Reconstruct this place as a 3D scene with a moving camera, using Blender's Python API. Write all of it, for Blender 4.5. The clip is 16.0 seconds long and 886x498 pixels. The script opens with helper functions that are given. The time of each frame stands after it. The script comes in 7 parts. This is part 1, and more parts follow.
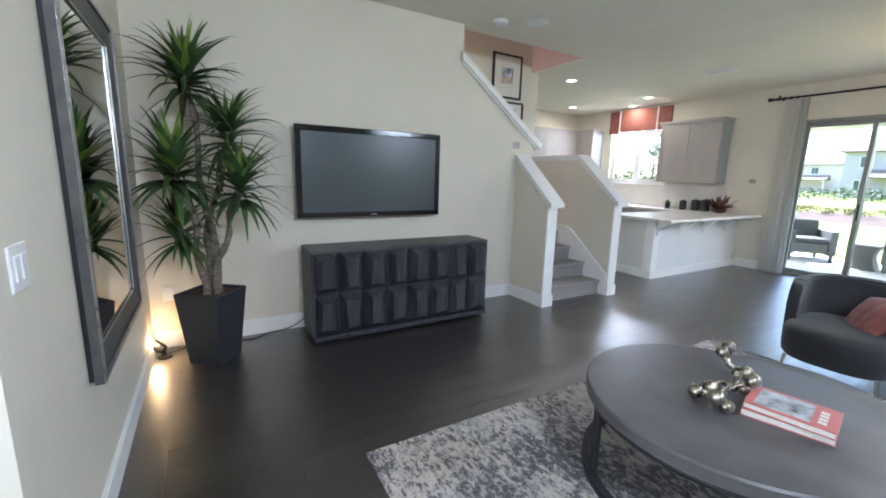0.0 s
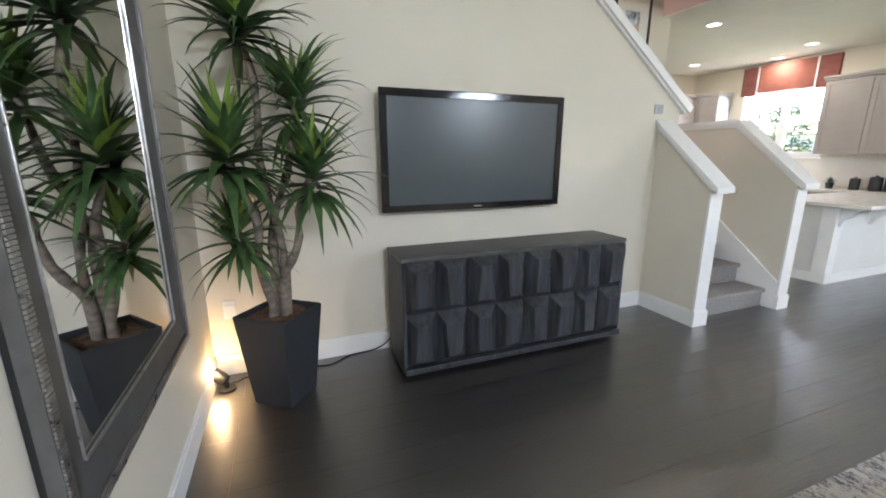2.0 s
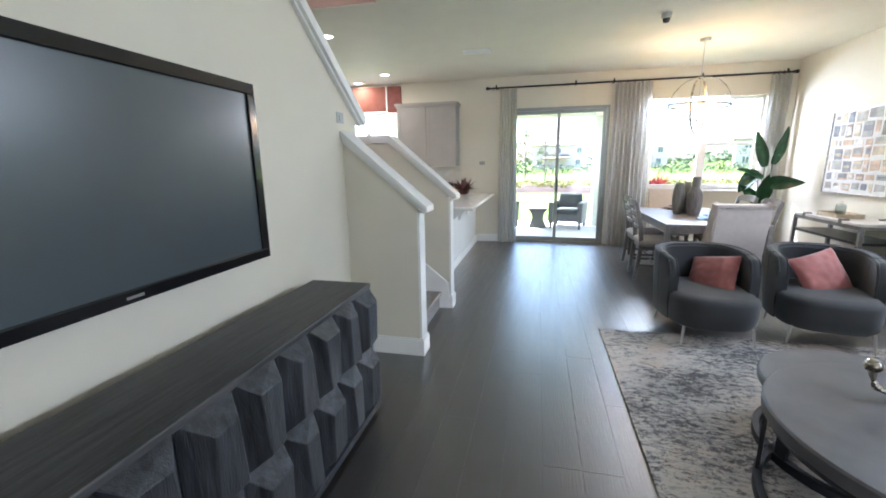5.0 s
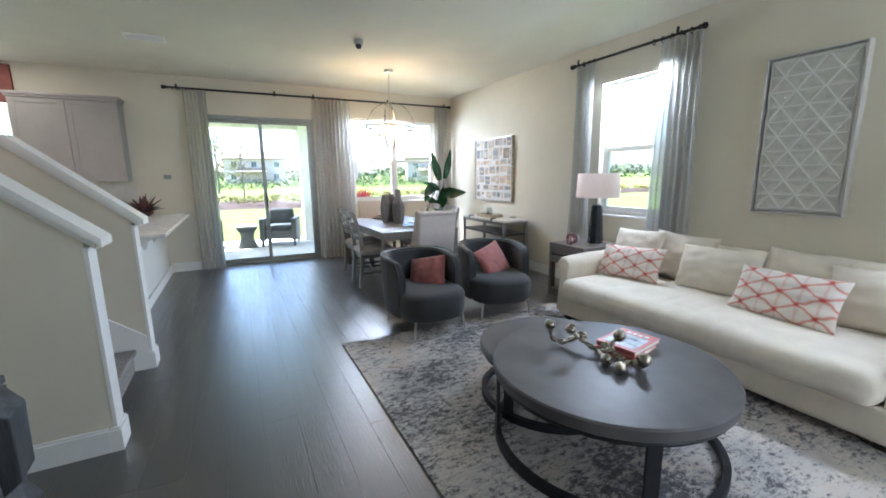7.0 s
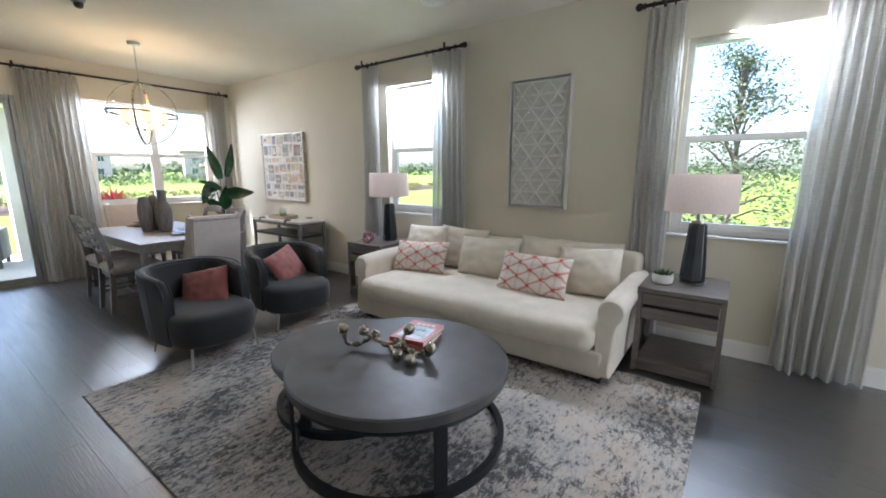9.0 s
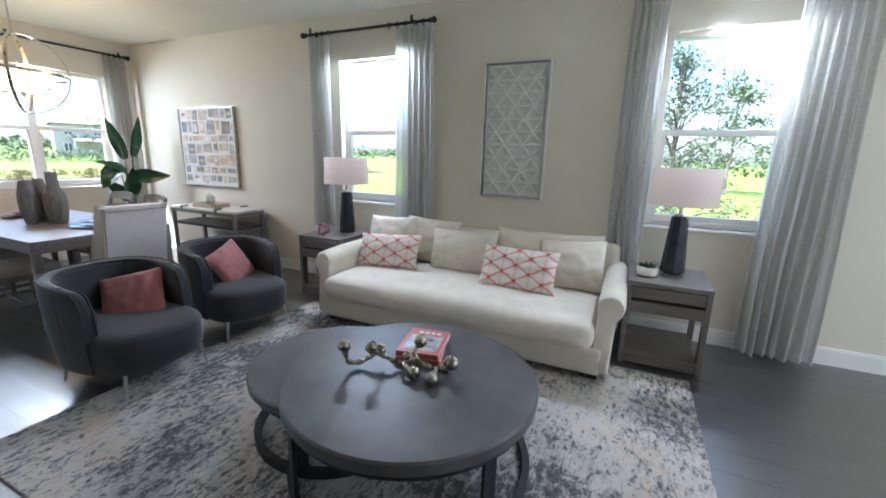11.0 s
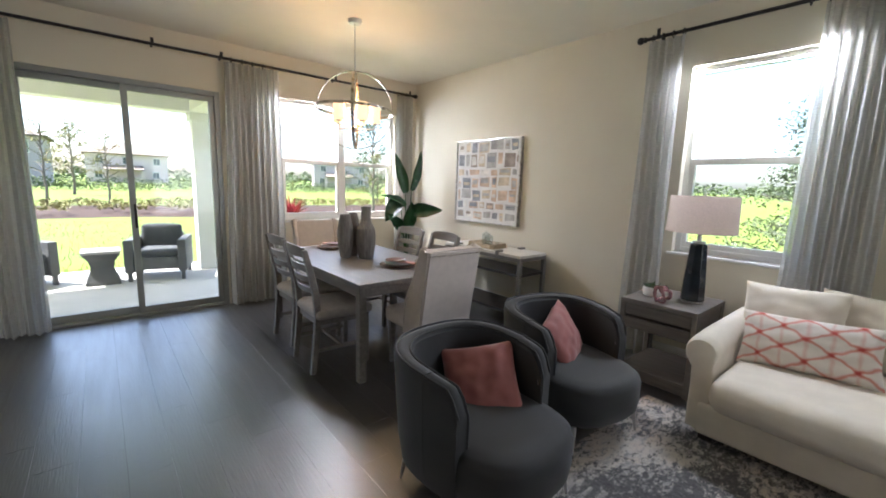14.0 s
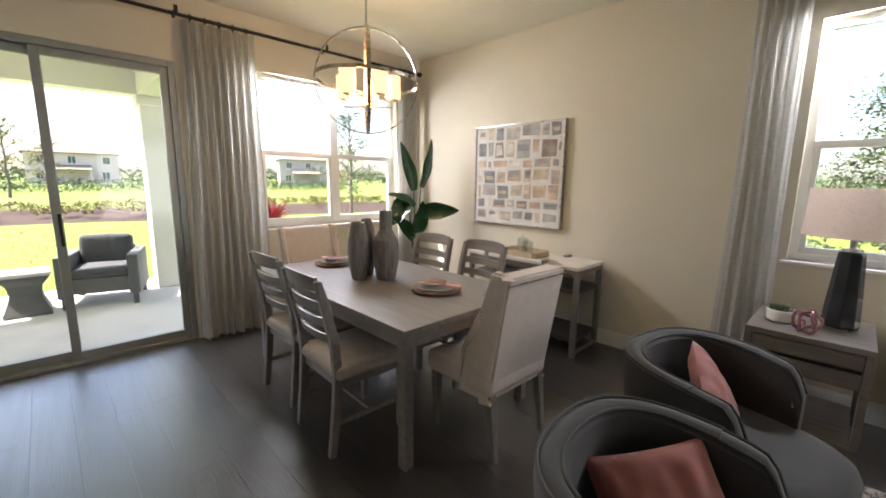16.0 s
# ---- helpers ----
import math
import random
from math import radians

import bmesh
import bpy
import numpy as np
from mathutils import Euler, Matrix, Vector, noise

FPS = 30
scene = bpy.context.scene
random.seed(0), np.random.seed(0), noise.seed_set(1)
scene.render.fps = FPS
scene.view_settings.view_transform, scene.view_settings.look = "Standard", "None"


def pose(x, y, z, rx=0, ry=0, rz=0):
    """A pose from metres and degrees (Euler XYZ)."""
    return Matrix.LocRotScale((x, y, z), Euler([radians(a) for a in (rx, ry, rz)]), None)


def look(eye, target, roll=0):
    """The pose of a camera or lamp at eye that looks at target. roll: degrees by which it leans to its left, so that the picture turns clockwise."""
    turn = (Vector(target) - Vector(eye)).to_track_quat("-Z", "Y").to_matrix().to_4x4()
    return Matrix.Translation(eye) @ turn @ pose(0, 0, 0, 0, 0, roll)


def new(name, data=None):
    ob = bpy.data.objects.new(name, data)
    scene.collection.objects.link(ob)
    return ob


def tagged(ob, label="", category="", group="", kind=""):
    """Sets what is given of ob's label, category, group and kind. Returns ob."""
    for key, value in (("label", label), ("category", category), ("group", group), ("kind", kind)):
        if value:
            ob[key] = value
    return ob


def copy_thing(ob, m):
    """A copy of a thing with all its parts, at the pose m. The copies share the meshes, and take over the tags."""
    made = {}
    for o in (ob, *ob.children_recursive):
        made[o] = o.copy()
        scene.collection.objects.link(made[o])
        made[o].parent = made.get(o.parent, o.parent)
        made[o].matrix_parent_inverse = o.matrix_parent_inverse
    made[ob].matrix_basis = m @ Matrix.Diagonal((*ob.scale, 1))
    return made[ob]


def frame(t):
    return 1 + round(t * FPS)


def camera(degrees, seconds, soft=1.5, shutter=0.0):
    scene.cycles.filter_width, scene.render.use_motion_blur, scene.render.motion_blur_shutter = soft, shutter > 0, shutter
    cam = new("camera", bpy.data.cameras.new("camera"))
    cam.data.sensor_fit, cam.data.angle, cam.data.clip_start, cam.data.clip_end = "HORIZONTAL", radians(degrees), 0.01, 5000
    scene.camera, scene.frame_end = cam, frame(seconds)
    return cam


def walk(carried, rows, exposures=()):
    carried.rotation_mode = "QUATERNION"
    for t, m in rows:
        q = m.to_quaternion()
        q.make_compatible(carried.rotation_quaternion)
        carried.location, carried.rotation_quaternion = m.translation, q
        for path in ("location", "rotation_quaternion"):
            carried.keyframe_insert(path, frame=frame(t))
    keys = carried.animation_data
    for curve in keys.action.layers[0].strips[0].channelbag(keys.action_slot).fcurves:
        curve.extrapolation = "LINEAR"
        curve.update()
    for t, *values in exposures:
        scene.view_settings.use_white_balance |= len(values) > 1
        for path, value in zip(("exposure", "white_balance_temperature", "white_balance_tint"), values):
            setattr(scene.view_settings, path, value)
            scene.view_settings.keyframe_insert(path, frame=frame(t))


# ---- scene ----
cam = camera(95.2, 16.0, soft=1.8)
PATH = [
    (0, (-0.036, 0.081, 1.453), (0.957, 1.779, 1.09), 1.6),
    (0.5, (0.038, 0.254, 1.489), (0.773, 2.073, 1.102), 1.4),
    (1, (0.07, 0.519, 1.482), (0.645, 2.39, 1.069), 1.2),
    (1.5, (0.059, 0.813, 1.461), (0.603, 2.686, 1.021), 0.6),
    (2, (0.035, 1.091, 1.427), (0.74, 2.906, 0.971), -0.0),
    (2.5, (0.051, 1.357, 1.422), (0.997, 3.059, 0.966), 0.2),
    (3, (0.105, 1.634, 1.426), (1.288, 3.193, 1.014), 0.3),
    (3.5, (0.132, 1.894, 1.453), (1.546, 3.239, 1.014), 0.1),
    (3.7, (0.149, 1.987, 1.456), (1.639, 3.242, 1.006), -0.2),
    (5.8, (0.509, 2.66, 1.483), (2.467, 2.5, 1.108), -1.0),
    (6, (0.55, 2.685, 1.484), (2.491, 2.38, 1.11), -1.0),
    (6.5, (0.564, 2.684, 1.468), (2.43, 2.063, 1.103), -0.8),
    (7, (0.565, 2.626, 1.474), (2.316, 1.731, 1.112), -0.6),
    (7.5, (0.546, 2.584, 1.472), (2.159, 1.456, 1.113), -0.5),
    (8, (0.506, 2.527, 1.491), (1.971, 1.216, 1.123), -0.4),
    (8.5, (0.521, 2.509, 1.49), (1.821, 1.036, 1.118), -0.2),
    (9, (0.542, 2.489, 1.491), (1.691, 0.896, 1.113), 0.0),
    (9.2, (0.568, 2.479, 1.486), (1.661, 0.848, 1.104), 0.1),
    (11.3, (1.356, 2.501, 1.509), (2.157, 0.723, 1.065), 1.6),
    (11.5, (1.531, 2.545, 1.461), (2.369, 0.779, 1.039), 1.9),
    (12, (1.743, 2.454, 1.515), (2.8, 0.808, 1.098), 2.7),
    (12.5, (2.041, 2.443, 1.475), (3.279, 0.922, 1.085), 2.1),
    (13, (2.299, 2.479, 1.487), (3.685, 1.088, 1.111), 1.9),
    (13.5, (2.573, 2.432, 1.483), (4.061, 1.141, 1.139), 2.0),
    (14, (2.826, 2.4, 1.494), (4.332, 1.122, 1.18), 1.8),
    (14.5, (3.105, 2.383, 1.482), (4.586, 1.076, 1.17), 1.6),
    (15, (3.368, 2.333, 1.467), (4.84, 1.018, 1.145), 1.4),
    (15.5, (3.657, 2.249, 1.488), (5.105, 0.908, 1.161), 1.1),
    (16, (3.914, 2.196, 1.484), (5.32, 0.814, 1.149), 0.8),
]
EXPOSURE = [(0.0, 4.15, 5400, 13), (2.0, 4.42, 5750, 14), (3.5, 4.61, 5700, 14), (6.0, 3.97, 5400, 11), (7.5, 3.80, 5400, 11), (9.0, 3.48, 5700, 14), (12.0, 3.76, 5250, 11), (14.5, 3.37, 6200, 16), (16.0, 3.40, 6600, 17)]
walk(cam, [(t, look(eye, target, roll)) for t, eye, target, roll in PATH], EXPOSURE)

CAN_WATTS = 0.45
SUN_AZ, SUN_EL = 55.0, 58.0

# ---- light ----
world = bpy.data.worlds.new("sky")
scene.world = world
world.use_nodes = True
wn = world.node_tree.nodes
sky = wn.new("ShaderNodeTexSky")
sky.sky_type = "NISHITA"
sky.sun_disc = False
sky.sun_elevation, sky.sun_rotation = radians(SUN_EL), radians(90 - SUN_AZ)
sky.air_density, sky.dust_density = 1.0, 2.5
wn["Background"].inputs["Strength"].default_value = 0.060
world.node_tree.links.new(sky.outputs["Color"], wn["Background"].inputs["Color"])

sun = new("sun", bpy.data.lights.new("sun", "SUN"))
sun.data.energy, sun.data.angle, sun.data.color = 2.4, radians(0.6), (1.0, 0.95, 0.87)
_el, _az = radians(SUN_EL), radians(SUN_AZ)
sun.matrix_world = look((math.cos(_el) * math.cos(_az) * 30, math.cos(_el) * math.sin(_az) * 30, math.sin(_el) * 30), (0, 0, 0))


def fill_lamp(x, y, z, length, width, turn, tilt, watts, tint=(0.93, 0.97, 1.0)):
    """Added lamp: daylight at an opening's head, leaning into the room, or plain fill."""
    la = new("fill_lamp", bpy.data.lights.new("fill_lamp", "AREA"))
    la.data.shape, la.data.size, la.data.size_y, la.data.energy, la.data.color = "RECTANGLE", length, width, watts, tint
    la.matrix_world = pose(x, y, z, 0, 0, turn) @ pose(0, 0, 0, tilt, 0, 0)


# local -y is the room's side once turned; a tilt of 0 shines straight down
fill_lamp(8.12, 2.14, 2.405, 1.55, 0.10, -90, -44, 38.0)
fill_lamp(8.10, 0.0, 2.455, 1.0, 0.09, -90, -34, 6.0)
fill_lamp(8.10, 5.76, 2.445, 1.25, 0.09, -90, -40, 2.4)
fill_lamp(3.775, -1.45, 2.485, 0.82, 0.09, 180, -32, 4.2)
fill_lamp(0.62, -1.45, 2.485, 0.55, 0.09, 203, -72, 6.6)
# added fill inside the unseen hall; its end wall has no opening
fill_lamp(-3.18, 0.0, 1.35, 2.0, 2.2, 90, -90, 5.4)
# added pinkish fill in the upper stairwell; no window is built there
fill_lamp(-0.46, 4.5, 4.4, 0.8, 1.0, 90, -90, 3.0, (1.0, 0.8, 0.7))

# ---- sizes of the place ----
XW, XE, YS, YN, H = -0.485, 8.05, -1.40, 3.88, 2.97
YK, XK = 7.45, 4.42


# ---- material tools ----
def material(name, colour, rough=0.6, metal=0.0, vary=0.12, scale=6.0, bump=0.0, bump_scale=200.0, stretch=(1, 1, 1), dark=None, spec=0.5, rnd=0.0, sheen=0.0, rough_vary=0.08, amount=0.5):
    """Principled material with two scales of variation: broad stains and fine grain."""
    m = bpy.data.materials.new(name)
    m.use_nodes = True
    nt = m.node_tree
    n, l = nt.nodes, nt.links
    bs = n["Principled BSDF"]
    tc = n.new("ShaderNodeTexCoord")
    mp = n.new("ShaderNodeMapping")
    mp.inputs["Scale"].default_value = stretch
    l.new(tc.outputs["Object"], mp.inputs["Vector"])
    no = n.new("ShaderNodeTexNoise")
    no.inputs["Scale"].default_value, no.inputs["Detail"].default_value = scale, 6
    l.new(mp.outputs["Vector"], no.inputs["Vector"])
    ramp = n.new("ShaderNodeValToRGB")
    c2 = dark or tuple(c * (1 - vary) for c in colour)
    c1 = tuple(min(1, c * (1 + vary * 0.6)) for c in colour)
    ramp.color_ramp.elements[0].position, ramp.color_ramp.elements[1].position = amount - 0.2, amount + 0.2
    ramp.color_ramp.elements[0].color, ramp.color_ramp.elements[1].color = (*c2, 1), (*c1, 1)
    l.new(no.outputs["Fac"], ramp.inputs["Fac"])
    last = ramp.outputs["Color"]
    if rnd:
        oi = n.new("ShaderNodeObjectInfo")
        mr = n.new("ShaderNodeMapRange")
        mr.inputs["To Min"].default_value, mr.inputs["To Max"].default_value = 1 - rnd, 1 + rnd
        l.new(oi.outputs["Random"], mr.inputs["Value"])
        hs = n.new("ShaderNodeHueSaturation")
        l.new(mr.outputs["Result"], hs.inputs["Value"])
        l.new(last, hs.inputs["Color"])
        last = hs.outputs["Color"]
    l.new(last, bs.inputs["Base Color"])
    mr2 = n.new("ShaderNodeMapRange")
    mr2.inputs["To Min"].default_value, mr2.inputs["To Max"].default_value = max(0.02, rough - rough_vary), min(1, rough + rough_vary)
    l.new(no.outputs["Fac"], mr2.inputs["Value"])
    l.new(mr2.outputs["Result"], bs.inputs["Roughness"])
    bs.inputs["Metallic"].default_value = metal
    bs.inputs["Specular IOR Level"].default_value = spec
    bs.inputs["Sheen Weight"].default_value = sheen
    if bump:
        n2 = n.new("ShaderNodeTexNoise")
        n2.inputs["Scale"].default_value, n2.inputs["Detail"].default_value = bump_scale, 3
        l.new(mp.outputs["Vector"], n2.inputs["Vector"])
        bp = n.new("ShaderNodeBump")
        bp.inputs["Strength"].default_value, bp.inputs["Distance"].default_value = bump, 0.004
        l.new(n2.outputs["Fac"], bp.inputs["Height"])
        l.new(bp.outputs["Normal"], bs.inputs["Normal"])
    return m


def glow(name, colour, strength):
    m = bpy.data.materials.new(name)
    m.use_nodes = True
    bs = m.node_tree.nodes["Principled BSDF"]
    bs.inputs["Base Color"].default_value = (*colour, 1)
    bs.inputs["Emission Color"].default_value = (*colour, 1)
    bs.inputs["Emission Strength"].default_value = strength
    return m


def pane_material(name, tint=(1, 1, 1), gloss=0.06):
    m = bpy.data.materials.new(name)
    m.use_nodes = True
    n, l = m.node_tree.nodes, m.node_tree.links
    n.remove(n["Principled BSDF"])
    tr, gl, mx = n.new("ShaderNodeBsdfTransparent"), n.new("ShaderNodeBsdfGlossy"), n.new("ShaderNodeMixShader")
    tr.inputs["Color"].default_value = (*tint, 1)
    gl.inputs["Roughness"].default_value = 0.01
    lw, pw, mr = n.new("ShaderNodeLayerWeight"), n.new("ShaderNodeMath"), n.new("ShaderNodeMapRange")
    lw.inputs["Blend"].default_value = 0.5
    pw.operation = "POWER"
    pw.inputs[1].default_value = 4.0
    mr.inputs["To Min"].default_value, mr.inputs["To Max"].default_value = gloss * 0.5, 0.5
    l.new(lw.outputs["Facing"], pw.inputs[0])
    l.new(pw.outputs[0], mr.inputs["Value"])
    l.new(mr.outputs["Result"], mx.inputs["Fac"])
    l.new(tr.outputs["BSDF"], mx.inputs[1])
    l.new(gl.outputs["BSDF"], mx.inputs[2])
    l.new(mx.outputs["Shader"], n["Material Output"].inputs["Surface"])
    return m


def cloth_sheer(name, colour, clear=0.3, through_=0.4, weave=(8, 8, 160), streak=0.15):
    """Woven sheer: part open weave, part lit through, part lit from the front."""
    m = bpy.data.materials.new(name)
    m.use_nodes = True
    n, l = m.node_tree.nodes, m.node_tree.links
    n.remove(n["Principled BSDF"])
    df, tl, tr = n.new("ShaderNodeBsdfDiffuse"), n.new("ShaderNodeBsdfTranslucent"), n.new("ShaderNodeBsdfTransparent")
    m1, m2 = n.new("ShaderNodeMixShader"), n.new("ShaderNodeMixShader")
    tc, mp, no, rp = n.new("ShaderNodeTexCoord"), n.new("ShaderNodeMapping"), n.new("ShaderNodeTexNoise"), n.new("ShaderNodeValToRGB")
    mp.inputs["Scale"].default_value = weave
    no.inputs["Scale"].default_value = 1.5
    l.new(tc.outputs["Object"], mp.inputs["Vector"])
    l.new(mp.outputs["Vector"], no.inputs["Vector"])
    l.new(no.outputs["Fac"], rp.inputs["Fac"])
    rp.color_ramp.elements[0].position, rp.color_ramp.elements[1].position = 0.3, 0.7
    rp.color_ramp.elements[0].color = (*[c * (1 - streak) for c in colour], 1)
    rp.color_ramp.elements[1].color = (*[min(1, c * 1.1) for c in colour], 1)
    l.new(rp.outputs["Color"], df.inputs["Color"])
    l.new(rp.outputs["Color"], tl.inputs["Color"])
    m1.inputs["Fac"].default_value = through_
    l.new(df.outputs["BSDF"], m1.inputs[1])
    l.new(tl.outputs["BSDF"], m1.inputs[2])
    mr = n.new("ShaderNodeMapRange")
    mr.inputs["To Min"].default_value, mr.inputs["To Max"].default_value = max(0, clear - 0.08), clear + 0.08
    l.new(no.outputs["Fac"], mr.inputs["Value"])
    l.new(mr.outputs["Result"], m2.inputs["Fac"])
    l.new(m1.outputs["Shader"], m2.inputs[1])
    l.new(tr.outputs["BSDF"], m2.inputs[2])
    l.new(m2.outputs["Shader"], n["Material Output"].inputs["Surface"])
    return m


WALL = material("wall_paint", (0.675, 0.625, 0.515), 0.75, vary=0.03, scale=2.0, bump=0.12, bump_scale=90)
CEIL = material("ceiling_paint", (0.74, 0.71, 0.62), 0.9, vary=0.03, scale=3.0, bump=0.35, bump_scale=60)
# UPPER carries the stairwell's dim pink light in its base colour
UPPER = material("stairwell_dim_tint", (0.55, 0.42, 0.36), 0.8, vary=0.04, scale=2.0, bump=0.1, bump_scale=90)
TRIM = material("trim_paint", (0.80, 0.79, 0.76), 0.45, vary=0.03, scale=8.0, bump=0.05, bump_scale=40)
PLANK = material("plank_wood", (0.018, 0.014, 0.012), 0.36, vary=0.5, scale=3.0, bump=0.35, bump_scale=16, stretch=(0.5, 7, 7), rnd=0.38, spec=1.0, rough_vary=0.13)
PLANK.node_tree.nodes["Principled BSDF"].inputs["Coat Weight"].default_value = 1.0
PLANK.node_tree.nodes["Principled BSDF"].inputs["Coat Roughness"].default_value = 0.42
PLANK.node_tree.nodes["Principled BSDF"].inputs["Coat IOR"].default_value = 1.75
for _n in PLANK.node_tree.nodes:
    if _n.type == "BUMP":
        PLANK.node_tree.links.new(_n.outputs["Normal"], PLANK.node_tree.nodes["Principled BSDF"].inputs["Coat Normal"])
PLANK.node_tree.links.new(PLANK.node_tree.nodes["Principled BSDF"].inputs["Roughness"].links[0].from_socket, PLANK.node_tree.nodes["Principled BSDF"].inputs["Coat Roughness"])
SUBFLOOR = material("floor_joint", (0.012, 0.010, 0.009), 0.7, vary=0.2)
CARPET = material("stair_carpet", (0.30, 0.28, 0.27), 0.95, vary=0.25, scale=60, bump=0.8, bump_scale=400)
BLACKWOOD = material("charred_wood", (0.036, 0.038, 0.043), 0.46, vary=0.85, scale=5, bump=0.8, bump_scale=30, stretch=(7, 7, 0.7), amount=0.52)
BLACKWOOD_TOP = material("charred_wood_top", (0.060, 0.058, 0.058), 0.42, vary=0.7, scale=5, bump=0.5, bump_scale=30, stretch=(0.7, 9, 7), amount=0.52)
TVFRAME = material("gloss_black_plastic", (0.008, 0.008, 0.009), 0.12, vary=0.1)
SCREEN = material("plasma_screen", (0.052, 0.064, 0.070), 0.28, vary=0.02, scale=2, spec=0.6, rough_vary=0.0)
MIRROR = material("mirror_silver", (0.86, 0.88, 0.87), 0.02, 1.0, vary=0.01, rough_vary=0.0)
PEWTER = material("pewter_frame", (0.12, 0.115, 0.11), 0.42, 0.35, vary=0.3, scale=12, bump=0.15, bump_scale=60)
SILVER = material("worn_silver", (0.55, 0.53, 0.50), 0.3, 0.9, vary=0.3, scale=30)
STEEL = material("brushed_steel", (0.55, 0.54, 0.52), 0.3, 1.0, vary=0.1, scale=30)
BRONZE = material("dark_bronze", (0.030, 0.028, 0.030), 0.45, 0.6, vary=0.3, scale=20)
NICKEL = material("antique_nickel", (0.42, 0.38, 0.31), 0.28, 1.0, vary=0.45, scale=25, bump=0.3, bump_scale=80)
WHITE_WIN = material("window_vinyl", (0.78, 0.77, 0.74), 0.4, vary=0.03, scale=6)
ALU = material("door_aluminium", (0.29, 0.30, 0.285), 0.4, 0.5, vary=0.1, scale=10)
PANE = pane_material("window_glass", (0.95, 0.97, 0.96))
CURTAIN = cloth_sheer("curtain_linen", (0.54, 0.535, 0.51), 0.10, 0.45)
# CURTAIN's linen with the door's backlight put into a paler, clearer cloth
DOOR_BACKLIT = cloth_sheer("door_curtain_backlit", (0.76, 0.75, 0.72), 0.26, 0.6)
SHEER = cloth_sheer("curtain_sheer_edge", (0.58, 0.575, 0.555), 0.22, 0.5)
POT_BLACK = material("planter_black", (0.028, 0.030, 0.034), 0.5, vary=0.2, scale=9)
SOIL = material("bark_soil", (0.10, 0.055, 0.03), 0.95, vary=0.7, scale=60, bump=1.0, bump_scale=120)
BARK = material("cane_bark", (0.21, 0.165, 0.125), 0.85, vary=0.5, scale=14, bump=0.8, bump_scale=45, stretch=(1, 1, 2.5))
LEAF = material("strap_leaf", (0.058, 0.112, 0.034), 0.38, vary=0.55, scale=9, rnd=0.15)
LEAF_LIGHT = material("young_leaf", (0.17, 0.25, 0.040), 0.4, vary=0.35, scale=9)
LEAF_BIG = material("broad_leaf", (0.020, 0.075, 0.028), 0.25, vary=0.4, scale=7, rnd=0.1)


# ---- mesh tools ----
def box(bm, x0, x1, y0, y1, z0, z1):
    v = [bm.verts.new(p) for p in ((x0, y0, z0), (x1, y0, z0), (x1, y1, z0), (x0, y1, z0), (x0, y0, z1), (x1, y0, z1), (x1, y1, z1), (x0, y1, z1))]
    return [bm.faces.new([v[i] for i in f]) for f in ((0, 3, 2, 1), (4, 5, 6, 7), (0, 1, 5, 4), (1, 2, 6, 5), (2, 3, 7, 6), (3, 0, 4, 7))]


def boxes(*rows, bevel=0.0, seg=2):
    bm = bmesh.new()
    for r in rows:
        box(bm, *r)
    if bevel:
        bmesh.ops.bevel(bm, geom=bm.edges[:], offset=bevel, segments=seg, affect="EDGES", profile=0.5, clamp_overlap=True)
    return bm


def bar(bm, a, b, r0, r1=None, seg=10, cap=True):
    """A round bar, tapering, from a to b."""
    a, b = Vector(a), Vector(b)
    r1 = r0 if r1 is None else r1
    d = (b - a).normalized()
    s = d.orthogonal().normalized()
    t = d.cross(s)
    ring = [[bm.verts.new(p + r * (math.cos(2 * math.pi * k / seg) * s + math.sin(2 * math.pi * k / seg) * t)) for k in range(seg)] for p, r in ((a, r0), (b, r1))]
    for k in range(seg):
        bm.faces.new((ring[0][k], ring[0][(k + 1) % seg], ring[1][(k + 1) % seg], ring[1][k]))
    if cap:
        bm.faces.new(ring[0][::-1]), bm.faces.new(ring[1])


def tube(bm, pts, radii, seg=8, closed=False):
    """A round tube along points; radii a number or one per point."""
    pts = [Vector(p) for p in pts]
    n = len(pts)
    radii = [radii] * n if isinstance(radii, (int, float)) else radii
    rings, prev = [], None
    for i, p in enumerate(pts):
        d = (pts[(i + 1) % n] - pts[i - 1]) if closed else (pts[min(i + 1, n - 1)] - pts[max(i - 1, 0)])
        d.normalize()
        s = d.orthogonal().normalized() if prev is None else (prev - d * prev.dot(d)).normalized()
        prev = s
        t = d.cross(s)
        rings.append([bm.verts.new(p + radii[i] * (math.cos(2 * math.pi * k / seg) * s + math.sin(2 * math.pi * k / seg) * t)) for k in range(seg)])
    for i in range(n if closed else n - 1):
        a, b = rings[i], rings[(i + 1) % n]
        for k in range(seg):
            bm.faces.new((a[k], a[(k + 1) % seg], b[(k + 1) % seg], b[k]))
    if not closed:
        bm.faces.new(rings[0][::-1]), bm.faces.new(rings[-1])


def lathe(bm, profile, seg=32, centre=(0, 0)):
    """A solid of revolution about z from (radius, z) pairs."""
    rings = [[bm.verts.new((centre[0] + r * math.cos(2 * math.pi * k / seg), centre[1] + r * math.sin(2 * math.pi * k / seg), z)) for k in range(seg)] for r, z in profile]
    for a, b in zip(rings, rings[1:]):
        for k in range(seg):
            bm.faces.new((a[k], a[(k + 1) % seg], b[(k + 1) % seg], b[k]))
    bm.faces.new(rings[0][::-1]), bm.faces.new(rings[-1])


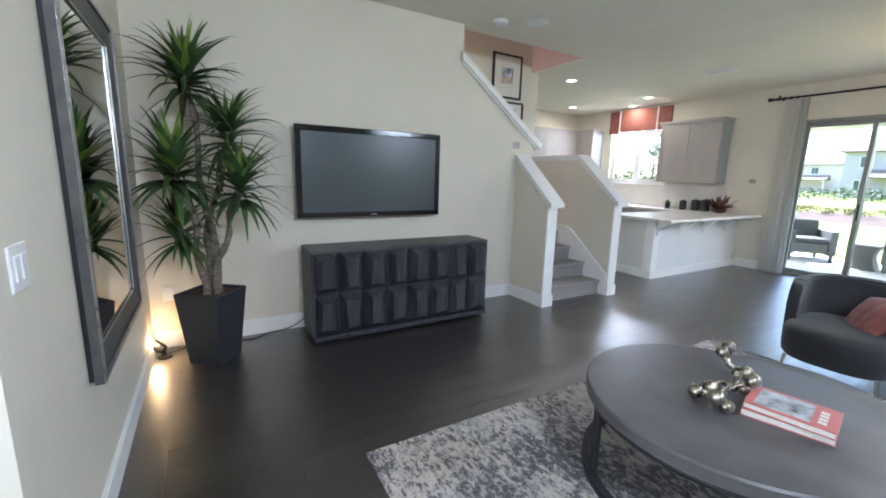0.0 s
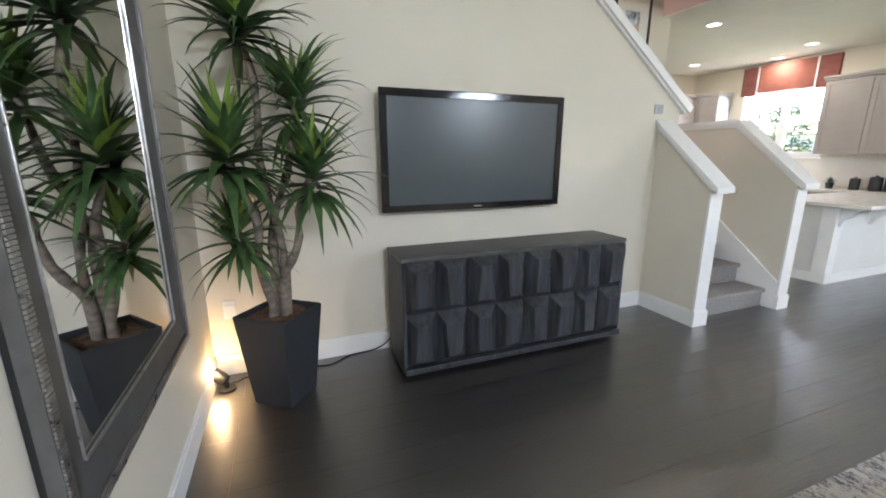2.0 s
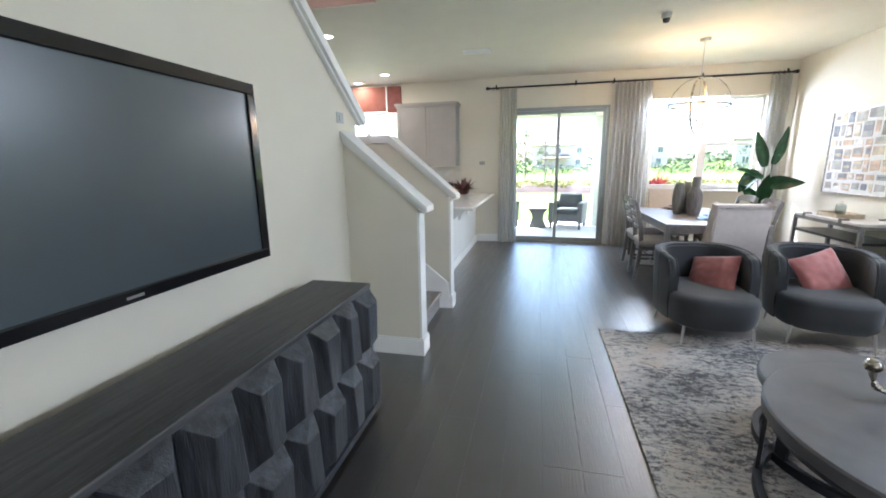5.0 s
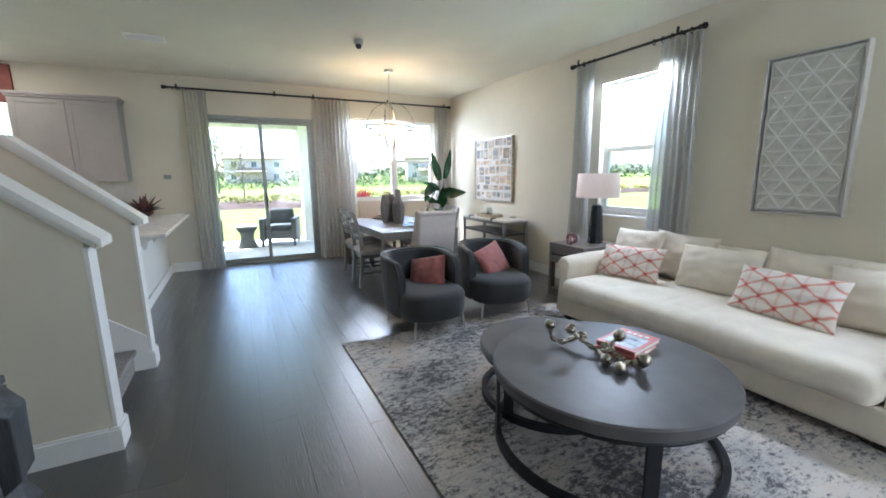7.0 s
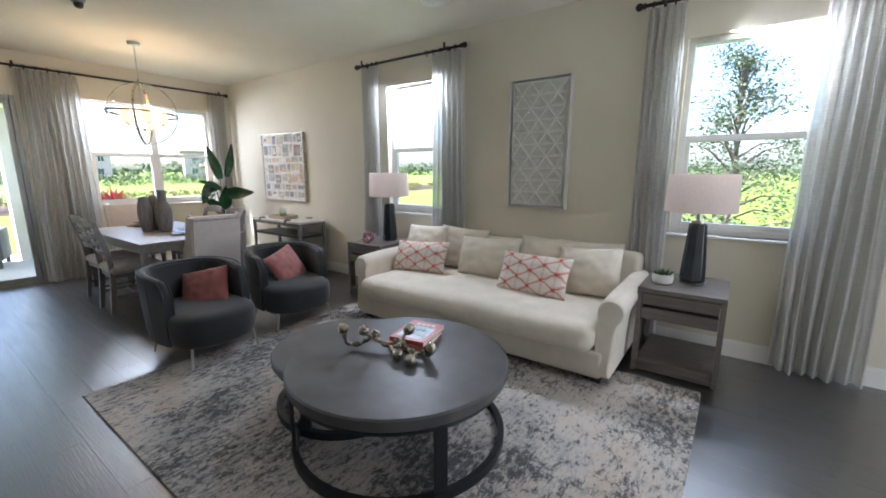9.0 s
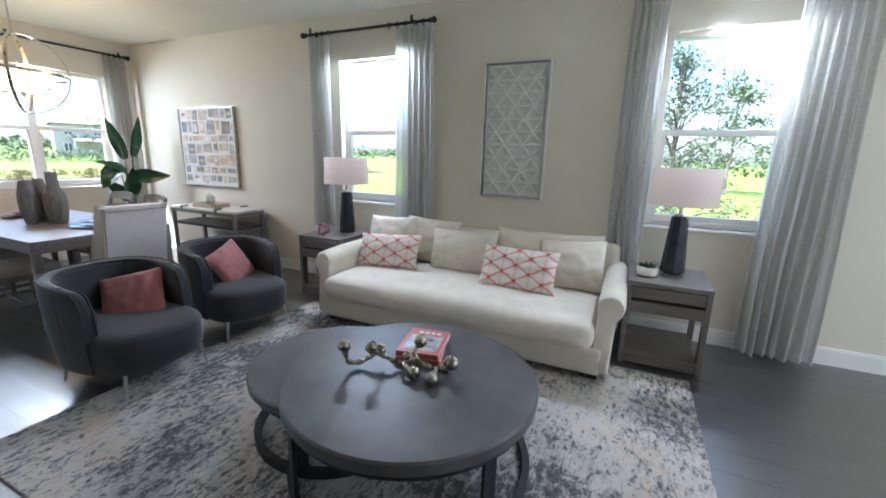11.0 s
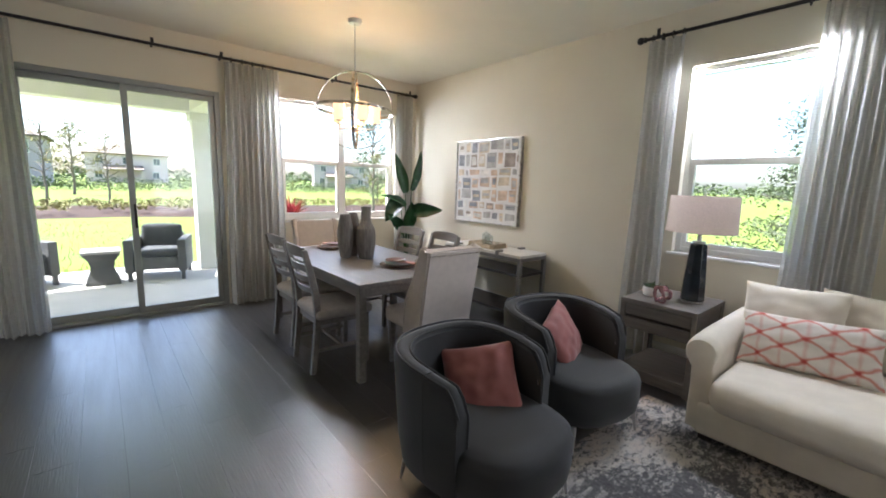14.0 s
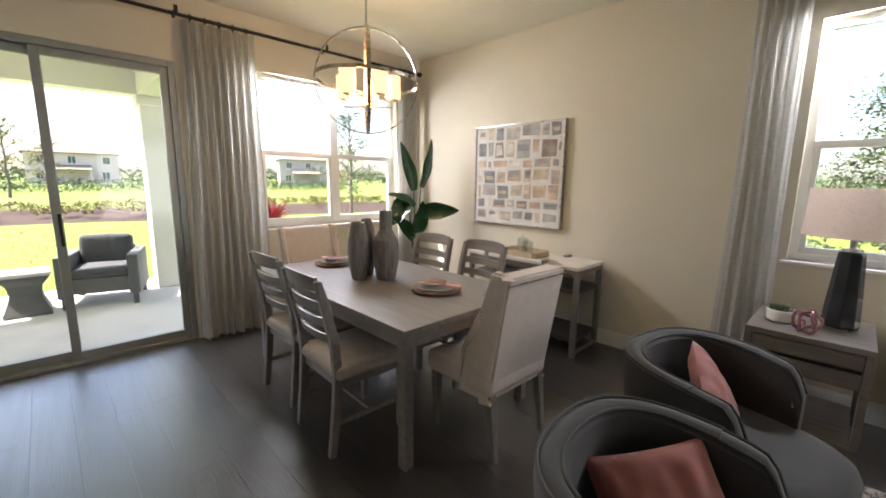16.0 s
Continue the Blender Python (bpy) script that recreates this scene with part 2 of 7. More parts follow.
def prism(bm, outline, axis, lo, hi):
    """A flat outline pushed along an axis; the outline's two numbers are the other two axes in order."""
    def at(p, v):
        q = list(p)
        q.insert(axis, v)
        return bm.verts.new(q)
    a, b = [at(p, lo) for p in outline], [at(p, hi) for p in outline]
    k = len(outline)
    bm.faces.new(a[::-1]), bm.faces.new(b)
    for i in range(k):
        bm.faces.new((a[i], a[(i + 1) % k], b[(i + 1) % k], b[i]))


def cushion(w, d, h, r, n=14, puff=0.0, wrinkle=0.0, seed=0.0, grow=1.0):
    """A soft block centred on its base: rounded edges, bulging top and front, small creases."""
    def cuts(length):
        e = [0, 0.25 * r, 0.6 * r, r]
        mid = max(2, int((length - 2 * r) / (length / n)))
        inner = [r + (length - 2 * r) * i / mid for i in range(1, mid)]
        return [v - length / 2 for v in e + inner + [length - v for v in e[::-1]]]
    cx, cy, cz = cuts(w), cuts(d), cuts(h)
    bm, made = bmesh.new(), {}

    def vert(i, j, k):
        key = (i, j, k)
        if key not in made:
            p = Vector((cx[i], cy[j], cz[k]))
            half = Vector((w / 2, d / 2, h / 2))
            q = Vector([max(-half[a] + r, min(half[a] - r, p[a])) for a in range(3)])
            o = p - q
            if o.length > 1e-6:
                p = q + o.normalized() * r * min(1, o.length / r * 1.0 if max(abs(c) for c in o) < r * 0.999 else 1)
            u, v, s = p.x / half.x, p.y / half.y, p.z / half.z
            p.z += puff * s * (1 - u * u) * (1 - v * v)
            p.y += puff * 0.6 * v * (1 - u ** 4) * (1 - s * s)
            p.x += puff * 0.4 * u * (1 - v ** 4) * (1 - s * s)
            if wrinkle:
                f = 0.5 - 1.6 * abs(noise.noise(Vector((p.x * 8 + seed, p.y * 2.2, p.z * 3)))) + 0.5 * noise.noise(Vector((p.x * 19, p.y * 5 + seed, p.z * 6)))
                f *= 0.35 + 0.65 * min(1.0, 2.2 * abs(v)) 
                p.z += wrinkle * f * max(0.0, s) * (1 - u ** 8)
                p.y += wrinkle * 0.8 * f * v * (1 - abs(s) ** 2)
            made[key] = bm.verts.new((p.x, p.y, p.z + h / 2))
        return made[key]
    X, Y, Z = len(cx) - 1, len(cy) - 1, len(cz) - 1
    for i in range(X):
        for j in range(Y):
            bm.faces.new((vert(i, j, Z), vert(i + 1, j, Z), vert(i + 1, j + 1, Z), vert(i, j + 1, Z)))
            bm.faces.new((vert(i, j, 0), vert(i, j + 1, 0), vert(i + 1, j + 1, 0), vert(i + 1, j, 0)))
    for i in range(X):
        for k in range(Z):
            bm.faces.new((vert(i, 0, k), vert(i + 1, 0, k), vert(i + 1, 0, k + 1), vert(i, 0, k + 1)))
            bm.faces.new((vert(i, Y, k), vert(i, Y, k + 1), vert(i + 1, Y, k + 1), vert(i + 1, Y, k)))
    for j in range(Y):
        for k in range(Z):
            bm.faces.new((vert(0, j, k), vert(0, j, k + 1), vert(0, j + 1, k + 1), vert(0, j + 1, k)))
            bm.faces.new((vert(X, j, k), vert(X, j + 1, k), vert(X, j + 1, k + 1), vert(X, j, k + 1)))
    return bm


def pillow(w, h, thick, n=18, seed=0.0, wrinkle=0.006):
    """A knife-edge pillow standing in the xz plane, its base at z = 0."""
    bm = bmesh.new()
    sides = []
    for s in (-1, 1):
        grid = []
        for i in range(n + 1):
            row = []
            for j in range(n + 1):
                u, v = 2 * i / n - 1, 2 * j / n - 1
                f = (max(0, 1 - u ** 2) * max(0, 1 - v ** 2)) ** 0.42
                pinch = 1 - 0.06 * (1 - v * v) * abs(u) ** 3, 1 - 0.06 * (1 - u * u) * abs(v) ** 3
                y = s * thick / 2 * f
                if f > 0.02:
                    y += s * wrinkle * noise.noise(Vector((u * 3.1 + seed, v * 3.1 - seed, s * 2.0))) * min(1, 3 * f)
                if s == 1 and (i in (0, n) or j in (0, n)):
                    row.append(sides[0][i][j])
                else:
                    row.append(bm.verts.new((u * w / 2 * pinch[0], y, h / 2 + v * h / 2 * pinch[1])))
            grid.append(row)
        sides.append(grid)
    for s, g in zip((-1, 1), sides):
        for i in range(n):
            for j in range(n):
                q = (g[i][j], g[i + 1][j], g[i + 1][j + 1], g[i][j + 1])
                bm.faces.new(q if s < 0 else q[::-1])
    return bm


def part(name, bm, mat, parent=None, label="", smooth=False, m=None):
    """Links a bmesh as one mesh object, under a thing or on its own."""
    bmesh.ops.recalc_face_normals(bm, faces=bm.faces[:])
    me = bpy.data.meshes.new(name)
    bm.to_mesh(me)
    bm.free()
    if smooth:
        for p in me.polygons:
            p.use_smooth = True
        me.set_sharp_from_angle(angle=radians(40))
    for k in (mat if isinstance(mat, (list, tuple)) else [mat]):
        me.materials.append(k)
    ob = new(name, me)
    if parent:
        ob.parent = parent
    if m is not None:
        ob.matrix_basis = m
    if label:
        tagged(ob, label)
    return ob


def thing(name, label, category, m=None, group="", kind=""):
    ob = new(name)
    ob.empty_display_size = 0.1
    if m is not None:
        ob.matrix_basis = m
    return tagged(ob, label, category, group, kind)


def setting(name, bm, mat, label, category, smooth=False):
    return tagged(part(name, bm, mat, None, "", smooth), label, category, "", "structure")


def wall_boxes(axis, face, back, u0, u1, z0, z1, holes=()):
    """Boxes of a wall along x (axis 0) or y (axis 1) with rectangular holes (u0, u1, z0, z1)."""
    bm = bmesh.new()
    lo, hi = min(face, back), max(face, back)
    us = sorted({u0, u1, *[h[0] for h in holes], *[h[1] for h in holes]})
    for a, b in zip(us, us[1:]):
        mine = sorted([(h[2], h[3]) for h in holes if h[0] <= a and h[1] >= b])
        z = z0
        for lo_z, hi_z in mine + [(z1, z1)]:
            if lo_z > z:
                box(bm, *((a, b, lo, hi) if axis == 0 else (lo, hi, a, b)), z, lo_z)
            z = max(z, hi_z)
    bmesh.ops.remove_doubles(bm, verts=bm.verts[:], dist=1e-5)
    seen = {}
    for f in bm.faces:
        seen.setdefault(tuple(round(c, 4) for c in f.calc_center_median()), []).append(f)
    bmesh.ops.delete(bm, geom=[f for fs in seen.values() if len(fs) > 1 for f in fs], context="FACES")
    return bm

# ---- the shell of the place ----
EWIN = (-1.03, 0.65, 0.98, 2.48)
EDOOR = (1.30, 2.98, 0.0, 2.43)
KWIN = (5.10, 6.42, 1.38, 2.47)
W2 = (3.34, 4.21, 0.98, 2.51)
W3 = (0.08, 0.98, 0.98, 2.51)
HALL = -3.2
setting("wall_east", wall_boxes(1, XE, XE + 0.2, YS - 0.2, YK + 0.2, 0, H, [EWIN, EDOOR, KWIN]), WALL, "beige painted wall with sliding door and windows", "wall")
setting("wall_south", wall_boxes(0, YS, YS - 0.2, HALL, XE, 0, H, [W2, W3]), WALL, "beige painted wall behind the sofa with windows", "wall")
setting("wall_west", wall_boxes(1, XW, XW - 0.13, 1.36, YN + 1.14, 0, H), WALL, "pale painted wall holding the large mirror", "wall")
bm = bmesh.new()
prism(bm, [(XW, 0), (3.40, 0), (3.40, 1.82), (2.37, 2.60), (2.37, H), (XW, H)], 1, YN, YN + 0.12)
setting("wall_north", bm, WALL, "beige television wall with sloped stair opening", "wall")
bm = bmesh.new()
prism(bm, [(3.46, 1.785), (3.50, 1.835), (2.33, 2.70), (2.33, 2.62)], 1, YN - 0.055, YN + 0.16)
setting("trim_stair_slope", bm, TRIM, "white sloped cap on the stair wall edge", "trim")
bm = bmesh.new()
prism(bm, [(3.44, 1.775), (3.45, 1.81), (2.35, 2.62), (2.35, 2.585)], 1, YN - 0.03, YN - 0.002)
setting("trim_stair_slope_lower", bm, TRIM, "white moulding under the sloped cap", "trim")
setting("wall_stair_back", wall_boxes(0, 5.0, 5.12, XW, XK, 0, 5.4), WALL, "beige painted wall at the back of the stairwell", "wall")
setting("wall_kitchen_west", wall_boxes(1, XK, XK - 0.12, 5.12, YK, 0, H), WALL, "beige painted kitchen side wall", "wall")
setting("wall_kitchen_north", wall_boxes(0, YK, YK + 0.15, XK - 0.12, XE, 0, H), WALL, "beige painted wall at the end of the kitchen", "wall")
setting("wall_hall_end", wall_boxes(1, HALL, HALL - 0.12, YS, 1.5, 0, H), WALL, "plain painted wall closing the entry", "wall")
setting("wall_hall_north", wall_boxes(0, 1.36, 1.49, HALL, XW - 0.13, 0, H), WALL, "plain painted wall beside the entry", "wall")
# the upper stairwell, its dim pink light put into the wall colour
setting("wall_upper_east", wall_boxes(1, 4.286, 4.42, 4.01, 5.0, H + 0.01, 5.4), UPPER, "upper stairwell wall tinted to its dim pink light", "wall")
setting("wall_upper_south", wall_boxes(0, 4.0, 3.88, XW, 4.42, H + 0.3, 5.4), UPPER, "upper stairwell wall tinted to its dim pink light", "wall")
setting("wall_upper_west", wall_boxes(1, XW, XW - 0.12, 3.88, 5.12, H, 5.4), UPPER, "upper stairwell wall tinted to its dim pink light", "wall")
setting("ceiling_upper", boxes((XW, 4.42, 3.88, 5.12, 5.4, 5.5)), CEIL, "pale ceiling over the stairwell", "ceiling")
# ceiling with the stair opening left out
setting("ceiling", boxes((HALL, XE, YS, 4.0, H, H + 0.3), (4.30, XE, 4.0, YK, H, H + 0.3)), CEIL, "pale cream textured ceiling", "ceiling")
setting("floor", boxes((HALL, XE + 0.02, YS, YK, -0.12, -0.006)), SUBFLOOR, "dark joints beneath the wood planks", "floor")


def skirting(name, rows):
    bm = bmesh.new()
    for x0, x1, y0, y1 in rows:
        box(bm, x0, x1, y0, y1, 0, 0.125)
        if x1 - x0 > y1 - y0:
            box(bm, x0, x1, y0 + (0.006 if y0 > 1.2 else 0), y1 - (0 if y0 > 1.2 else 0.006), 0.125, 0.14)
        else:
            box(bm, x0 + (0.006 if x0 > 0 else 0), x1 - (0 if x0 > 0 else 0.006), y0, y1, 0.125, 0.14)
    return setting(name, bm, TRIM, "white painted skirting board along the wall", "baseboard")


skirting("baseboard_north", [(XW + 0.016, 3.15, YN - 0.016, YN)])
skirting("baseboard_west", [(XW, XW + 0.016, 1.36, YN)])
skirting("baseboard_south", [(HALL, XE - 0.016, YS, YS + 0.016)])
skirting("baseboard_east", [(XE - 0.016, XE, YS, 1.24), (XE - 0.016, XE, 3.04, 3.58)])

# ---- half walls and stairs ----
def half_wall(name, x0, x1, level_to):
    bm = bmesh.new()
    end = 3.32
    top = [(end, 0), (end, 1.165), (3.93, 1.685)] + ([(level_to, 1.685), (level_to, 0)] if level_to > 4 else [(YN, 1.65), (YN, 0)])
    if level_to <= 4:
        top[2] = (YN, 1.643)
        top = top[:3] + [(YN, 0)]
    prism(bm, top, 0, x0, x1)
    return setting(name, bm, WALL, "grey-beige half wall beside the carpeted steps", "half wall")


half_wall("wall_half_stair", 3.165, 3.295, 3.9)
half_wall("wall_half_kitchen", 4.265, 4.395, 5.0)


def sloped_cap(name, x0, x1, level_to):
    bm = bmesh.new()
    s = (1.685 - 1.165) / (3.93 - 3.32)
    y0, z0 = 3.24, 1.165 + s * (3.24 - 3.32) + 0.045
    for lift, th, grow, start in ((0.035, 0.035, 0.035, y0), (0.0, 0.037, 0.018, y0 + 0.03)):
        zs = 1.165 + s * (start - 3.32) + lift
        if level_to > 4:
            out = [(start, zs), (3.93, 1.685 + lift), (level_to, 1.685 + lift), (level_to, 1.685 + lift + th), (3.93 - 0.015, 1.685 + lift + th + 0.004), (start, zs + th + 0.008)]
        else:
            out = [(start, zs), (YN, 1.643 + lift), (YN, 1.643 + lift + th + 0.008), (start, zs + th + 0.008)]
        prism(bm, out, 0, x0 - grow, x1 + grow)
    return setting(name, bm, TRIM, "white painted sloped cap on the half wall", "trim")


sloped_cap("trim_cap_stair", 3.165, 3.295, 3.9)
sloped_cap("trim_cap_kitchen", 4.265, 4.395, 5.0)
for name, x0, x1 in (("trim_post_stair", 3.165, 3.295), ("trim_post_kitchen", 4.265, 4.395)):
    bm = boxes((x0 - 0.004, x1 + 0.004, 3.306, 3.324, 0.142, 1.13), (x0 - 0.016, x1 + 0.016, 3.29, 3.345, 0, 0.125), (x0 - 0.010, x1 + 0.010, 3.297, 3.335, 0.125, 0.14))
    setting(name, bm, TRIM, "white end board of the half wall", "trim")
skirting("baseboard_stair", [(3.149, 3.165, 3.346, YN - 0.016)])
skirting("baseboard_half_kitchen", [(4.395, 4.411, 3.346, 5.0)])
bm = bmesh.new()
prism(bm, [(3.33, 0.0), (3.33, 0.27), (3.95, 0.76), (4.05, 0.80), (4.999, 0.80), (4.999, 0.0)], 0, 4.245, 4.265)
setting("trim_stair_skirt", bm, TRIM, "white stair skirt board along the half wall", "trim")
bm = bmesh.new()
prism(bm, [(3.33, 0.0), (3.33, 0.27), (3.88, 0.70), (3.88, 0.0)], 0, 3.295, 3.312)
setting("trim_stair_skirt_inner", bm, TRIM, "white stair skirt board along the half wall", "trim")
stairs = thing("staircase", "grey carpeted stairs turning behind the wall", "stairs", pose(0, 0, 0), kind="structure")
for k in range(3):
    y0 = 3.43 + 0.26 * k
    bm = boxes((3.313, 4.244, y0, 4.999 if k == 3 else y0 + 0.27, 0.18 * k, 0.18 * k + 0.145))
    part("riser", bm, CARPET, stairs)
    bm = boxes((3.313, 4.244, y0 - 0.03, y0 + 0.262, 0.18 * k + 0.14, 0.18 * k + 0.18), bevel=0.014, seg=3)
    part("tread", bm, CARPET, stairs)
part("landing", boxes((3.313, 4.244, 4.18, 4.999, 0, 0.72), bevel=0.012), CARPET, stairs)
for k in range(11):
    x1 = 3.30 - 0.26 * k
    part("tread", boxes((x1 - 0.29, x1, 4.005, 4.995, max(0, 0.72 + 0.18 * k - 0.2), 0.90 + 0.18 * k), bevel=0.012), CARPET, stairs)


# ---- windows and the sliding door ----
def window_unit(name, m, w, h, double, label, sill=True):
    """Local x along the wall, y outwards, z up from the sill; the opening is w by h."""
    t = thing(name, label, "window", m, kind="structure")
    f = 0.045
    part("window_frame", boxes((0, f, 0.07, 0.15, 0, h), (w - f, w, 0.07, 0.15, 0, h), (f, w - f, 0.07, 0.15, h - f, h), (f, w - f, 0.07, 0.15, 0, f), bevel=0.004), WHITE_WIN, t)
    lights = [(f, w / 2 - 0.03), (w / 2 + 0.03, w - f)] if double else [(f, w - f)]
    if double:
        part("mullion", boxes((w / 2 - 0.045, w / 2 + 0.045, 0.06, 0.152, f, h - f), bevel=0.004), WHITE_WIN, t)
    for a, b in lights:
        part("meeting_rail", boxes((a, b, 0.065, 0.12, h * 0.5 - 0.02, h * 0.5 + 0.028), bevel=0.004), WHITE_WIN, t)
        part("lower_sash", boxes((a, a + 0.035, 0.072, 0.115, f, h / 2 - 0.02), (b - 0.035, b, 0.072, 0.115, f, h / 2 - 0.02), (a + 0.035, b - 0.035, 0.072, 0.115, f, f + 0.045), bevel=0.003), WHITE_WIN, t)
        for z0, z1, y in ((f, h / 2, 0.092), (h / 2, h - f, 0.125)):
            p = part("pane", boxes((a, b, y, y + 0.004, z0, z1)), PANE, t)
            p.visible_shadow = False
    if sill:
        part("window_sill", boxes((-0.03, w + 0.03, -0.035, 0.07, -0.022, 0.0), bevel=0.004), TRIM, t)
    return t


window_unit("window_1", pose(XE, EWIN[1], EWIN[2], 0, 0, -90), EWIN[1] - EWIN[0], EWIN[3] - EWIN[2], True, "white double window beside the dining table")
window_unit("window_2", pose(W2[1], YS, W2[2], 0, 0, 180), W2[1] - W2[0], W2[3] - W2[2], False, "white sash window behind a table lamp")
window_unit("window_3", pose(W3[1], YS, W3[2], 0, 0, 180), W3[1] - W3[0], W3[3] - W3[2], False, "white sash window with a tree outside")
window_unit("window_4", pose(XE, KWIN[1], KWIN[2], 0, 0, -90), KWIN[1] - KWIN[0], KWIN[3] - KWIN[2], True, "white kitchen window over the counter")

door = thing("door_1", "sliding glass patio door with grey aluminium frame", "door", pose(XE, EDOOR[1], 0, 0, 0, -90), kind="structure")
dw, dh = EDOOR[1] - EDOOR[0], EDOOR[3]
part("door_frame", boxes((0, 0.05, 0.01, 0.15, 0, dh), (dw - 0.05, dw, 0.01, 0.15, 0, dh), (0.05, dw - 0.05, 0.01, 0.15, dh - 0.05, dh), (0.05, dw - 0.05, 0.01, 0.15, 0.0, 0.03), bevel=0.003), ALU, door)
for a, b, y in ((0.05, dw / 2 + 0.03, 0.085), (dw / 2 - 0.03, dw - 0.05, 0.035)):
    panel = part("sliding_panel", boxes((a, a + 0.055, y, y + 0.04, 0.03, dh - 0.05), (b - 0.055, b, y, y + 0.04, 0.03, dh - 0.05), (a + 0.055, b - 0.055, y, y + 0.04, dh - 0.11, dh - 0.05), (a + 0.055, b - 0.055, y, y + 0.04, 0.03, 0.10), bevel=0.003), ALU, door)
    p = part("pane", boxes((a + 0.055, b - 0.055, y + 0.018, y + 0.022, 0.10, dh - 0.11)), PANE, panel)
    p.visible_shadow = False
part("door_handle", boxes((dw / 2 + 0.0, dw / 2 + 0.02, 0.0, 0.034, 0.95, 1.2), bevel=0.004), BRONZE, door)

# ---- living room materials ----
VELVET = material("charcoal_velvet", (0.019, 0.0195, 0.0205), 0.75, vary=0.35, scale=5, bump=0.15, bump_scale=300, sheen=0.20)
CREAM = material("cream_linen", (0.72, 0.655, 0.555), 0.9, vary=0.06, scale=10, bump=0.25, bump_scale=420, sheen=0.1)
CORAL = material("coral_velvet", (0.29, 0.090, 0.078), 0.7, vary=0.2, scale=8, bump=0.15, bump_scale=300, sheen=0.3)
GREYWOOD = material("grey_washed_wood", (0.155, 0.135, 0.120), 0.5, vary=0.3, scale=4, bump=0.2, bump_scale=25, stretch=(0.8, 8, 8))
TABLETOP = material("coffee_table_stone_wash", (0.10, 0.096, 0.097), 0.42, vary=0.3, scale=5, bump=0.08, bump_scale=40)
TABLERIM = material("coffee_table_iron", (0.020, 0.021, 0.024), 0.5, 0.3, vary=0.3, scale=15)
DARKLEG = material("espresso_leg", (0.03, 0.02, 0.015), 0.45, vary=0.3)
SHADE_CLOTH = cloth_sheer("lamp_shade_cloth", (0.84, 0.75, 0.70), 0.0, 0.45, (60, 60, 90), 0.05)
LAMPBASE = material("smoked_glass_base", (0.018, 0.024, 0.030), 0.15, vary=0.4, scale=6)
ROSEGLASS = material("rose_metal", (0.42, 0.22, 0.23), 0.15, 0.7, vary=0.3, scale=20)
CERAMIC = material("white_ceramic", (0.72, 0.70, 0.66), 0.35, vary=0.08, scale=20, bump=0.3, bump_scale=60)
PAPER = material("book_paper", (0.72, 0.69, 0.62), 0.8, vary=0.1, scale=60)
BOOKRED = material("book_cover_coral", (0.52, 0.14, 0.12), 0.35, vary=0.12, scale=14)
BOOKPIC = material("book_cover_photo", (0.42, 0.44, 0.46), 0.3, vary=0.8, scale=18)
BLACKPLASTIC = material("black_cable", (0.01, 0.01, 0.01), 0.5)
PLATE = material("switch_plastic", (0.80, 0.80, 0.78), 0.35, vary=0.03)
GREYPLASTIC = material("grey_plastic", (0.32, 0.32, 0.31), 0.4, vary=0.06)
RELIEF_FRAME = material("relief_frame_silver", (0.60, 0.58, 0.55), 0.5, vary=0.1, scale=20)
# darker tone for the relief's hollows: their shade put into the colour
RELIEF_SHADED = material("shaded_relief_hollow", (0.68, 0.65, 0.60), 0.75, vary=0.15, scale=20, bump=0.2, bump_scale=70)
RELIEF = material("whitewashed_relief", (0.84, 0.82, 0.78), 0.65, vary=0.07, scale=14, bump=0.12, bump_scale=70)
ACRYLIC = pane_material("acrylic_cover", (0.97, 0.98, 0.98))


def nodes_of(m):
    return m.node_tree.nodes, m.node_tree.links, m.node_tree.nodes["Principled BSDF"]


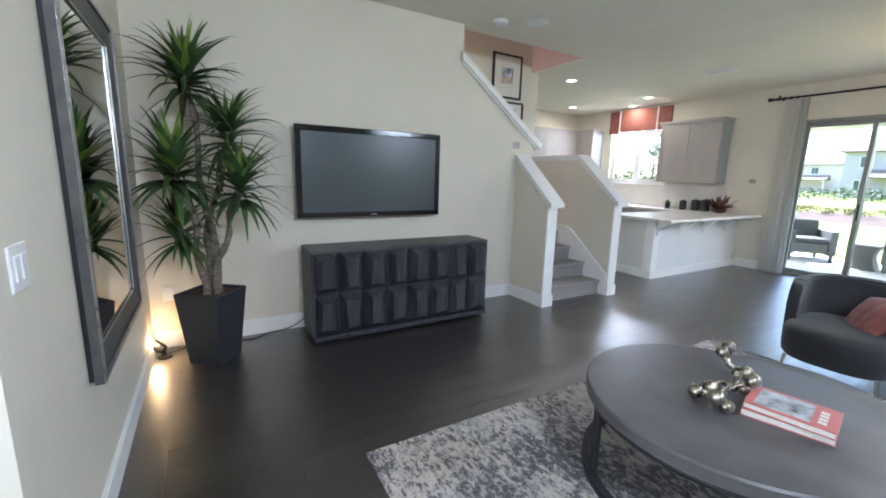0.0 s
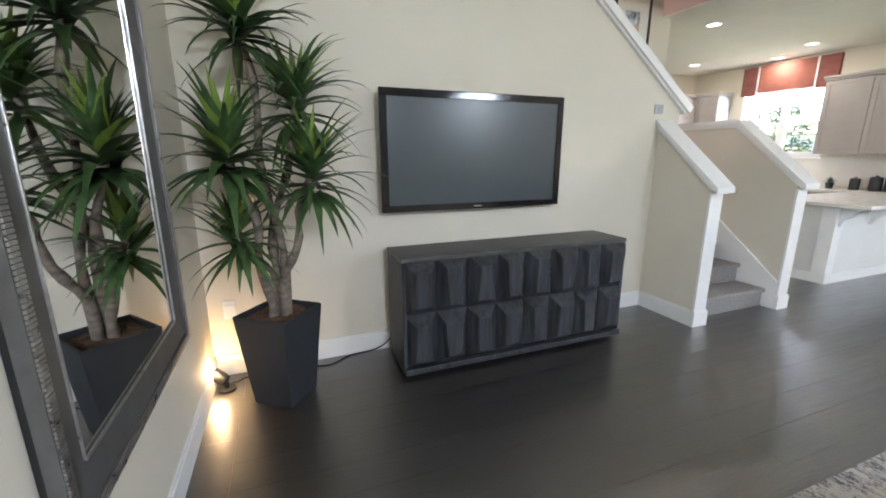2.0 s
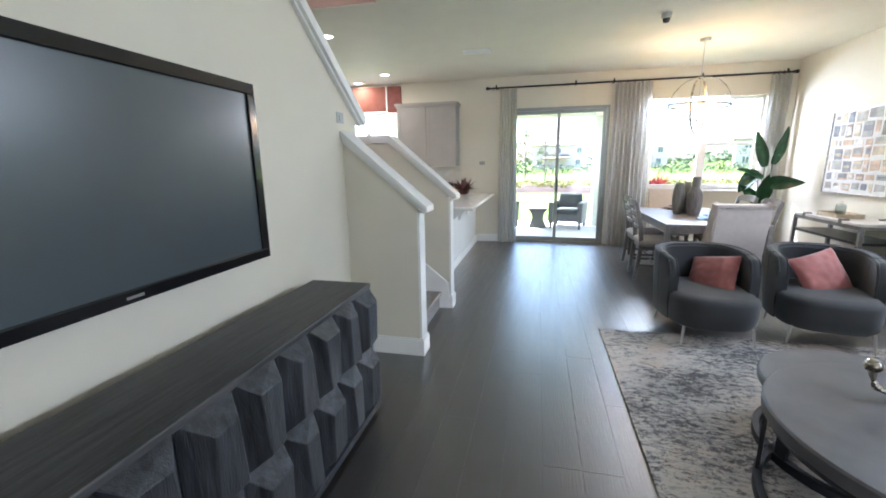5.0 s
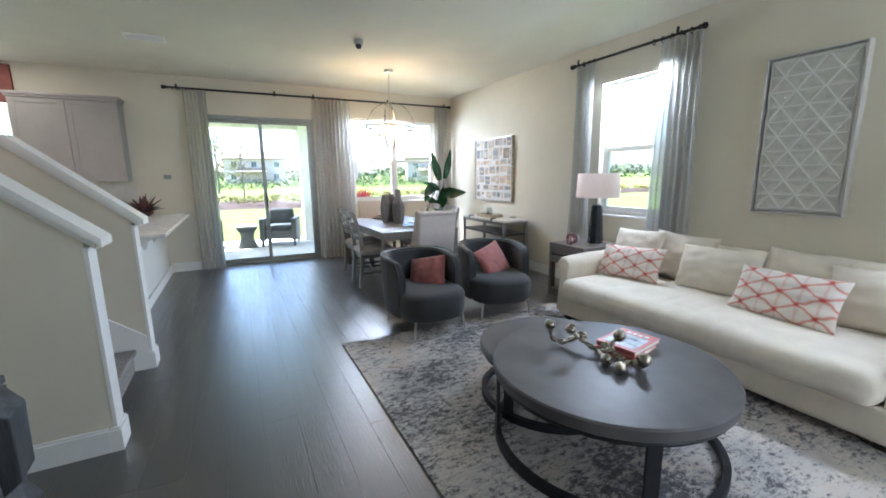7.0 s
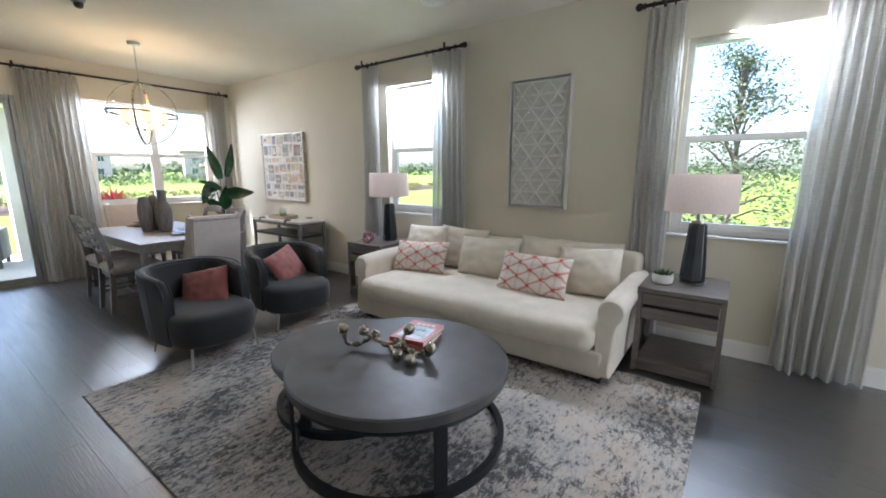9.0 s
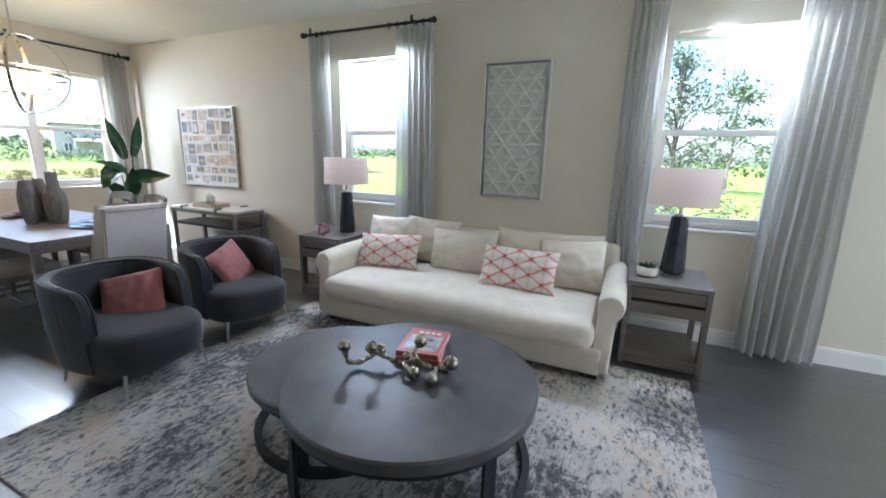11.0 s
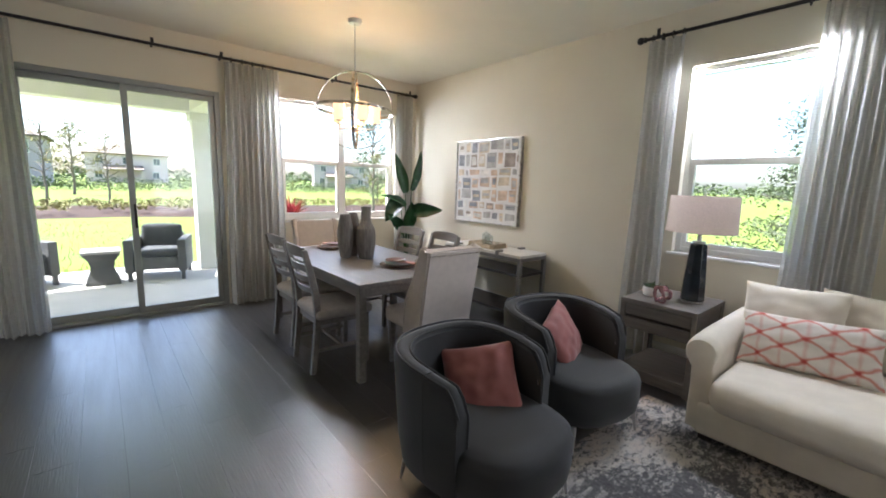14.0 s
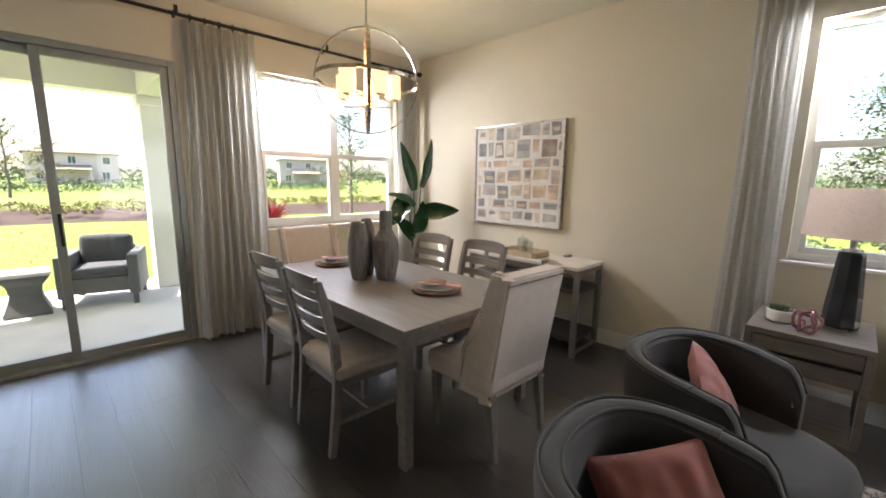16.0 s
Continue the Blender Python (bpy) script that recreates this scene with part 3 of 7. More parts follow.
def rug_material():
    """Distressed woven rug: cream ground, grey and charcoal erosion along the weave."""
    m = material("distressed_rug", (0.55, 0.50, 0.45), 0.95, vary=0.15, scale=12, bump=0.7, bump_scale=260)
    n, l, bs = nodes_of(m)
    tc = n.new("ShaderNodeTexCoord")

    def field(scale, detail, stretch, rough=0.65):
        mp, no = n.new("ShaderNodeMapping"), n.new("ShaderNodeTexNoise")
        mp.inputs["Scale"].default_value = stretch
        l.new(tc.outputs["Object"], mp.inputs["Vector"])
        no.inputs["Scale"].default_value, no.inputs["Detail"].default_value, no.inputs["Roughness"].default_value = scale, detail, rough
        l.new(mp.outputs["Vector"], no.inputs["Vector"])
        return no.outputs["Fac"]

    def ramp(fac, rows):
        r = n.new("ShaderNodeValToRGB")
        while len(r.color_ramp.elements) < len(rows):
            r.color_ramp.elements.new(0.5)
        for e, (p, c) in zip(r.color_ramp.elements, rows):
            e.position, e.color = p, (*c, 1)
        l.new(fac, r.inputs["Fac"])
        return r.outputs["Color"]

    def mix(fac, a, b):
        x = n.new("ShaderNodeMix")
        x.data_type = "RGBA"
        l.new(fac, x.inputs["Factor"]), l.new(a, x.inputs["A"]), l.new(b, x.inputs["B"])
        return x.outputs["Result"]
    def total(a, b, gain):
        q, w = n.new("ShaderNodeMath"), n.new("ShaderNodeMath")
        q.operation, w.operation = "MULTIPLY", "ADD"
        l.new(b, q.inputs[0])
        q.inputs[1].default_value = gain
        l.new(a, w.inputs[0]), l.new(q.outputs[0], w.inputs[1])
        return w.outputs[0]
    zone = field(1.25, 3, (1, 0.8, 1))
    base = ramp(field(1.7, 4, (1, 1, 1)), [(0.38, (0.41, 0.385, 0.37)), (0.5, (0.54, 0.495, 0.45)), (0.64, (0.52, 0.43, 0.36))])
    worn = ramp(total(field(14, 10, (2.8, 0.9, 1), 0.8), zone, 0.38), [(0.685, (0, 0, 0)), (0.755, (1, 1, 1))])
    spots = ramp(total(field(24, 10, (1.4, 0.75, 1), 0.82), zone, 0.50), [(0.752, (0, 0, 0)), (0.80, (1, 1, 1))])
    grey = ramp(field(30, 3, (1, 4, 1)), [(0.3, (0.24, 0.23, 0.235)), (0.7, (0.40, 0.385, 0.375))])
    char = ramp(field(40, 3, (1, 3, 1)), [(0.3, (0.055, 0.055, 0.06)), (0.7, (0.15, 0.145, 0.15))])
    l.new(mix(spots, mix(worn, base, grey), char), bs.inputs["Base Color"])
    return m


def lattice_material():
    """Cream cloth with a coral tie-dyed triangle lattice."""
    m = material("lattice_cloth", (0.74, 0.69, 0.62), 0.9, vary=0.05, scale=10, bump=0.2, bump_scale=400)
    n, l, bs = nodes_of(m)
    tc = n.new("ShaderNodeTexCoord")
    sp = n.new("ShaderNodeSeparateXYZ")
    l.new(tc.outputs["Object"], sp.inputs["Vector"])

    def calc(op, a, b=None, c=None):
        q = n.new("ShaderNodeMath")
        q.operation = op
        for k, v in enumerate((a, b, c)):
            if v is None:
                continue
            if isinstance(v, (int, float)):
                q.inputs[k].default_value = v
            else:
                l.new(v, q.inputs[k])
        return q.outputs[0]
    x, z = sp.outputs["X"], sp.outputs["Z"]
    wob = n.new("ShaderNodeTexNoise")
    wob.inputs["Scale"].default_value = 14
    l.new(tc.outputs["Object"], wob.inputs["Vector"])
    jit = calc("MULTIPLY", calc("SUBTRACT", wob.outputs["Fac"], 0.5), 0.035)
    lines = []
    for ang, phase, sharp in ((0.0, 0.5, 4.6), (60.0, 0.0, 7.5), (-60.0, 0.0, 7.5)):
        a = radians(ang)
        d = calc("ADD", calc("ADD", calc("MULTIPLY", x, math.cos(a)), calc("MULTIPLY", z, math.sin(a))), jit)
        s = calc("ABSOLUTE", calc("SUBTRACT", calc("FRACT", calc("ADD", calc("DIVIDE", d, 0.112), phase)), 0.5))
        lines.append(calc("SUBTRACT", 1.0, calc("SMOOTH_MIN", calc("MULTIPLY", s, sharp), 1.0, 0.3)))
    slant = calc("MAXIMUM", lines[1], lines[2])
    star = calc("MULTIPLY", calc("MULTIPLY", lines[0], lines[1]), lines[2])
    total = calc("ADD", calc("ADD", calc("MULTIPLY", lines[0], 0.30), calc("MULTIPLY", slant, 0.58)), calc("MULTIPLY", star, 0.8))
    r = n.new("ShaderNodeValToRGB")
    r.color_ramp.elements.new(0.5)
    for e, (p, c) in zip(r.color_ramp.elements, ((0.12, (0.74, 0.68, 0.62)), (0.52, (0.62, 0.26, 0.21)), (0.95, (0.48, 0.07, 0.055)))):
        e.position, e.color = p, (*c, 1)
    l.new(total, r.inputs["Fac"])
    l.new(r.outputs["Color"], bs.inputs["Base Color"])
    return m


RUG, LATTICE = rug_material(), lattice_material()

# ---- rug ----
rug = part("area_rug", cushion(3.37, 2.47, 0.014, 0.006, n=20), RUG, None, m=pose(2.275, 0.66, 0.0))
tagged(rug, "cream and charcoal distressed rug on wood floor", "rug")

# ---- sideboard under the television ----
con = thing("media_console", "black charred-wood console with faceted door panels", "console", pose(0.66, 3.365, 0))
cw, cd, ch = 1.77, 0.40, 0.805
part("body", boxes((0, 0.03, 0.03, cd, 0.07, ch - 0.035), (cw - 0.03, cw, 0.03, cd, 0.07, ch - 0.035), (0.03, cw - 0.03, cd - 0.02, cd, 0.07, ch - 0.035), (0.03, cw - 0.03, 0.05, cd - 0.02, 0.07, 0.10), bevel=0.003), BLACKWOOD, con)
part("top", boxes((-0.004, cw + 0.004, 0.030, cd, ch - 0.030, ch), bevel=0.006), BLACKWOOD_TOP, con)
part("plinth", boxes((0.004, cw - 0.004, 0.0, cd - 0.03, 0.03, 0.07), (0.04, cw - 0.04, 0.06, cd - 0.06, 0.0, 0.03), bevel=0.003), BLACKWOOD, con)
pw, ph = (cw - 0.02) / 8, (ch - 0.012 - 0.075) / 2
for d in range(4):
    dr = part("door", boxes((0.01 + 2 * d * pw + 0.002, 0.01 + 2 * (d + 1) * pw - 0.002, 0.045, 0.06, 0.073, ch - 0.032), bevel=0.002), BLACKWOOD, con)
    for i in range(2):
        for j in range(2):
            bm = bmesh.new()
            x0, x1 = 0.01 + (2 * d + i) * pw + 0.003, 0.01 + (2 * d + i + 1) * pw - 0.003
            z0, z1 = 0.075 + j * ph + 0.003, 0.075 + (j + 1) * ph - 0.003
            u, v = pw * 0.25, ph * 0.18
            outer = [bm.verts.new(p) for p in ((x0, 0.044, z0), (x1, 0.045, z0), (x1, 0.045, z1), (x0, 0.045, z1))]
            k1, k2, k3 = (0.012 * math.sin(7.0 * d + 3.0 * i + 5.0 * j + q) for q in (0.0, 2.0, 4.0))
            inner = [bm.verts.new(p) for p in ((x0 + u + k1, -0.030 + k2 * 0.3, z0 + v * 0.8), (x1 - u + k2, -0.030, z0 + v * 0.8 + k3), (x1 - u * 1.05 + k3, -0.030 + k1 * 0.3, z1 - v), (x0 + u * 0.95 + k2, -0.030, z1 - v + k1))]
            bm.faces.new(inner), bm.faces.new(outer[::-1])
            for k in range(4):
                bm.faces.new((outer[k], outer[(k + 1) % 4], inner[(k + 1) % 4], inner[k]))
            bmesh.ops.bevel(bm, geom=bm.edges[:], offset=0.003, segments=1, affect="EDGES")
            part("panel", bm, BLACKWOOD, dr)

# ---- television ----
tv = thing("television", "large black wall-mounted flat television, switched off", "television", pose(0.632, 3.74, 1.042))
tw, th = 1.406, 0.798
part("casing", boxes((0.02, tw - 0.02, 0.028, 0.08, 0.02, th - 0.02), bevel=0.01), TVFRAME, tv)
part("frame", boxes((0, tw, 0, 0.03, 0, 0.045), (0, tw, 0, 0.03, th - 0.05, th), (0, 0.05, 0, 0.03, 0.045, th - 0.05), (tw - 0.05, tw, 0, 0.03, 0.045, th - 0.05), bevel=0.005), TVFRAME, tv, "gloss black bezel")
part("screen", boxes((0.05, tw - 0.05, 0.010, 0.02, 0.045, th - 0.05)), SCREEN, tv, "dark grey screen")
part("badge", boxes((tw / 2 - 0.03, tw / 2 + 0.03, -0.003, 0.0, 0.016, 0.026), bevel=0.001), SILVER, tv)
part("wall_mount", boxes((0.45, 0.95, 0.08, 0.138, 0.2, 0.6), bevel=0.004), BLACKPLASTIC, tv)

# ---- mirror ----
mir = thing("wall_mirror", "tall mirror in a dark pewter frame with beaded edge", "mirror", pose(XW, 2.02, 0.60, 0, 0, 0))
mw, mh, fw = 1.13, 1.61, 0.132
part("backing", boxes((0.002, 0.02, 0.01, mw - 0.01, 0.01, mh - 0.01)), BLACKPLASTIC, mir)
bm = bmesh.new()
outer = [(0, 0), (mw, 0), (mw, mh), (0, mh)]
inner = [(fw, fw), (mw - fw, fw), (mw - fw, mh - fw), (fw, mh - fw)]
lip = [(0.035, 0.035), (mw - 0.035, 0.035), (mw - 0.035, mh - 0.035), (0.035, mh - 0.035)]
rings = [[bm.verts.new((x, *p)) for p in ring] for x, ring in ((0.02, outer), (0.05, outer), (0.05, lip), (0.043, lip), (0.030, inner), (0.02, inner))]
for a, b in zip(rings, rings[1:] + rings[:1]):
    for k in range(4):
        bm.faces.new((a[k], a[(k + 1) % 4], b[(k + 1) % 4], b[k]))
fr = part("frame", bm, PEWTER, mir)
bm = bmesh.new()
n1, n2 = 150, 104
for k in range(n1):
    z = 0.004 + (mh - 0.008) * k / (n1 - 1)
    for y in (0.018, mw - 0.018):
        box(bm, 0.049, 0.055, y - 0.013, y + 0.013, z - 0.0035, z + 0.0035)
for k in range(n2):
    y = 0.036 + (mw - 0.072) * k / (n2 - 1)
    for z in (0.018, mh - 0.018):
        box(bm, 0.049, 0.055, y - 0.0035, y + 0.0035, z - 0.013, z + 0.013)
part("beading", bm, SILVER, fr, "fluted silver edge")
part("inner_bead", boxes((0.028, 0.036, fw - 0.008, fw, fw, mh - fw), (0.028, 0.036, mw - fw, mw - fw + 0.008, fw, mh - fw), (0.028, 0.036, fw, mw - fw, fw - 0.008, fw), (0.028, 0.036, fw, mw - fw, mh - fw, mh - fw + 0.008), bevel=0.002), SILVER, fr)
part("glass", boxes((0.021, 0.026, fw - 0.004, mw - fw + 0.004, fw - 0.004, mh - fw + 0.004)), MIRROR, mir, "clear silvered glass")


# ---- dracaena in the corner ----
def strap_leaf(bm, base, direction, length, width, droop, twist=0.0):
    d = Vector(direction).normalized()
    side = d.cross(Vector((0, 0, 1)))
    side = side.normalized() if side.length > 1e-3 else Vector((1, 0, 0))
    p, step, rows = Vector(base), length / 7, []
    for k in range(8):
        f = k / 7
        w = width * (0.55 + 0.45 * math.sin(math.pi * min(1, f * 1.5 + 0.15))) * (1 - f ** 3)
        nrm = side.cross(d).normalized()
        rows.append([bm.verts.new(p - side * w / 2 + nrm * w * 0.18), bm.verts.new(p), bm.verts.new(p + side * w / 2 + nrm * w * 0.18)] if k < 7 else [bm.verts.new(p)])
        d = (d + Vector((0, 0, -droop * (0.3 + f)))).normalized()
        p = p + d * step
    for a, b in zip(rows, rows[1:]):
        if len(b) == 3:
            bm.faces.new((a[0], a[1], b[1], b[0])), bm.faces.new((a[1], a[2], b[2], b[1]))
        else:
            bm.faces.new((a[0], a[1], b[0])), bm.faces.new((a[1], a[2], b[0]))


def dracaena(m):
    t = thing("potted_dracaena", "tall dracaena with strap leaves in black square planter", "plant", m)
    bm = bmesh.new()
    def ring(s, z):
        return [bm.verts.new((s * x, s * y, z)) for x, y in ((-0.5, -0.5), (0.5, -0.5), (0.5, 0.5), (-0.5, 0.5))]
    rr = [ring(0.25, 0), ring(0.345, 0.55), ring(0.315, 0.55), ring(0.305, 0.50)]
    bm.faces.new(rr[0][::-1])
    for a, b in zip(rr, rr[1:]):
        for k in range(4):
            bm.faces.new((a[k], a[(k + 1) % 4], b[(k + 1) % 4], b[k]))
    bm.faces.new(rr[-1])
    bmesh.ops.bevel(bm, geom=bm.edges[:], offset=0.004, segments=2, affect="EDGES")
    part("planter", bm, POT_BLACK, t, "black tapered square planter")
    bm = bmesh.new()
    g = [[bm.verts.new((0.298 * (i / 12 - 0.5), 0.298 * (j / 12 - 0.5), 0.512 + 0.02 * random.random())) for j in range(13)] for i in range(13)]
    for i in range(12):
        for j in range(12):
            bm.faces.new((g[i][j], g[i + 1][j], g[i + 1][j + 1], g[i][j + 1]))
    part("soil", bm, SOIL, t, "brown bark chips")
    inv = m.inverted()
    heads = [((-0.115, 3.50, 2.06), 0.46, 66, 0.066), ((0.126, 3.54, 1.70), 0.44, 62, 0.068), ((-0.215, 3.36, 1.43), 0.43, 56, 0.082), ((0.175, 3.32, 1.33), 0.43, 60, 0.064), ((-0.215, 3.44, 1.03), 0.36, 44, 0.058)]
    base = Vector((-0.05, 3.49, 0.52))
    for k, (h, ln, num, wd) in enumerate(heads):
        h = Vector(h)
        b0 = base + Vector((0.042 * math.cos(k * 1.9), 0.036 * math.sin(k * 1.9), 0))
        pts, rad = [], []
        for s in range(13):
            f = s / 12
            e = f ** 1.7
            q = Vector((b0.x + (h.x - b0.x) * e, b0.y + (h.y - b0.y) * e, b0.z + (h.z - b0.z) * f))
            q += Vector((0.03 * math.sin(f * 9 + k), 0.025 * math.cos(f * 7 + 2 * k), 0)) * math.sin(math.pi * f)
            pts.append(inv @ q)
            rad.append(0.027 - 0.010 * f + 0.004 * math.sin(f * 40 + k) + 0.003 * math.sin(f * 17 + 2 * k))
        bm = bmesh.new()
        tube(bm, pts, rad, 10)
        st = part("trunk", bm, BARK, t, smooth=True)
        rng = random.Random(40 + k)
        for young in (False, True):
            bm = bmesh.new()
            for i in range(num if not young else 18):
                az = 2.39996 * i + rng.uniform(-0.3, 0.3)
                el = radians(rng.uniform(-24, 72)) if not young else radians(rng.uniform(40, 82))
                f = (el + radians(24)) / radians(102)
                d = (math.cos(az) * math.cos(el), math.sin(az) * math.cos(el), math.sin(el))
                p = h + Vector((0, 0, -0.11 + 0.15 * f)) + Vector(d) * 0.015
                if (p + Vector(d) * ln * 0.8).x < XW + 0.10 or (p + Vector(d) * ln * 0.8).y > YN - 0.08:
                    d = (d[0] * 0.45, d[1] * 0.45, abs(d[2]) + 0.35) if rng.random() < 0.75 else (-d[0], -d[1], d[2])
                strap_leaf(bm, inv @ p, d, ln * rng.uniform(0.75, 1.05) * (0.8 if young else 1), wd * rng.uniform(0.7, 1.0), rng.uniform(0.12, 0.27) * (0.5 if young else 1))
            part("young_leaves" if young else "leaves", bm, LEAF_LIGHT if young else LEAF, st, "bright yellow-green inner leaves" if young else "", smooth=True)
    return t


dracaena(pose(-0.055, 3.49, 0, 0, 0, -38))

# ---- small floor uplight behind the planter ----
up = thing("floor_uplight", "small black floor spotlight glowing warm behind planter", "light", pose(-0.40, 3.68, 0))
bm = bmesh.new()
lathe(bm, [(0.05, 0), (0.05, 0.012), (0.015, 0.016), (0.013, 0.05)], 20)
part("base", bm, BLACKPLASTIC, up, smooth=True)
bm = bmesh.new()
lathe(bm, [(0.03, 0), (0.036, 0.02), (0.04, 0.09), (0.036, 0.092), (0.034, 0.08)], 20)
part("housing", bm, BLACKPLASTIC, up, smooth=True, m=pose(0.0, 0, 0.06, -25, -60, 0))
bm = bmesh.new()
lathe(bm, [(0.001, 0.082), (0.034, 0.082), (0.034, 0.086), (0.001, 0.087)], 20)
part("bulb_face", bm, glow("warm_bulb", (1.0, 0.62, 0.25), 3.0), up, "glowing warm bulb", m=pose(0.0, 0, 0.06, -25, -60, 0))
spot = new("uplight_lamp", bpy.data.lights.new("uplight_lamp", "POINT"))
spot.data.energy, spot.data.color, spot.data.shadow_soft_size = 0.30, (1.0, 0.62, 0.28), 0.03
spot.matrix_world = pose(-0.455, 3.66, 0.14)

# ---- wall plates and leads ----
def plate(name, label, category, m, w, h, rockers, mat=None):
    t = thing(name, label, category, m)
    part("cover", boxes((-w / 2, w / 2, 0, 0.007, -h / 2, h / 2), bevel=0.002), mat or PLATE, t)
    for k in range(rockers):
        x = w * ((k + 0.5) / rockers - 0.5) * 0.75
        part("rocker", boxes((x - 0.017, x + 0.017, 0.006, 0.011, -h * 0.28, h * 0.28), bevel=0.002), mat or PLATE, t)
    return t


plate("light_switch", "white double rocker switch on pale wall", "switch", pose(XW, 1.55, 1.18, 0, 0, -90), 0.12, 0.122, 2)
plate("wall_outlet", "white wall outlet beside the planter", "outlet", pose(-0.36, YN, 0.45, 0, 0, 180), 0.075, 0.12, 2)
plate("wall_outlet", "white wall outlet low beside the planter", "outlet", pose(-0.345, YN - 0.016, 0.07, 0, 0, 180), 0.075, 0.10, 1)
plate("wall_control", "small grey control panel on television wall", "control panel", pose(3.14, YN, 1.81, 0, 0, 180), 0.10, 0.075, 1, GREYPLASTIC)
plate("wall_control", "small grey control panel beside the patio curtain", "control panel", pose(XE, 3.50, 1.48, 0, 0, 90), 0.10, 0.065, 1, GREYPLASTIC)
bm = bmesh.new()
tube(bm, [(0.10 + 0.60 * k / 16, 3.80 - 0.05 * math.sin(k * 0.55), 0.006 + 0.16 * max(0, (k - 9) / 7) ** 1.6) for k in range(17)], 0.005, 6)
tagged(part("power_cable", bm, BLACKPLASTIC, smooth=True), "black power lead trailing along the skirting", "cable")
bm = bmesh.new()
tube(bm, [(-0.39 + 0.02 * k, 3.72 + 0.012 * k + 0.01 * math.sin(k * 2), 0.008 + (0.04 * max(0, (k - 6) / 4))) for k in range(11)], 0.004, 6)
tagged(part("power_cable", bm, BLACKPLASTIC, smooth=True), "black power lead beside the floor spotlight", "cable")


# ---- nesting coffee tables ----
def coffee_table(label, m, r, top_z, thick, legs_at):
    t = thing("coffee_table", label, "coffee table", m, "nested coffee tables")
    bm = bmesh.new()
    lathe(bm, [(r - 0.012, top_z - thick), (r - 0.002, top_z - thick + 0.008), (r, top_z - 0.01), (r - 0.008, top_z - 0.001), (r - 0.02, top_z)], 96)
    part("tabletop", bm, TABLETOP, t, "dark washed round top", smooth=True)
    bm = bmesh.new()
    rr = r - 0.035
    tube(bm, [(rr * math.cos(2 * math.pi * k / 72), rr * math.sin(2 * math.pi * k / 72), top_z - thick - 0.016) for k in range(72)], 0.017, 8, closed=True)
    part("upper_ring", bm, TABLERIM, t, smooth=True)
    bm = bmesh.new()
    prof = [(rr - 0.012, 0.014), (rr + 0.022, 0.014), (rr + 0.022, 0.058), (rr - 0.012, 0.058)]
    rings = [[bm.verts.new((a * math.cos(2 * math.pi * k / 72), a * math.sin(2 * math.pi * k / 72), z)) for a, z in prof] for k in range(72)]
    for k in range(72):
        for q in range(4):
            bm.faces.new((rings[k][q], rings[k][(q + 1) % 4], rings[(k + 1) % 72][(q + 1) % 4], rings[(k + 1) % 72][q]))
    part("base_ring", bm, TABLERIM, t, smooth=True)
    for a in legs_at:
        bm = boxes((-0.009, 0.009, -0.032, 0.032, 0.05, top_z - thick - 0.004), bevel=0.003)
        part("leg", bm, TABLERIM, t, m=pose((rr + 0.006) * math.cos(radians(a)), (rr + 0.006) * math.sin(radians(a)), 0, 0, 0, a))
    return t


coffee_table("round dark-topped coffee table on a black hoop base", pose(1.992, 0.905, 0.0), 0.612, 0.47, 0.066, (60, 150, 240, 330))
coffee_table("lower round coffee table nested beneath its twin", pose(2.485, 0.845, 0.0), 0.472, 0.385, 0.055, (15, 105, 195, 285))

# ---- books and sculpture on the table ----
def book(label, m, w, d, h, cover, picture):
    t = thing("book", label, "book", m)
    part("page_block", boxes((0.003, w - 0.004, 0.004, d - 0.004, 0.004, h - 0.004), bevel=0.001), PAPER, t)
    part("cover", boxes((0, w, 0, d, 0, 0.003), (0, w, 0, d, h - 0.003, h), (0, 0.003, 0, d, 0.003, h - 0.003), bevel=0.001), cover, t)
    if picture:
        part("cover_picture", boxes((w * 0.1, w * 0.72, d * 0.1, d * 0.9, h, h + 0.0012)), BOOKPIC, t, "grey photograph on the cover")
        for k in range(4):
            part("cover_title", boxes((w * 0.79, w * 0.88, d * (0.2 + 0.15 * k), d * (0.3 + 0.15 * k), h, h + 0.0012)), PAPER, t)
    return t


book("thick coral-covered book lying on coffee table", pose(1.89, 0.80, 0.47, 0, 0, -74), 0.30, 0.235, 0.032, BOOKRED, False)
book("coral-covered picture book on top of another", pose(1.90, 0.80, 0.502, 0, 0, -79), 0.295, 0.225, 0.028, BOOKRED, True)

sc = thing("branch_sculpture", "antique metal branch sculpture with round seed knobs", "sculpture", pose(2.057, 0.93, 0.47, 0, 0, 22))
def on_branch(*p):
    """A place along the sculpture, from its middle."""
    return [((x - 2.1) * 0.8, (y - 0.83) * 0.8, z) for x, y, z in p]


stem = on_branch((2.42, 0.86, 0.115), (2.40, 0.84, 0.045), (2.33, 0.80, 0.03), (2.24, 0.78, 0.07), (2.15, 0.80, 0.05), (2.08, 0.79, 0.03), (1.98, 0.82, 0.06), (1.88, 0.86, 0.035), (1.78, 0.87, 0.06))
def smooth_line(pts, per=6):
    out, p = [], [Vector(q) for q in pts]
    for i in range(len(p) - 1):
        a, b, c, d = p[max(i - 1, 0)], p[i], p[i + 1], p[min(i + 2, len(p) - 1)]
        for s in range(per):
            t = s / per
            out.append(0.5 * ((2 * b) + (c - a) * t + (2 * a - 5 * b + 4 * c - d) * t * t + (3 * b - a - 3 * c + d) * t ** 3))
    return out + [p[-1]]
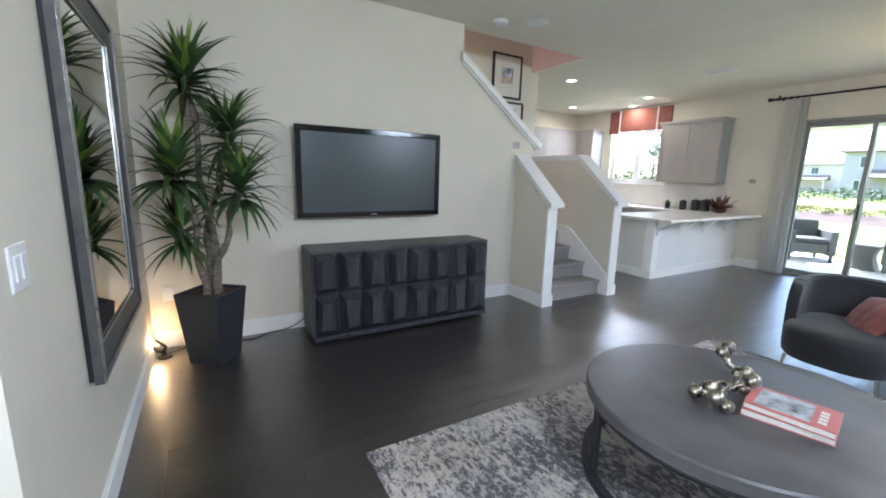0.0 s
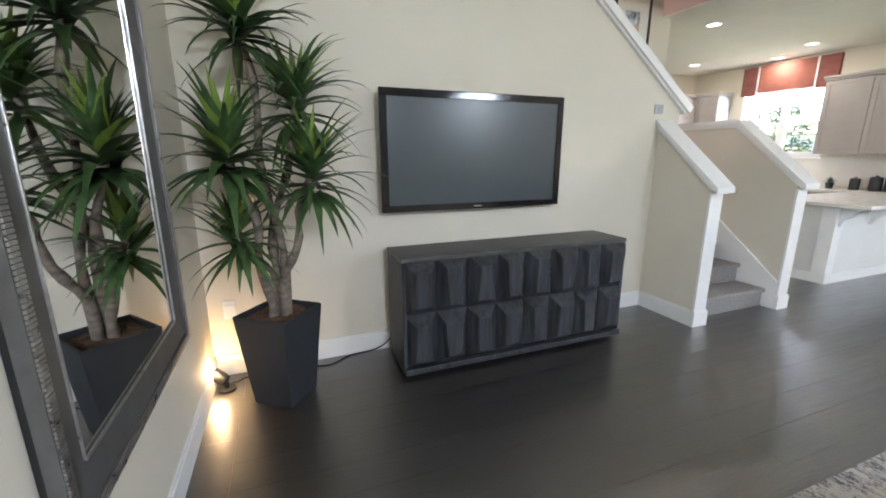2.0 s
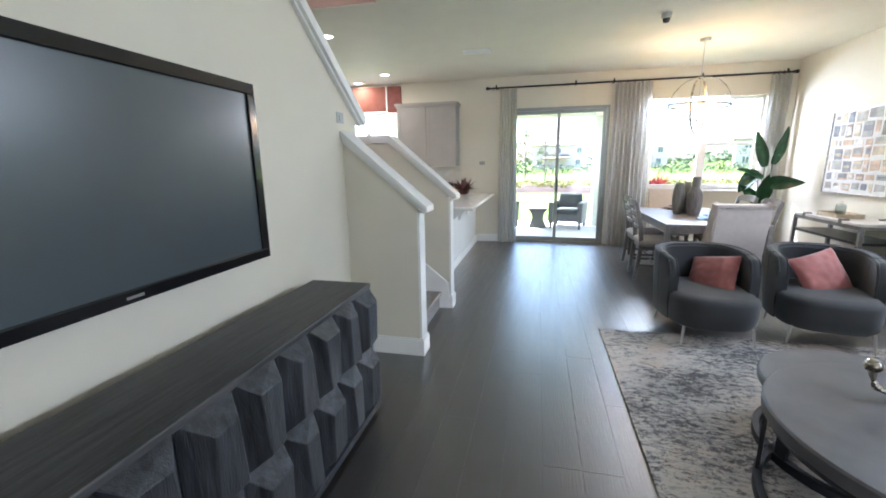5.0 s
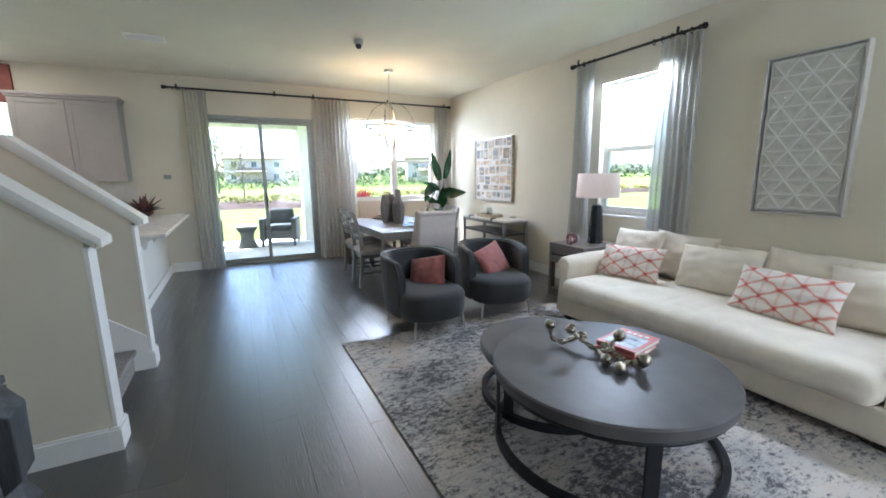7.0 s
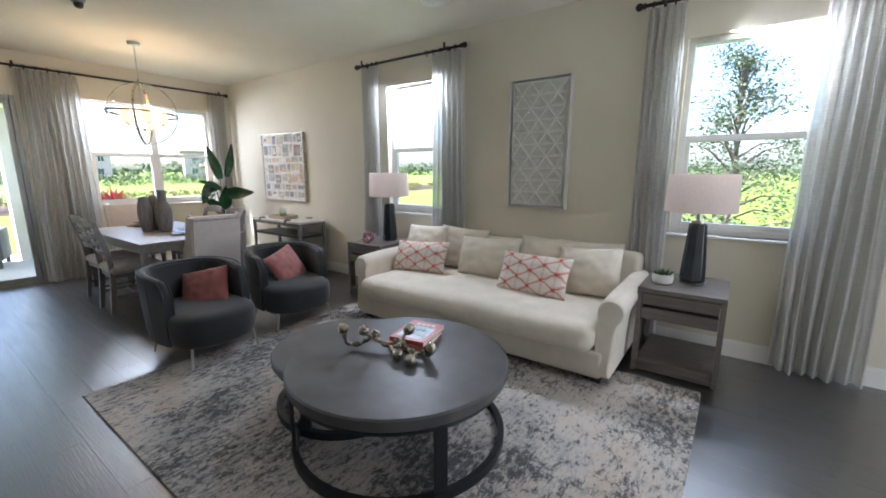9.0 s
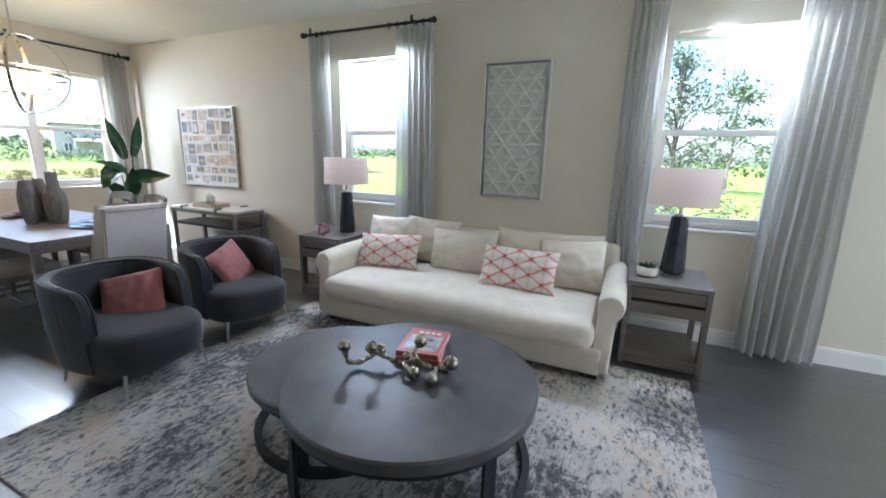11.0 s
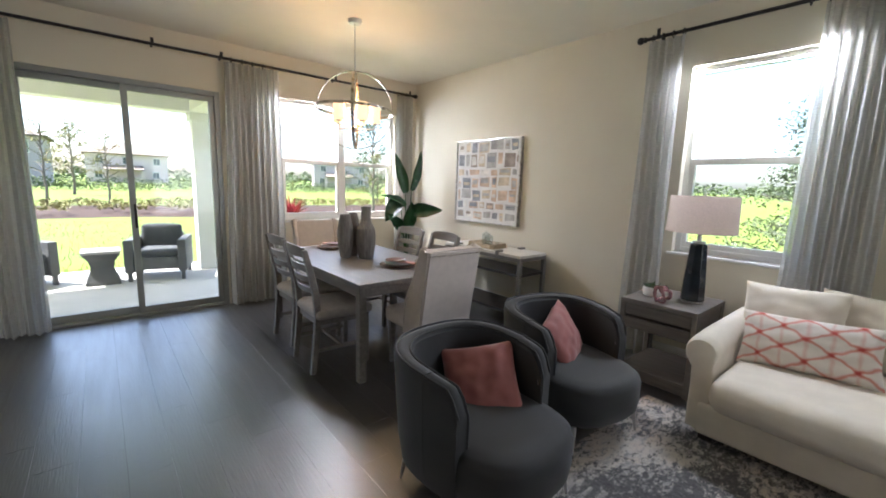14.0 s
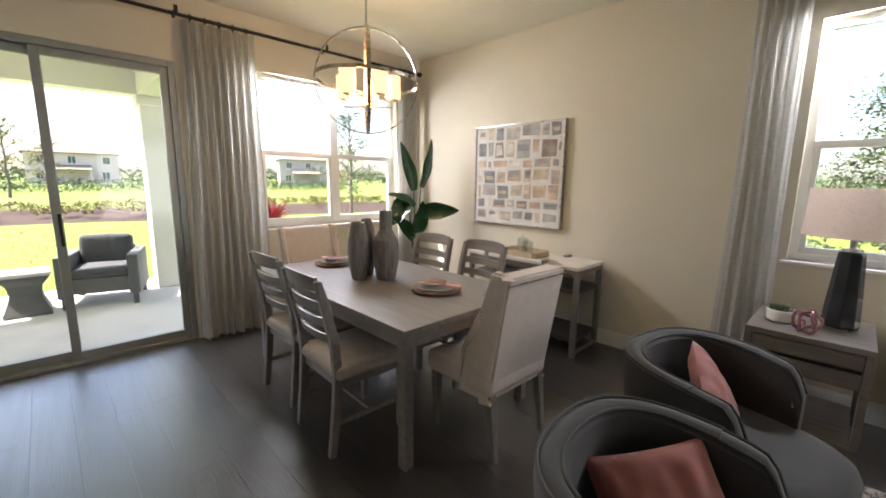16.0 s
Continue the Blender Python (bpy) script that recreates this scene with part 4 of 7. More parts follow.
def knob(bm, c, r, seed):
    rng = random.Random(seed)
    made = bmesh.ops.create_icosphere(bm, subdivisions=2, radius=r)
    for v in made["verts"]:
        v.co *= 1 + 0.12 * noise.noise(v.co * 60 + Vector((seed, 0, 0)))
        v.co += Vector(c)
bm = bmesh.new()
line = smooth_line(stem)
tube(bm, line, [0.013 + 0.004 * math.sin(k * 1.3) for k in range(len(line))], 8)
part("branch", bm, NICKEL, sc, smooth=True)
for a, b, c in (((2.24, 0.78, 0.07), (2.22, 0.84, 0.10), (2.25, 0.88, 0.13)), ((2.08, 0.79, 0.03), (2.06, 0.86, 0.05), (2.00, 0.90, 0.04)), ((1.98, 0.82, 0.06), (2.0, 0.76, 0.09), (1.97, 0.73, 0.11)), ((1.88, 0.86, 0.035), (1.86, 0.92, 0.05), (1.88, 0.96, 0.04))):
    bm = bmesh.new()
    tube(bm, smooth_line(on_branch(a, b, c), 5), 0.010, 8)
    part("twig", bm, NICKEL, sc, smooth=True)
for k, c in enumerate(on_branch((2.42, 0.86, 0.135), (2.25, 0.885, 0.145), (1.99, 0.91, 0.033), (1.97, 0.725, 0.125), (1.88, 0.97, 0.036), (1.77, 0.87, 0.075), (2.22, 0.755, 0.08), (2.05, 0.755, 0.05), (1.80, 0.82, 0.036))):
    bm = bmesh.new()
    knob(bm, c, (0.033, 0.031, 0.034, 0.035, 0.032, 0.036, 0.030, 0.028, 0.031)[k], k)
    part("seed_knob", bm, NICKEL, sc, smooth=True)


# ---- barrel armchairs ----
def armchair(m):
    """Faces -x. Seat block, wraparound back, piping, slim metal legs."""
    t = thing("barrel_armchair", "charcoal velvet barrel armchair on slim metal legs", "armchair", m, "pair of barrel armchairs")
    # seat: rounded front
    bm = bmesh.new()
    n = 56
    def seat_ring(inset, z):
        out = []
        for k in range(n):
            a = 2 * math.pi * k / n
            cx, sy = math.cos(a), math.sin(a)
            x = (0.39 - inset) * math.copysign(abs(cx) ** 0.62, cx) - 0.03
            y = (0.332 - inset) * math.copysign(abs(sy) ** 0.72, sy)
            out.append(bm.verts.new((x, y, z)))
        return out
    rs = [seat_ring(i, z) for i, z in ((0.06, 0.155), (0.03, 0.16), (0.008, 0.19), (0.0, 0.25), (0.0, 0.36), (0.010, 0.385), (0.035, 0.406), (0.09, 0.416), (0.2, 0.42))]
    for a, b in zip(rs, rs[1:]):
        for k in range(n):
            bm.faces.new((a[k], a[(k + 1) % n], b[(k + 1) % n], b[k]))
    bm.faces.new(rs[0][::-1]), bm.faces.new(rs[-1])
    part("seat", bm, VELVET, t, smooth=True)
    # wraparound back
    bm = bmesh.new()
    cols, edge_o, edge_i = [], [], []
    N = 48
    for k in range(N + 1):
        f = 2 * k / N - 1
        a = f * radians(128)
        sgn = math.copysign(1, f)
        x = 0.350 * math.copysign(abs(math.cos(a)) ** 0.8, math.cos(a)) + 0.03
        y = 0.358 * math.copysign(abs(math.sin(a)) ** 0.72, math.sin(a))
        if abs(f) > 0.72:
            x, y = 0.03 - (abs(f) - 0.72) / 0.28 * 0.20 + 0.365 * 0.03, sgn * (0.358 - 0.02 * ((abs(f) - 0.72) / 0.28) ** 2)
        nx, ny = x - 0.0, y * 1.05
        if abs(f) > 0.6:
            nx *= max(0, 1 - (abs(f) - 0.6) / 0.2)
        ln = math.hypot(nx, ny)
        nx, ny = nx / ln, ny / ln
        fall = abs(f) ** 2.4
        top = 0.725 - 0.06 * fall - (0.10 * max(0, (abs(f) - 0.90) / 0.10) ** 2)
        lean = 0.05 * max(0, 1 - abs(f) * 1.1)
        th = 0.075 + 0.012 * (1 - fall)
        col = []
        for s, z, off in ((0, 0.165, -0.015), (0, 0.30, 0.0), (0, 0.50, 0.004), (0, top - 0.06, 0.006), (0, top - 0.018, 0.0), (0.25, top - 0.002, 0), (0.5, top, 0), (0.75, top - 0.004, 0), (1, top - 0.03, 0), (1, top - 0.10, 0.0), (1, 0.50, 0.008), (1, 0.36, 0.0)):
            g = (z - 0.165) / 0.6
            o = off + lean * g - th * s + 0.006 * (s if 0 < s < 1 else 0)
            col.append(bm.verts.new((x + nx * o, y + ny * o, z)))
        cols.append(col)
        edge_o.append((x + nx * (lean * 0.98 - 0.005), y + ny * (lean * 0.98 - 0.005), top - 0.004))
        edge_i.append((x + nx * (lean * 0.98 - th + 0.01), y + ny * (lean * 0.98 - th + 0.01), top - 0.010))
    for a, b in zip(cols, cols[1:]):
        for q in range(len(a)):
            bm.faces.new((a[q], b[q], b[(q + 1) % len(a)], a[(q + 1) % len(a)]))
    bm.faces.new(cols[0]), bm.faces.new(cols[-1][::-1])
    back = part("backrest", bm, VELVET, t, smooth=True)
    for e in (edge_o, edge_i):
        bm = bmesh.new()
        e = [(*e[0][:2], 0.40)] + e + [(*e[-1][:2], 0.40)] if e is edge_i else e
        tube(bm, e, 0.0065, 6)
        part("piping", bm, VELVET, back, smooth=True)
    for x, y in ((-0.32, -0.25), (-0.32, 0.25), (0.27, -0.25), (0.27, 0.25)):
        bm = bmesh.new()
        bar(bm, (x, y, 0.165), (x + math.copysign(0.02, x), y + math.copysign(0.02, y), 0.0), 0.013, 0.007, 10)
        part("leg", bm, STEEL, t, "slim brushed metal leg", smooth=True)
    return t


CHAIR_A, CHAIR_B = pose(4.09, 1.045, 0.0, 0, 0, 3), pose(4.19, 0.14, 0.0, 0, 0, -12)
arm = armchair(CHAIR_A)
copy_thing(arm, CHAIR_B)


def throw_pillow(m, w, h, th, mat, label, group, seed):
    ob = part("throw_pillow", pillow(w, h, th, n=26, seed=seed, wrinkle=0.012), mat, None, smooth=True, m=m)
    return tagged(ob, label, "pillow", group)


throw_pillow(CHAIR_A @ pose(0.0, -0.035, 0.345, 0, 0, -55) @ pose(0, 0, 0, -38, 0, -90) @ pose(0, 0, 0, 0, -14, 0), 0.395, 0.38, 0.14, CORAL, "coral velvet pillow leaning in the armchair", "coral pillows", 1.0)
throw_pillow(CHAIR_B @ pose(0.01, -0.08, 0.365, 0, 0, 26) @ pose(0, 0, 0, -28, 0, -90) @ pose(0, 0, 0, 0, -14, 0), 0.42, 0.37, 0.14, CORAL, "coral velvet pillow leaning in the armchair", "coral pillows", 5.0)

# ---- sofa ----
sofa = thing("sofa", "long cream linen sofa with bench cushion and rolled arms", "sofa", pose(2.355, -0.75, 0))
SL = 2.48
part("base", cushion(SL - 0.10, 1.0, 0.20, 0.03, n=20), CREAM, sofa, smooth=True, m=pose(0, 0.03, 0.07))
part("seat_cushion", cushion(SL - 0.235, 0.94, 0.20, 0.075, n=64, puff=0.03, wrinkle=0.017, seed=3.0), CREAM, sofa, "plump bench seat cushion with soft creases", smooth=True, m=pose(0, 0.135, 0.255))
part("backrest", cushion(SL - 0.04, 0.22, 0.59, 0.06, n=18, puff=0.01), CREAM, sofa, smooth=True, m=pose(0, -0.45, 0.22, 8, 0, 0))
for s in (-1, 1):
    bm = bmesh.new()
    outline = []
    for k in range(15):
        a = radians(-60 + 270 * k / 14)
        outline.append((s * (SL / 2 - 0.055) + s * (0.03 + 0.088 * math.cos(a)), 0.57 + 0.090 * math.sin(a)))
    outline += [(s * (SL / 2 - 0.115), 0.38), (s * (SL / 2 - 0.11), 0.085), (s * (SL / 2 + 0.0), 0.085), (s * (SL / 2 + 0.01), 0.36)]
    fronts = []
    for y, shrink, drop in ((-0.52, 1, 0), (-0.2, 1, 0.0), (0.2, 1, 0.0), (0.40, 1, 0.01), (0.455, 0.985, 0.012), (0.475, 0.94, 0.015), (0.482, 0.8, 0.02)):
        cx, cz = s * (SL / 2 - 0.07), 0.4
        row = []
        for x, z in outline:
            yy = y
            if z < 0.47 and y > 0.3:
                yy = y + 0.05 * (0.47 - z) / 0.4
            row.append(bm.verts.new((cx + (x - cx) * shrink, yy, cz + (z - cz) * shrink - drop * (z > 0.4))))
        fronts.append(row)
    for a, b in zip(fronts, fronts[1:]):
        for k in range(len(a)):
            bm.faces.new((a[k], a[(k + 1) % len(a)], b[(k + 1) % len(a)], b[k]))
    bm.faces.new(fronts[0]), bm.faces.new(fronts[-1][::-1])
    part("arm", bm, CREAM, sofa, "rolled arm", smooth=True)
    for y in (-0.44, 0.43):
        part("foot", boxes((s * (SL / 2 - 0.10) - 0.035, s * (SL / 2 - 0.10) + 0.035, y - 0.035, y + 0.035, 0.014, 0.09), bevel=0.005), DARKLEG, sofa, "dark wooden foot")
for x, y, z, w, h, ry, tilt, sd in ((0.93, -0.19, 0.45, 0.54, 0.47, 2, 17, 2), (0.54, -0.31, 0.45, 0.60, 0.46, -2, 13, 7), (0.12, -0.14, 0.445, 0.66, 0.42, 2, 20, 12), (-0.42, -0.25, 0.45, 0.54, 0.45, -2, 16, 17), (-0.80, -0.31, 0.45, 0.60, 0.44, 1, 13, 22), (-0.88, -0.12, 0.445, 0.53, 0.43, 4, 20, 27)):
    part("back_cushion", pillow(w, h, 0.23, n=28, seed=sd, wrinkle=0.014), CREAM, sofa, "loose feather-filled back cushion", smooth=True, m=pose(x, y, z, tilt, ry, 0))
throw_pillow(pose(3.15, -0.66, 0.465, 28, 3, 4), 0.65, 0.34, 0.15, LATTICE, "cream pillow with coral triangle lattice on sofa", "lattice pillows", 3.0)
throw_pillow(pose(1.885, -0.60, 0.465, 28, 0, -2), 0.64, 0.36, 0.15, LATTICE, "cream pillow with coral triangle lattice on sofa", "lattice pillows", 9.0)


# ---- side tables and lamps ----
def side_table(m):
    t = thing("side_table", "grey-washed wood side table with drawer and shelf", "side table", m, "side tables beside the sofa")
    w, d, h = 0.55, 0.60, 0.655
    part("top", boxes((0, w, 0, d, h - 0.035, h), bevel=0.004), GREYWOOD, t)
    for x in (0.0, w - 0.035):
        part("side_leg", boxes((x, x + 0.035, d - 0.08, d - 0.004, 0.0, h - 0.035), bevel=0.003), GREYWOOD, t)
        part("side_leg", boxes((x, x + 0.035, 0.004, 0.08, 0.0, h - 0.035), bevel=0.003), GREYWOOD, t)
        part("side_rail", boxes((x + 0.004, x + 0.031, 0.08, d - 0.08, h - 0.23, h - 0.035), bevel=0.002), GREYWOOD, t)
    part("shelf", boxes((0.035, w - 0.035, 0.01, d - 0.008, 0.06, 0.10), (0.035, w - 0.035, d - 0.03, d - 0.012, 0.012, 0.06), bevel=0.003), GREYWOOD, t)
    part("drawer", boxes((0.038, w - 0.038, d - 0.028, d - 0.008, h - 0.125, h - 0.042), bevel=0.003), GREYWOOD, t)
    part("drawer_groove", boxes((0.04, w - 0.04, d - 0.06, d - 0.035, h - 0.155, h - 0.12)), DARKLEG, t)
    part("drawer", boxes((0.038, w - 0.038, d - 0.028, d - 0.004, h - 0.235, h - 0.15), bevel=0.003), GREYWOOD, t)
    part("back_panel", boxes((0.035, w - 0.035, 0.004, 0.02, 0.42, h - 0.035)), GREYWOOD, t)
    return t


st = side_table(pose(0.51, -1.285, 0))
copy_thing(st, pose(3.745, -1.365 + 0.03, 0))


def table_lamp(m):
    t = thing("table_lamp", "table lamp with blush drum shade and dark tapered base", "lamp", m, "pair of table lamps")
    bm = bmesh.new()
    lathe(bm, [(0.08, 0), (0.08, 0.012), (0.073, 0.014)], 6)
    part("foot", bm, STEEL, t, "clear metal foot")
    bm = bmesh.new()
    lathe(bm, [(0.082, 0.014), (0.086, 0.03), (0.080, 0.16), (0.060, 0.44), (0.056, 0.455), (0.02, 0.46)], 8)
    bmesh.ops.bevel(bm, geom=bm.edges[:], offset=0.003, segments=1, affect="EDGES")
    part("base", bm, LAMPBASE, t, "dark smoky glazed faceted base")
    bm = bmesh.new()
    lathe(bm, [(0.045, 0.46), (0.045, 0.475), (0.016, 0.48), (0.014, 0.60), (0.02, 0.61), (0.02, 0.66)], 16)
    part("neck", bm, STEEL, t, smooth=True)
    bm = bmesh.new()
    for r0, r1, z0, z1 in ((0.235, 0.225, 0.545, 0.815),):
        lo = [[bm.verts.new((r * math.cos(2 * math.pi * k / 48), r * math.sin(2 * math.pi * k / 48), z)) for k in range(48)] for r, z in ((r0, z0), (r1, z1), (r1 - 0.006, z1), (r0 - 0.006, z0))]
        for a, b in zip(lo, lo[1:] + lo[:1]):
            for k in range(48):
                bm.faces.new((a[k], a[(k + 1) % 48], b[(k + 1) % 48], b[k]))
    part("shade", bm, SHADE_CLOTH, t, "blush linen drum shade", smooth=True)
    bm = bmesh.new()
    for k in range(3):
        bar(bm, (0, 0, 0.80), (0.222 * math.cos(2.1 * k), 0.222 * math.sin(2.1 * k), 0.805), 0.003, None, 6)
    bar(bm, (0, 0, 0.66), (0, 0, 0.835), 0.005, None, 8)
    part("spider", bm, STEEL, t)
    return t


lamp = table_lamp(pose(0.75, -1.04, 0.655))
copy_thing(lamp, pose(3.90, -1.07, 0.655))


def succulent(m):
    t = thing("potted_succulent", "small green succulent in white ceramic bowl", "plant", m, "succulents on side tables")
    bm = bmesh.new()
    lathe(bm, [(0.05, 0), (0.068, 0.01), (0.074, 0.04), (0.072, 0.075), (0.064, 0.075), (0.062, 0.06)], 28)
    part("bowl", bm, CERAMIC, t, "white textured bowl", smooth=True)
    bm = bmesh.new()
    rng = random.Random(4)
    for k in range(70):
        a, r = rng.uniform(0, 6.28), 0.055 * math.sqrt(rng.random())
        strap_leaf(bm, (r * math.cos(a), r * math.sin(a), 0.062), (math.cos(a) * 0.6 * rng.random(), math.sin(a) * 0.6 * rng.random(), 0.8), rng.uniform(0.025, 0.06), 0.02, 0.15)
    part("leaves", bm, LEAF, t)
    return t


sp = succulent(pose(0.93, -0.90, 0.655))
copy_thing(sp, pose(4.16, -0.98, 0.655))
kn = thing("glass_knot", "rose-tinted knotted loop ornament on side table", "ornament", pose(4.03, -0.84, 0.655))
for k in range(3):
    bm = bmesh.new()
    pts = []
    for s in range(40):
        a = 2 * math.pi * s / 40
        pts.append(Matrix.Rotation(radians(60 * k), 3, "Z") @ Matrix.Rotation(radians(58 + 14 * k), 3, "X") @ Vector((0.062 * math.cos(a), 0.062 * math.sin(a) + 0.012 * math.sin(2 * a), 0.014 * math.sin(3 * a))) + Vector((0, 0, 0.066)))
    tube(bm, pts, 0.009, 8, closed=True)
    part("loop", bm, ROSEGLASS, kn, smooth=True)


# ---- triangle relief panel ----
art = thing("wall_relief", "whitewashed triangle relief panel under clear cover", "wall art", pose(2.172, YS, 1.130))
aw, ah = 0.612, 1.235
part("backing", boxes((-aw / 2 + 0.02, aw / 2 - 0.02, 0.004, 0.03, 0.02, ah - 0.02)), RELIEF, art)
rows_, colsn = 10, 3
pw_, ph_ = (aw - 0.08) / colsn, (ah - 0.08) / rows_
for j in range(rows_):
    for i in range(-1, colsn):
        for up_ in (0, 1):
            shift = 0.5 * (j % 2)
            xa = -aw / 2 + 0.04 + (i + shift) * pw_
            za = 0.04 + j * ph_
            tri = [(xa, za), (xa + pw_, za), (xa + pw_ / 2, za + ph_)] if not up_ else [(xa + pw_ / 2, za + ph_), (xa + pw_ * 1.5, za + ph_), (xa + pw_, za)]
            lo, hi = -aw / 2 + 0.04, aw / 2 - 0.04
            if max(p[0] for p in tri) <= lo + 0.02 or min(p[0] for p in tri) >= hi - 0.02:
                continue
            tri = [(min(hi, max(lo, x)), z) for x, z in tri]
            cx, cz = sum(p[0] for p in tri) / 3, sum(p[1] for p in tri) / 3
            bm = bmesh.new()
            deep = 0.020 + 0.006 * ((i * 7 + j * 5 + up_ * 3) % 3) / 2
            o = [bm.verts.new((x, 0.060, z)) for x, z in tri]
            g = [bm.verts.new((cx + (x - cx) * 0.89, 0.060, cz + (z - cz) * 0.89)) for x, z in tri]
            wall_ = [bm.verts.new((v.co.x, 0.049, v.co.z)) for v in g]
            low = bm.verts.new((cx + 0.02 * ((i + j) % 3 - 1), 0.062 - deep, cz - 0.012))
            b0 = [bm.verts.new((x, 0.03, z)) for x, z in tri]
            for k in range(3):
                bm.faces.new((o[k], o[(k + 1) % 3], g[(k + 1) % 3], g[k]))
                bm.faces.new((g[k], g[(k + 1) % 3], wall_[(k + 1) % 3], wall_[k]))
                # hollow faces take the tone with the shade painted in
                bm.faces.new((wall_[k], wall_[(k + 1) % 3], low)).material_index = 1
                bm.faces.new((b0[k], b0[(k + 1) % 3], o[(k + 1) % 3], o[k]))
            part("triangle_tile", bm, RELIEF, art).data.materials.append(RELIEF_SHADED)
part("frame", boxes((-aw / 2, aw / 2, 0.0, 0.075, 0, 0.011), (-aw / 2, aw / 2, 0.0, 0.075, ah - 0.011, ah), (-aw / 2, -aw / 2 + 0.011, 0.0, 0.075, 0.011, ah - 0.011), (aw / 2 - 0.011, aw / 2, 0.0, 0.075, 0.011, ah - 0.011), bevel=0.002), RELIEF_FRAME, art, "thin silver-grey frame")
cv = part("clear_cover", boxes((-aw / 2 + 0.02, aw / 2 - 0.02, 0.068, 0.071, 0.02, ah - 0.02)), ACRYLIC, art)
cv.visible_shadow = False


# ---- curtains ----
def curtain(name, label, m, w, h, folds, mat, sheer_side=0, seed=0):
    """Hangs in the xz plane from z = h to the floor; pleated at the head."""
    bm = bmesh.new()
    nx, nz = folds * 10, 16
    rng = random.Random(seed)
    ph = [rng.uniform(-0.5, 0.5) for _ in range(folds + 2)]
    rows = []
    for j in range(nz + 1):
        z = h * j / nz
        f = j / nz
        row = []
        for i in range(nx + 1):
            u = i / nx
            k = u * folds
            jitter = ph[int(k)] * (1 - k % 1) + ph[int(k) + 1] * (k % 1)
            amp = 0.024 + 0.014 * (1 - f) + 0.012 * jitter
            y = amp * math.sin(2 * math.pi * k + jitter * 1.5 * (1 - f)) + 0.012 * math.sin(3 * k + 5 * f + seed) * (1 - f)
            x = (u - 0.5) * w * (0.94 + 0.06 * math.cos(f * 3.1)) + 0.012 * math.sin(4 * f + k + seed) * (1 - f)
            row.append(bm.verts.new((x, y, z + (0.012 * math.sin(k * 2.2 + seed) if j == 0 else 0) + 0.012)))
        rows.append(row)
    for a, b in zip(rows, rows[1:]):
        for i in range(nx):
            fc = bm.faces.new((a[i], a[i + 1], b[i + 1], b[i]))
            if sheer_side and ((i / nx > 0.62) if sheer_side > 0 else (i / nx < 0.38)):
                fc.material_index = 1
    ob = part(name, bm, [mat, SHEER], None, smooth=True, m=m)
    return tagged(ob, label, "curtain", "window curtains")


def curtain_rod(label, m, length, brackets, rings):
    """Along local x from 0 to length; the wall lies at local y = -0.1."""
    t = thing("curtain_rod", label, "curtain rod", m)
    bm = bmesh.new()
    bar(bm, (0, 0, 0), (length, 0, 0), 0.0145, None, 14)
    part("rod", bm, BRONZE, t, smooth=True)
    for x, s in ((0, -1), (length, 1)):
        bm = bmesh.new()
        lathe(bm, [(0.016, 0), (0.024, 0.004), (0.024, 0.012), (0.014, 0.018), (0.026, 0.032), (0.031, 0.05), (0.024, 0.068), (0.004, 0.078)], 18)
        part("finial", bm, BRONZE, t, "turned round finial", smooth=True, m=pose(x, 0, 0, 0, 90 * s, 0))
    for x in brackets:
        bm = boxes((x - 0.014, x + 0.014, -0.1, -0.094, -0.035, 0.035), (x - 0.007, x + 0.007, -0.094, 0.0, -0.026, -0.014), (x - 0.009, x + 0.009, -0.02, 0.02, -0.03, -0.012), bevel=0.002)
        part("bracket", bm, BRONZE, t)
    for x in rings:
        bm = bmesh.new()
        tube(bm, [(x, 0.024 * math.cos(2 * math.pi * k / 16), -0.006 + 0.026 * math.sin(2 * math.pi * k / 16)) for k in range(16)], 0.005, 6, closed=True)
        part("ring", bm, BRONZE, t)
    return t


RZ, CH = 2.775, 2.735
ringset = lambda a, b, n: [a + (b - a) * (k + 0.5) / n for k in range(n)]
curtain_rod("long dark bronze curtain rod above the patio door", pose(XE - 0.10, 3.35, RZ, 0, 0, -90), 4.62, (0.12, 1.45, 2.05, 3.35, 4.5), ringset(0.02, 0.36, 4) + ringset(2.0, 2.66, 6) + ringset(4.33, 4.6, 4))
curtain_rod("dark bronze curtain rod over window beside sofa", pose(4.57, YS + 0.10, RZ, 0, 0, 180), 1.52, (0.14, 1.38), ringset(0.02, 0.34, 4) + ringset(1.02, 1.5, 5))
curtain_rod("dark bronze curtain rod over tall window", pose(1.29, YS + 0.10, RZ, 0, 0, 180), 1.62, (0.14, 1.48), ringset(0.02, 0.32, 4) + ringset(1.05, 1.58, 5))
# the door's backlight is in this curtain's colour
curtain("curtain", "grey linen curtain hanging beside the patio door", pose(XE - 0.10, 3.02, 0.0, 0, 0, -90), 0.34, CH, 6, DOOR_BACKLIT, 1, 1)
curtain("curtain", "wide grey linen curtain between door and window", pose(XE - 0.10, 0.97, 0.0, 0, 0, -90), 0.66, CH, 9, CURTAIN, 1, 2)
curtain("curtain", "narrow grey linen curtain in the room corner", pose(XE - 0.10, -1.13, 0.0, 0, 0, -90), 0.32, CH, 5, CURTAIN, -1, 3)
curtain("curtain", "grey linen curtain beside the sofa window", pose(4.40, YS + 0.10, 0.0, 0, 0, 180), 0.32, CH, 5, CURTAIN, 1, 4)
curtain("curtain", "sheer grey linen curtain over the window edge", pose(3.21, YS + 0.10, 0.0, 0, 0, 180), 0.48, CH, 7, CURTAIN, -1, 5)
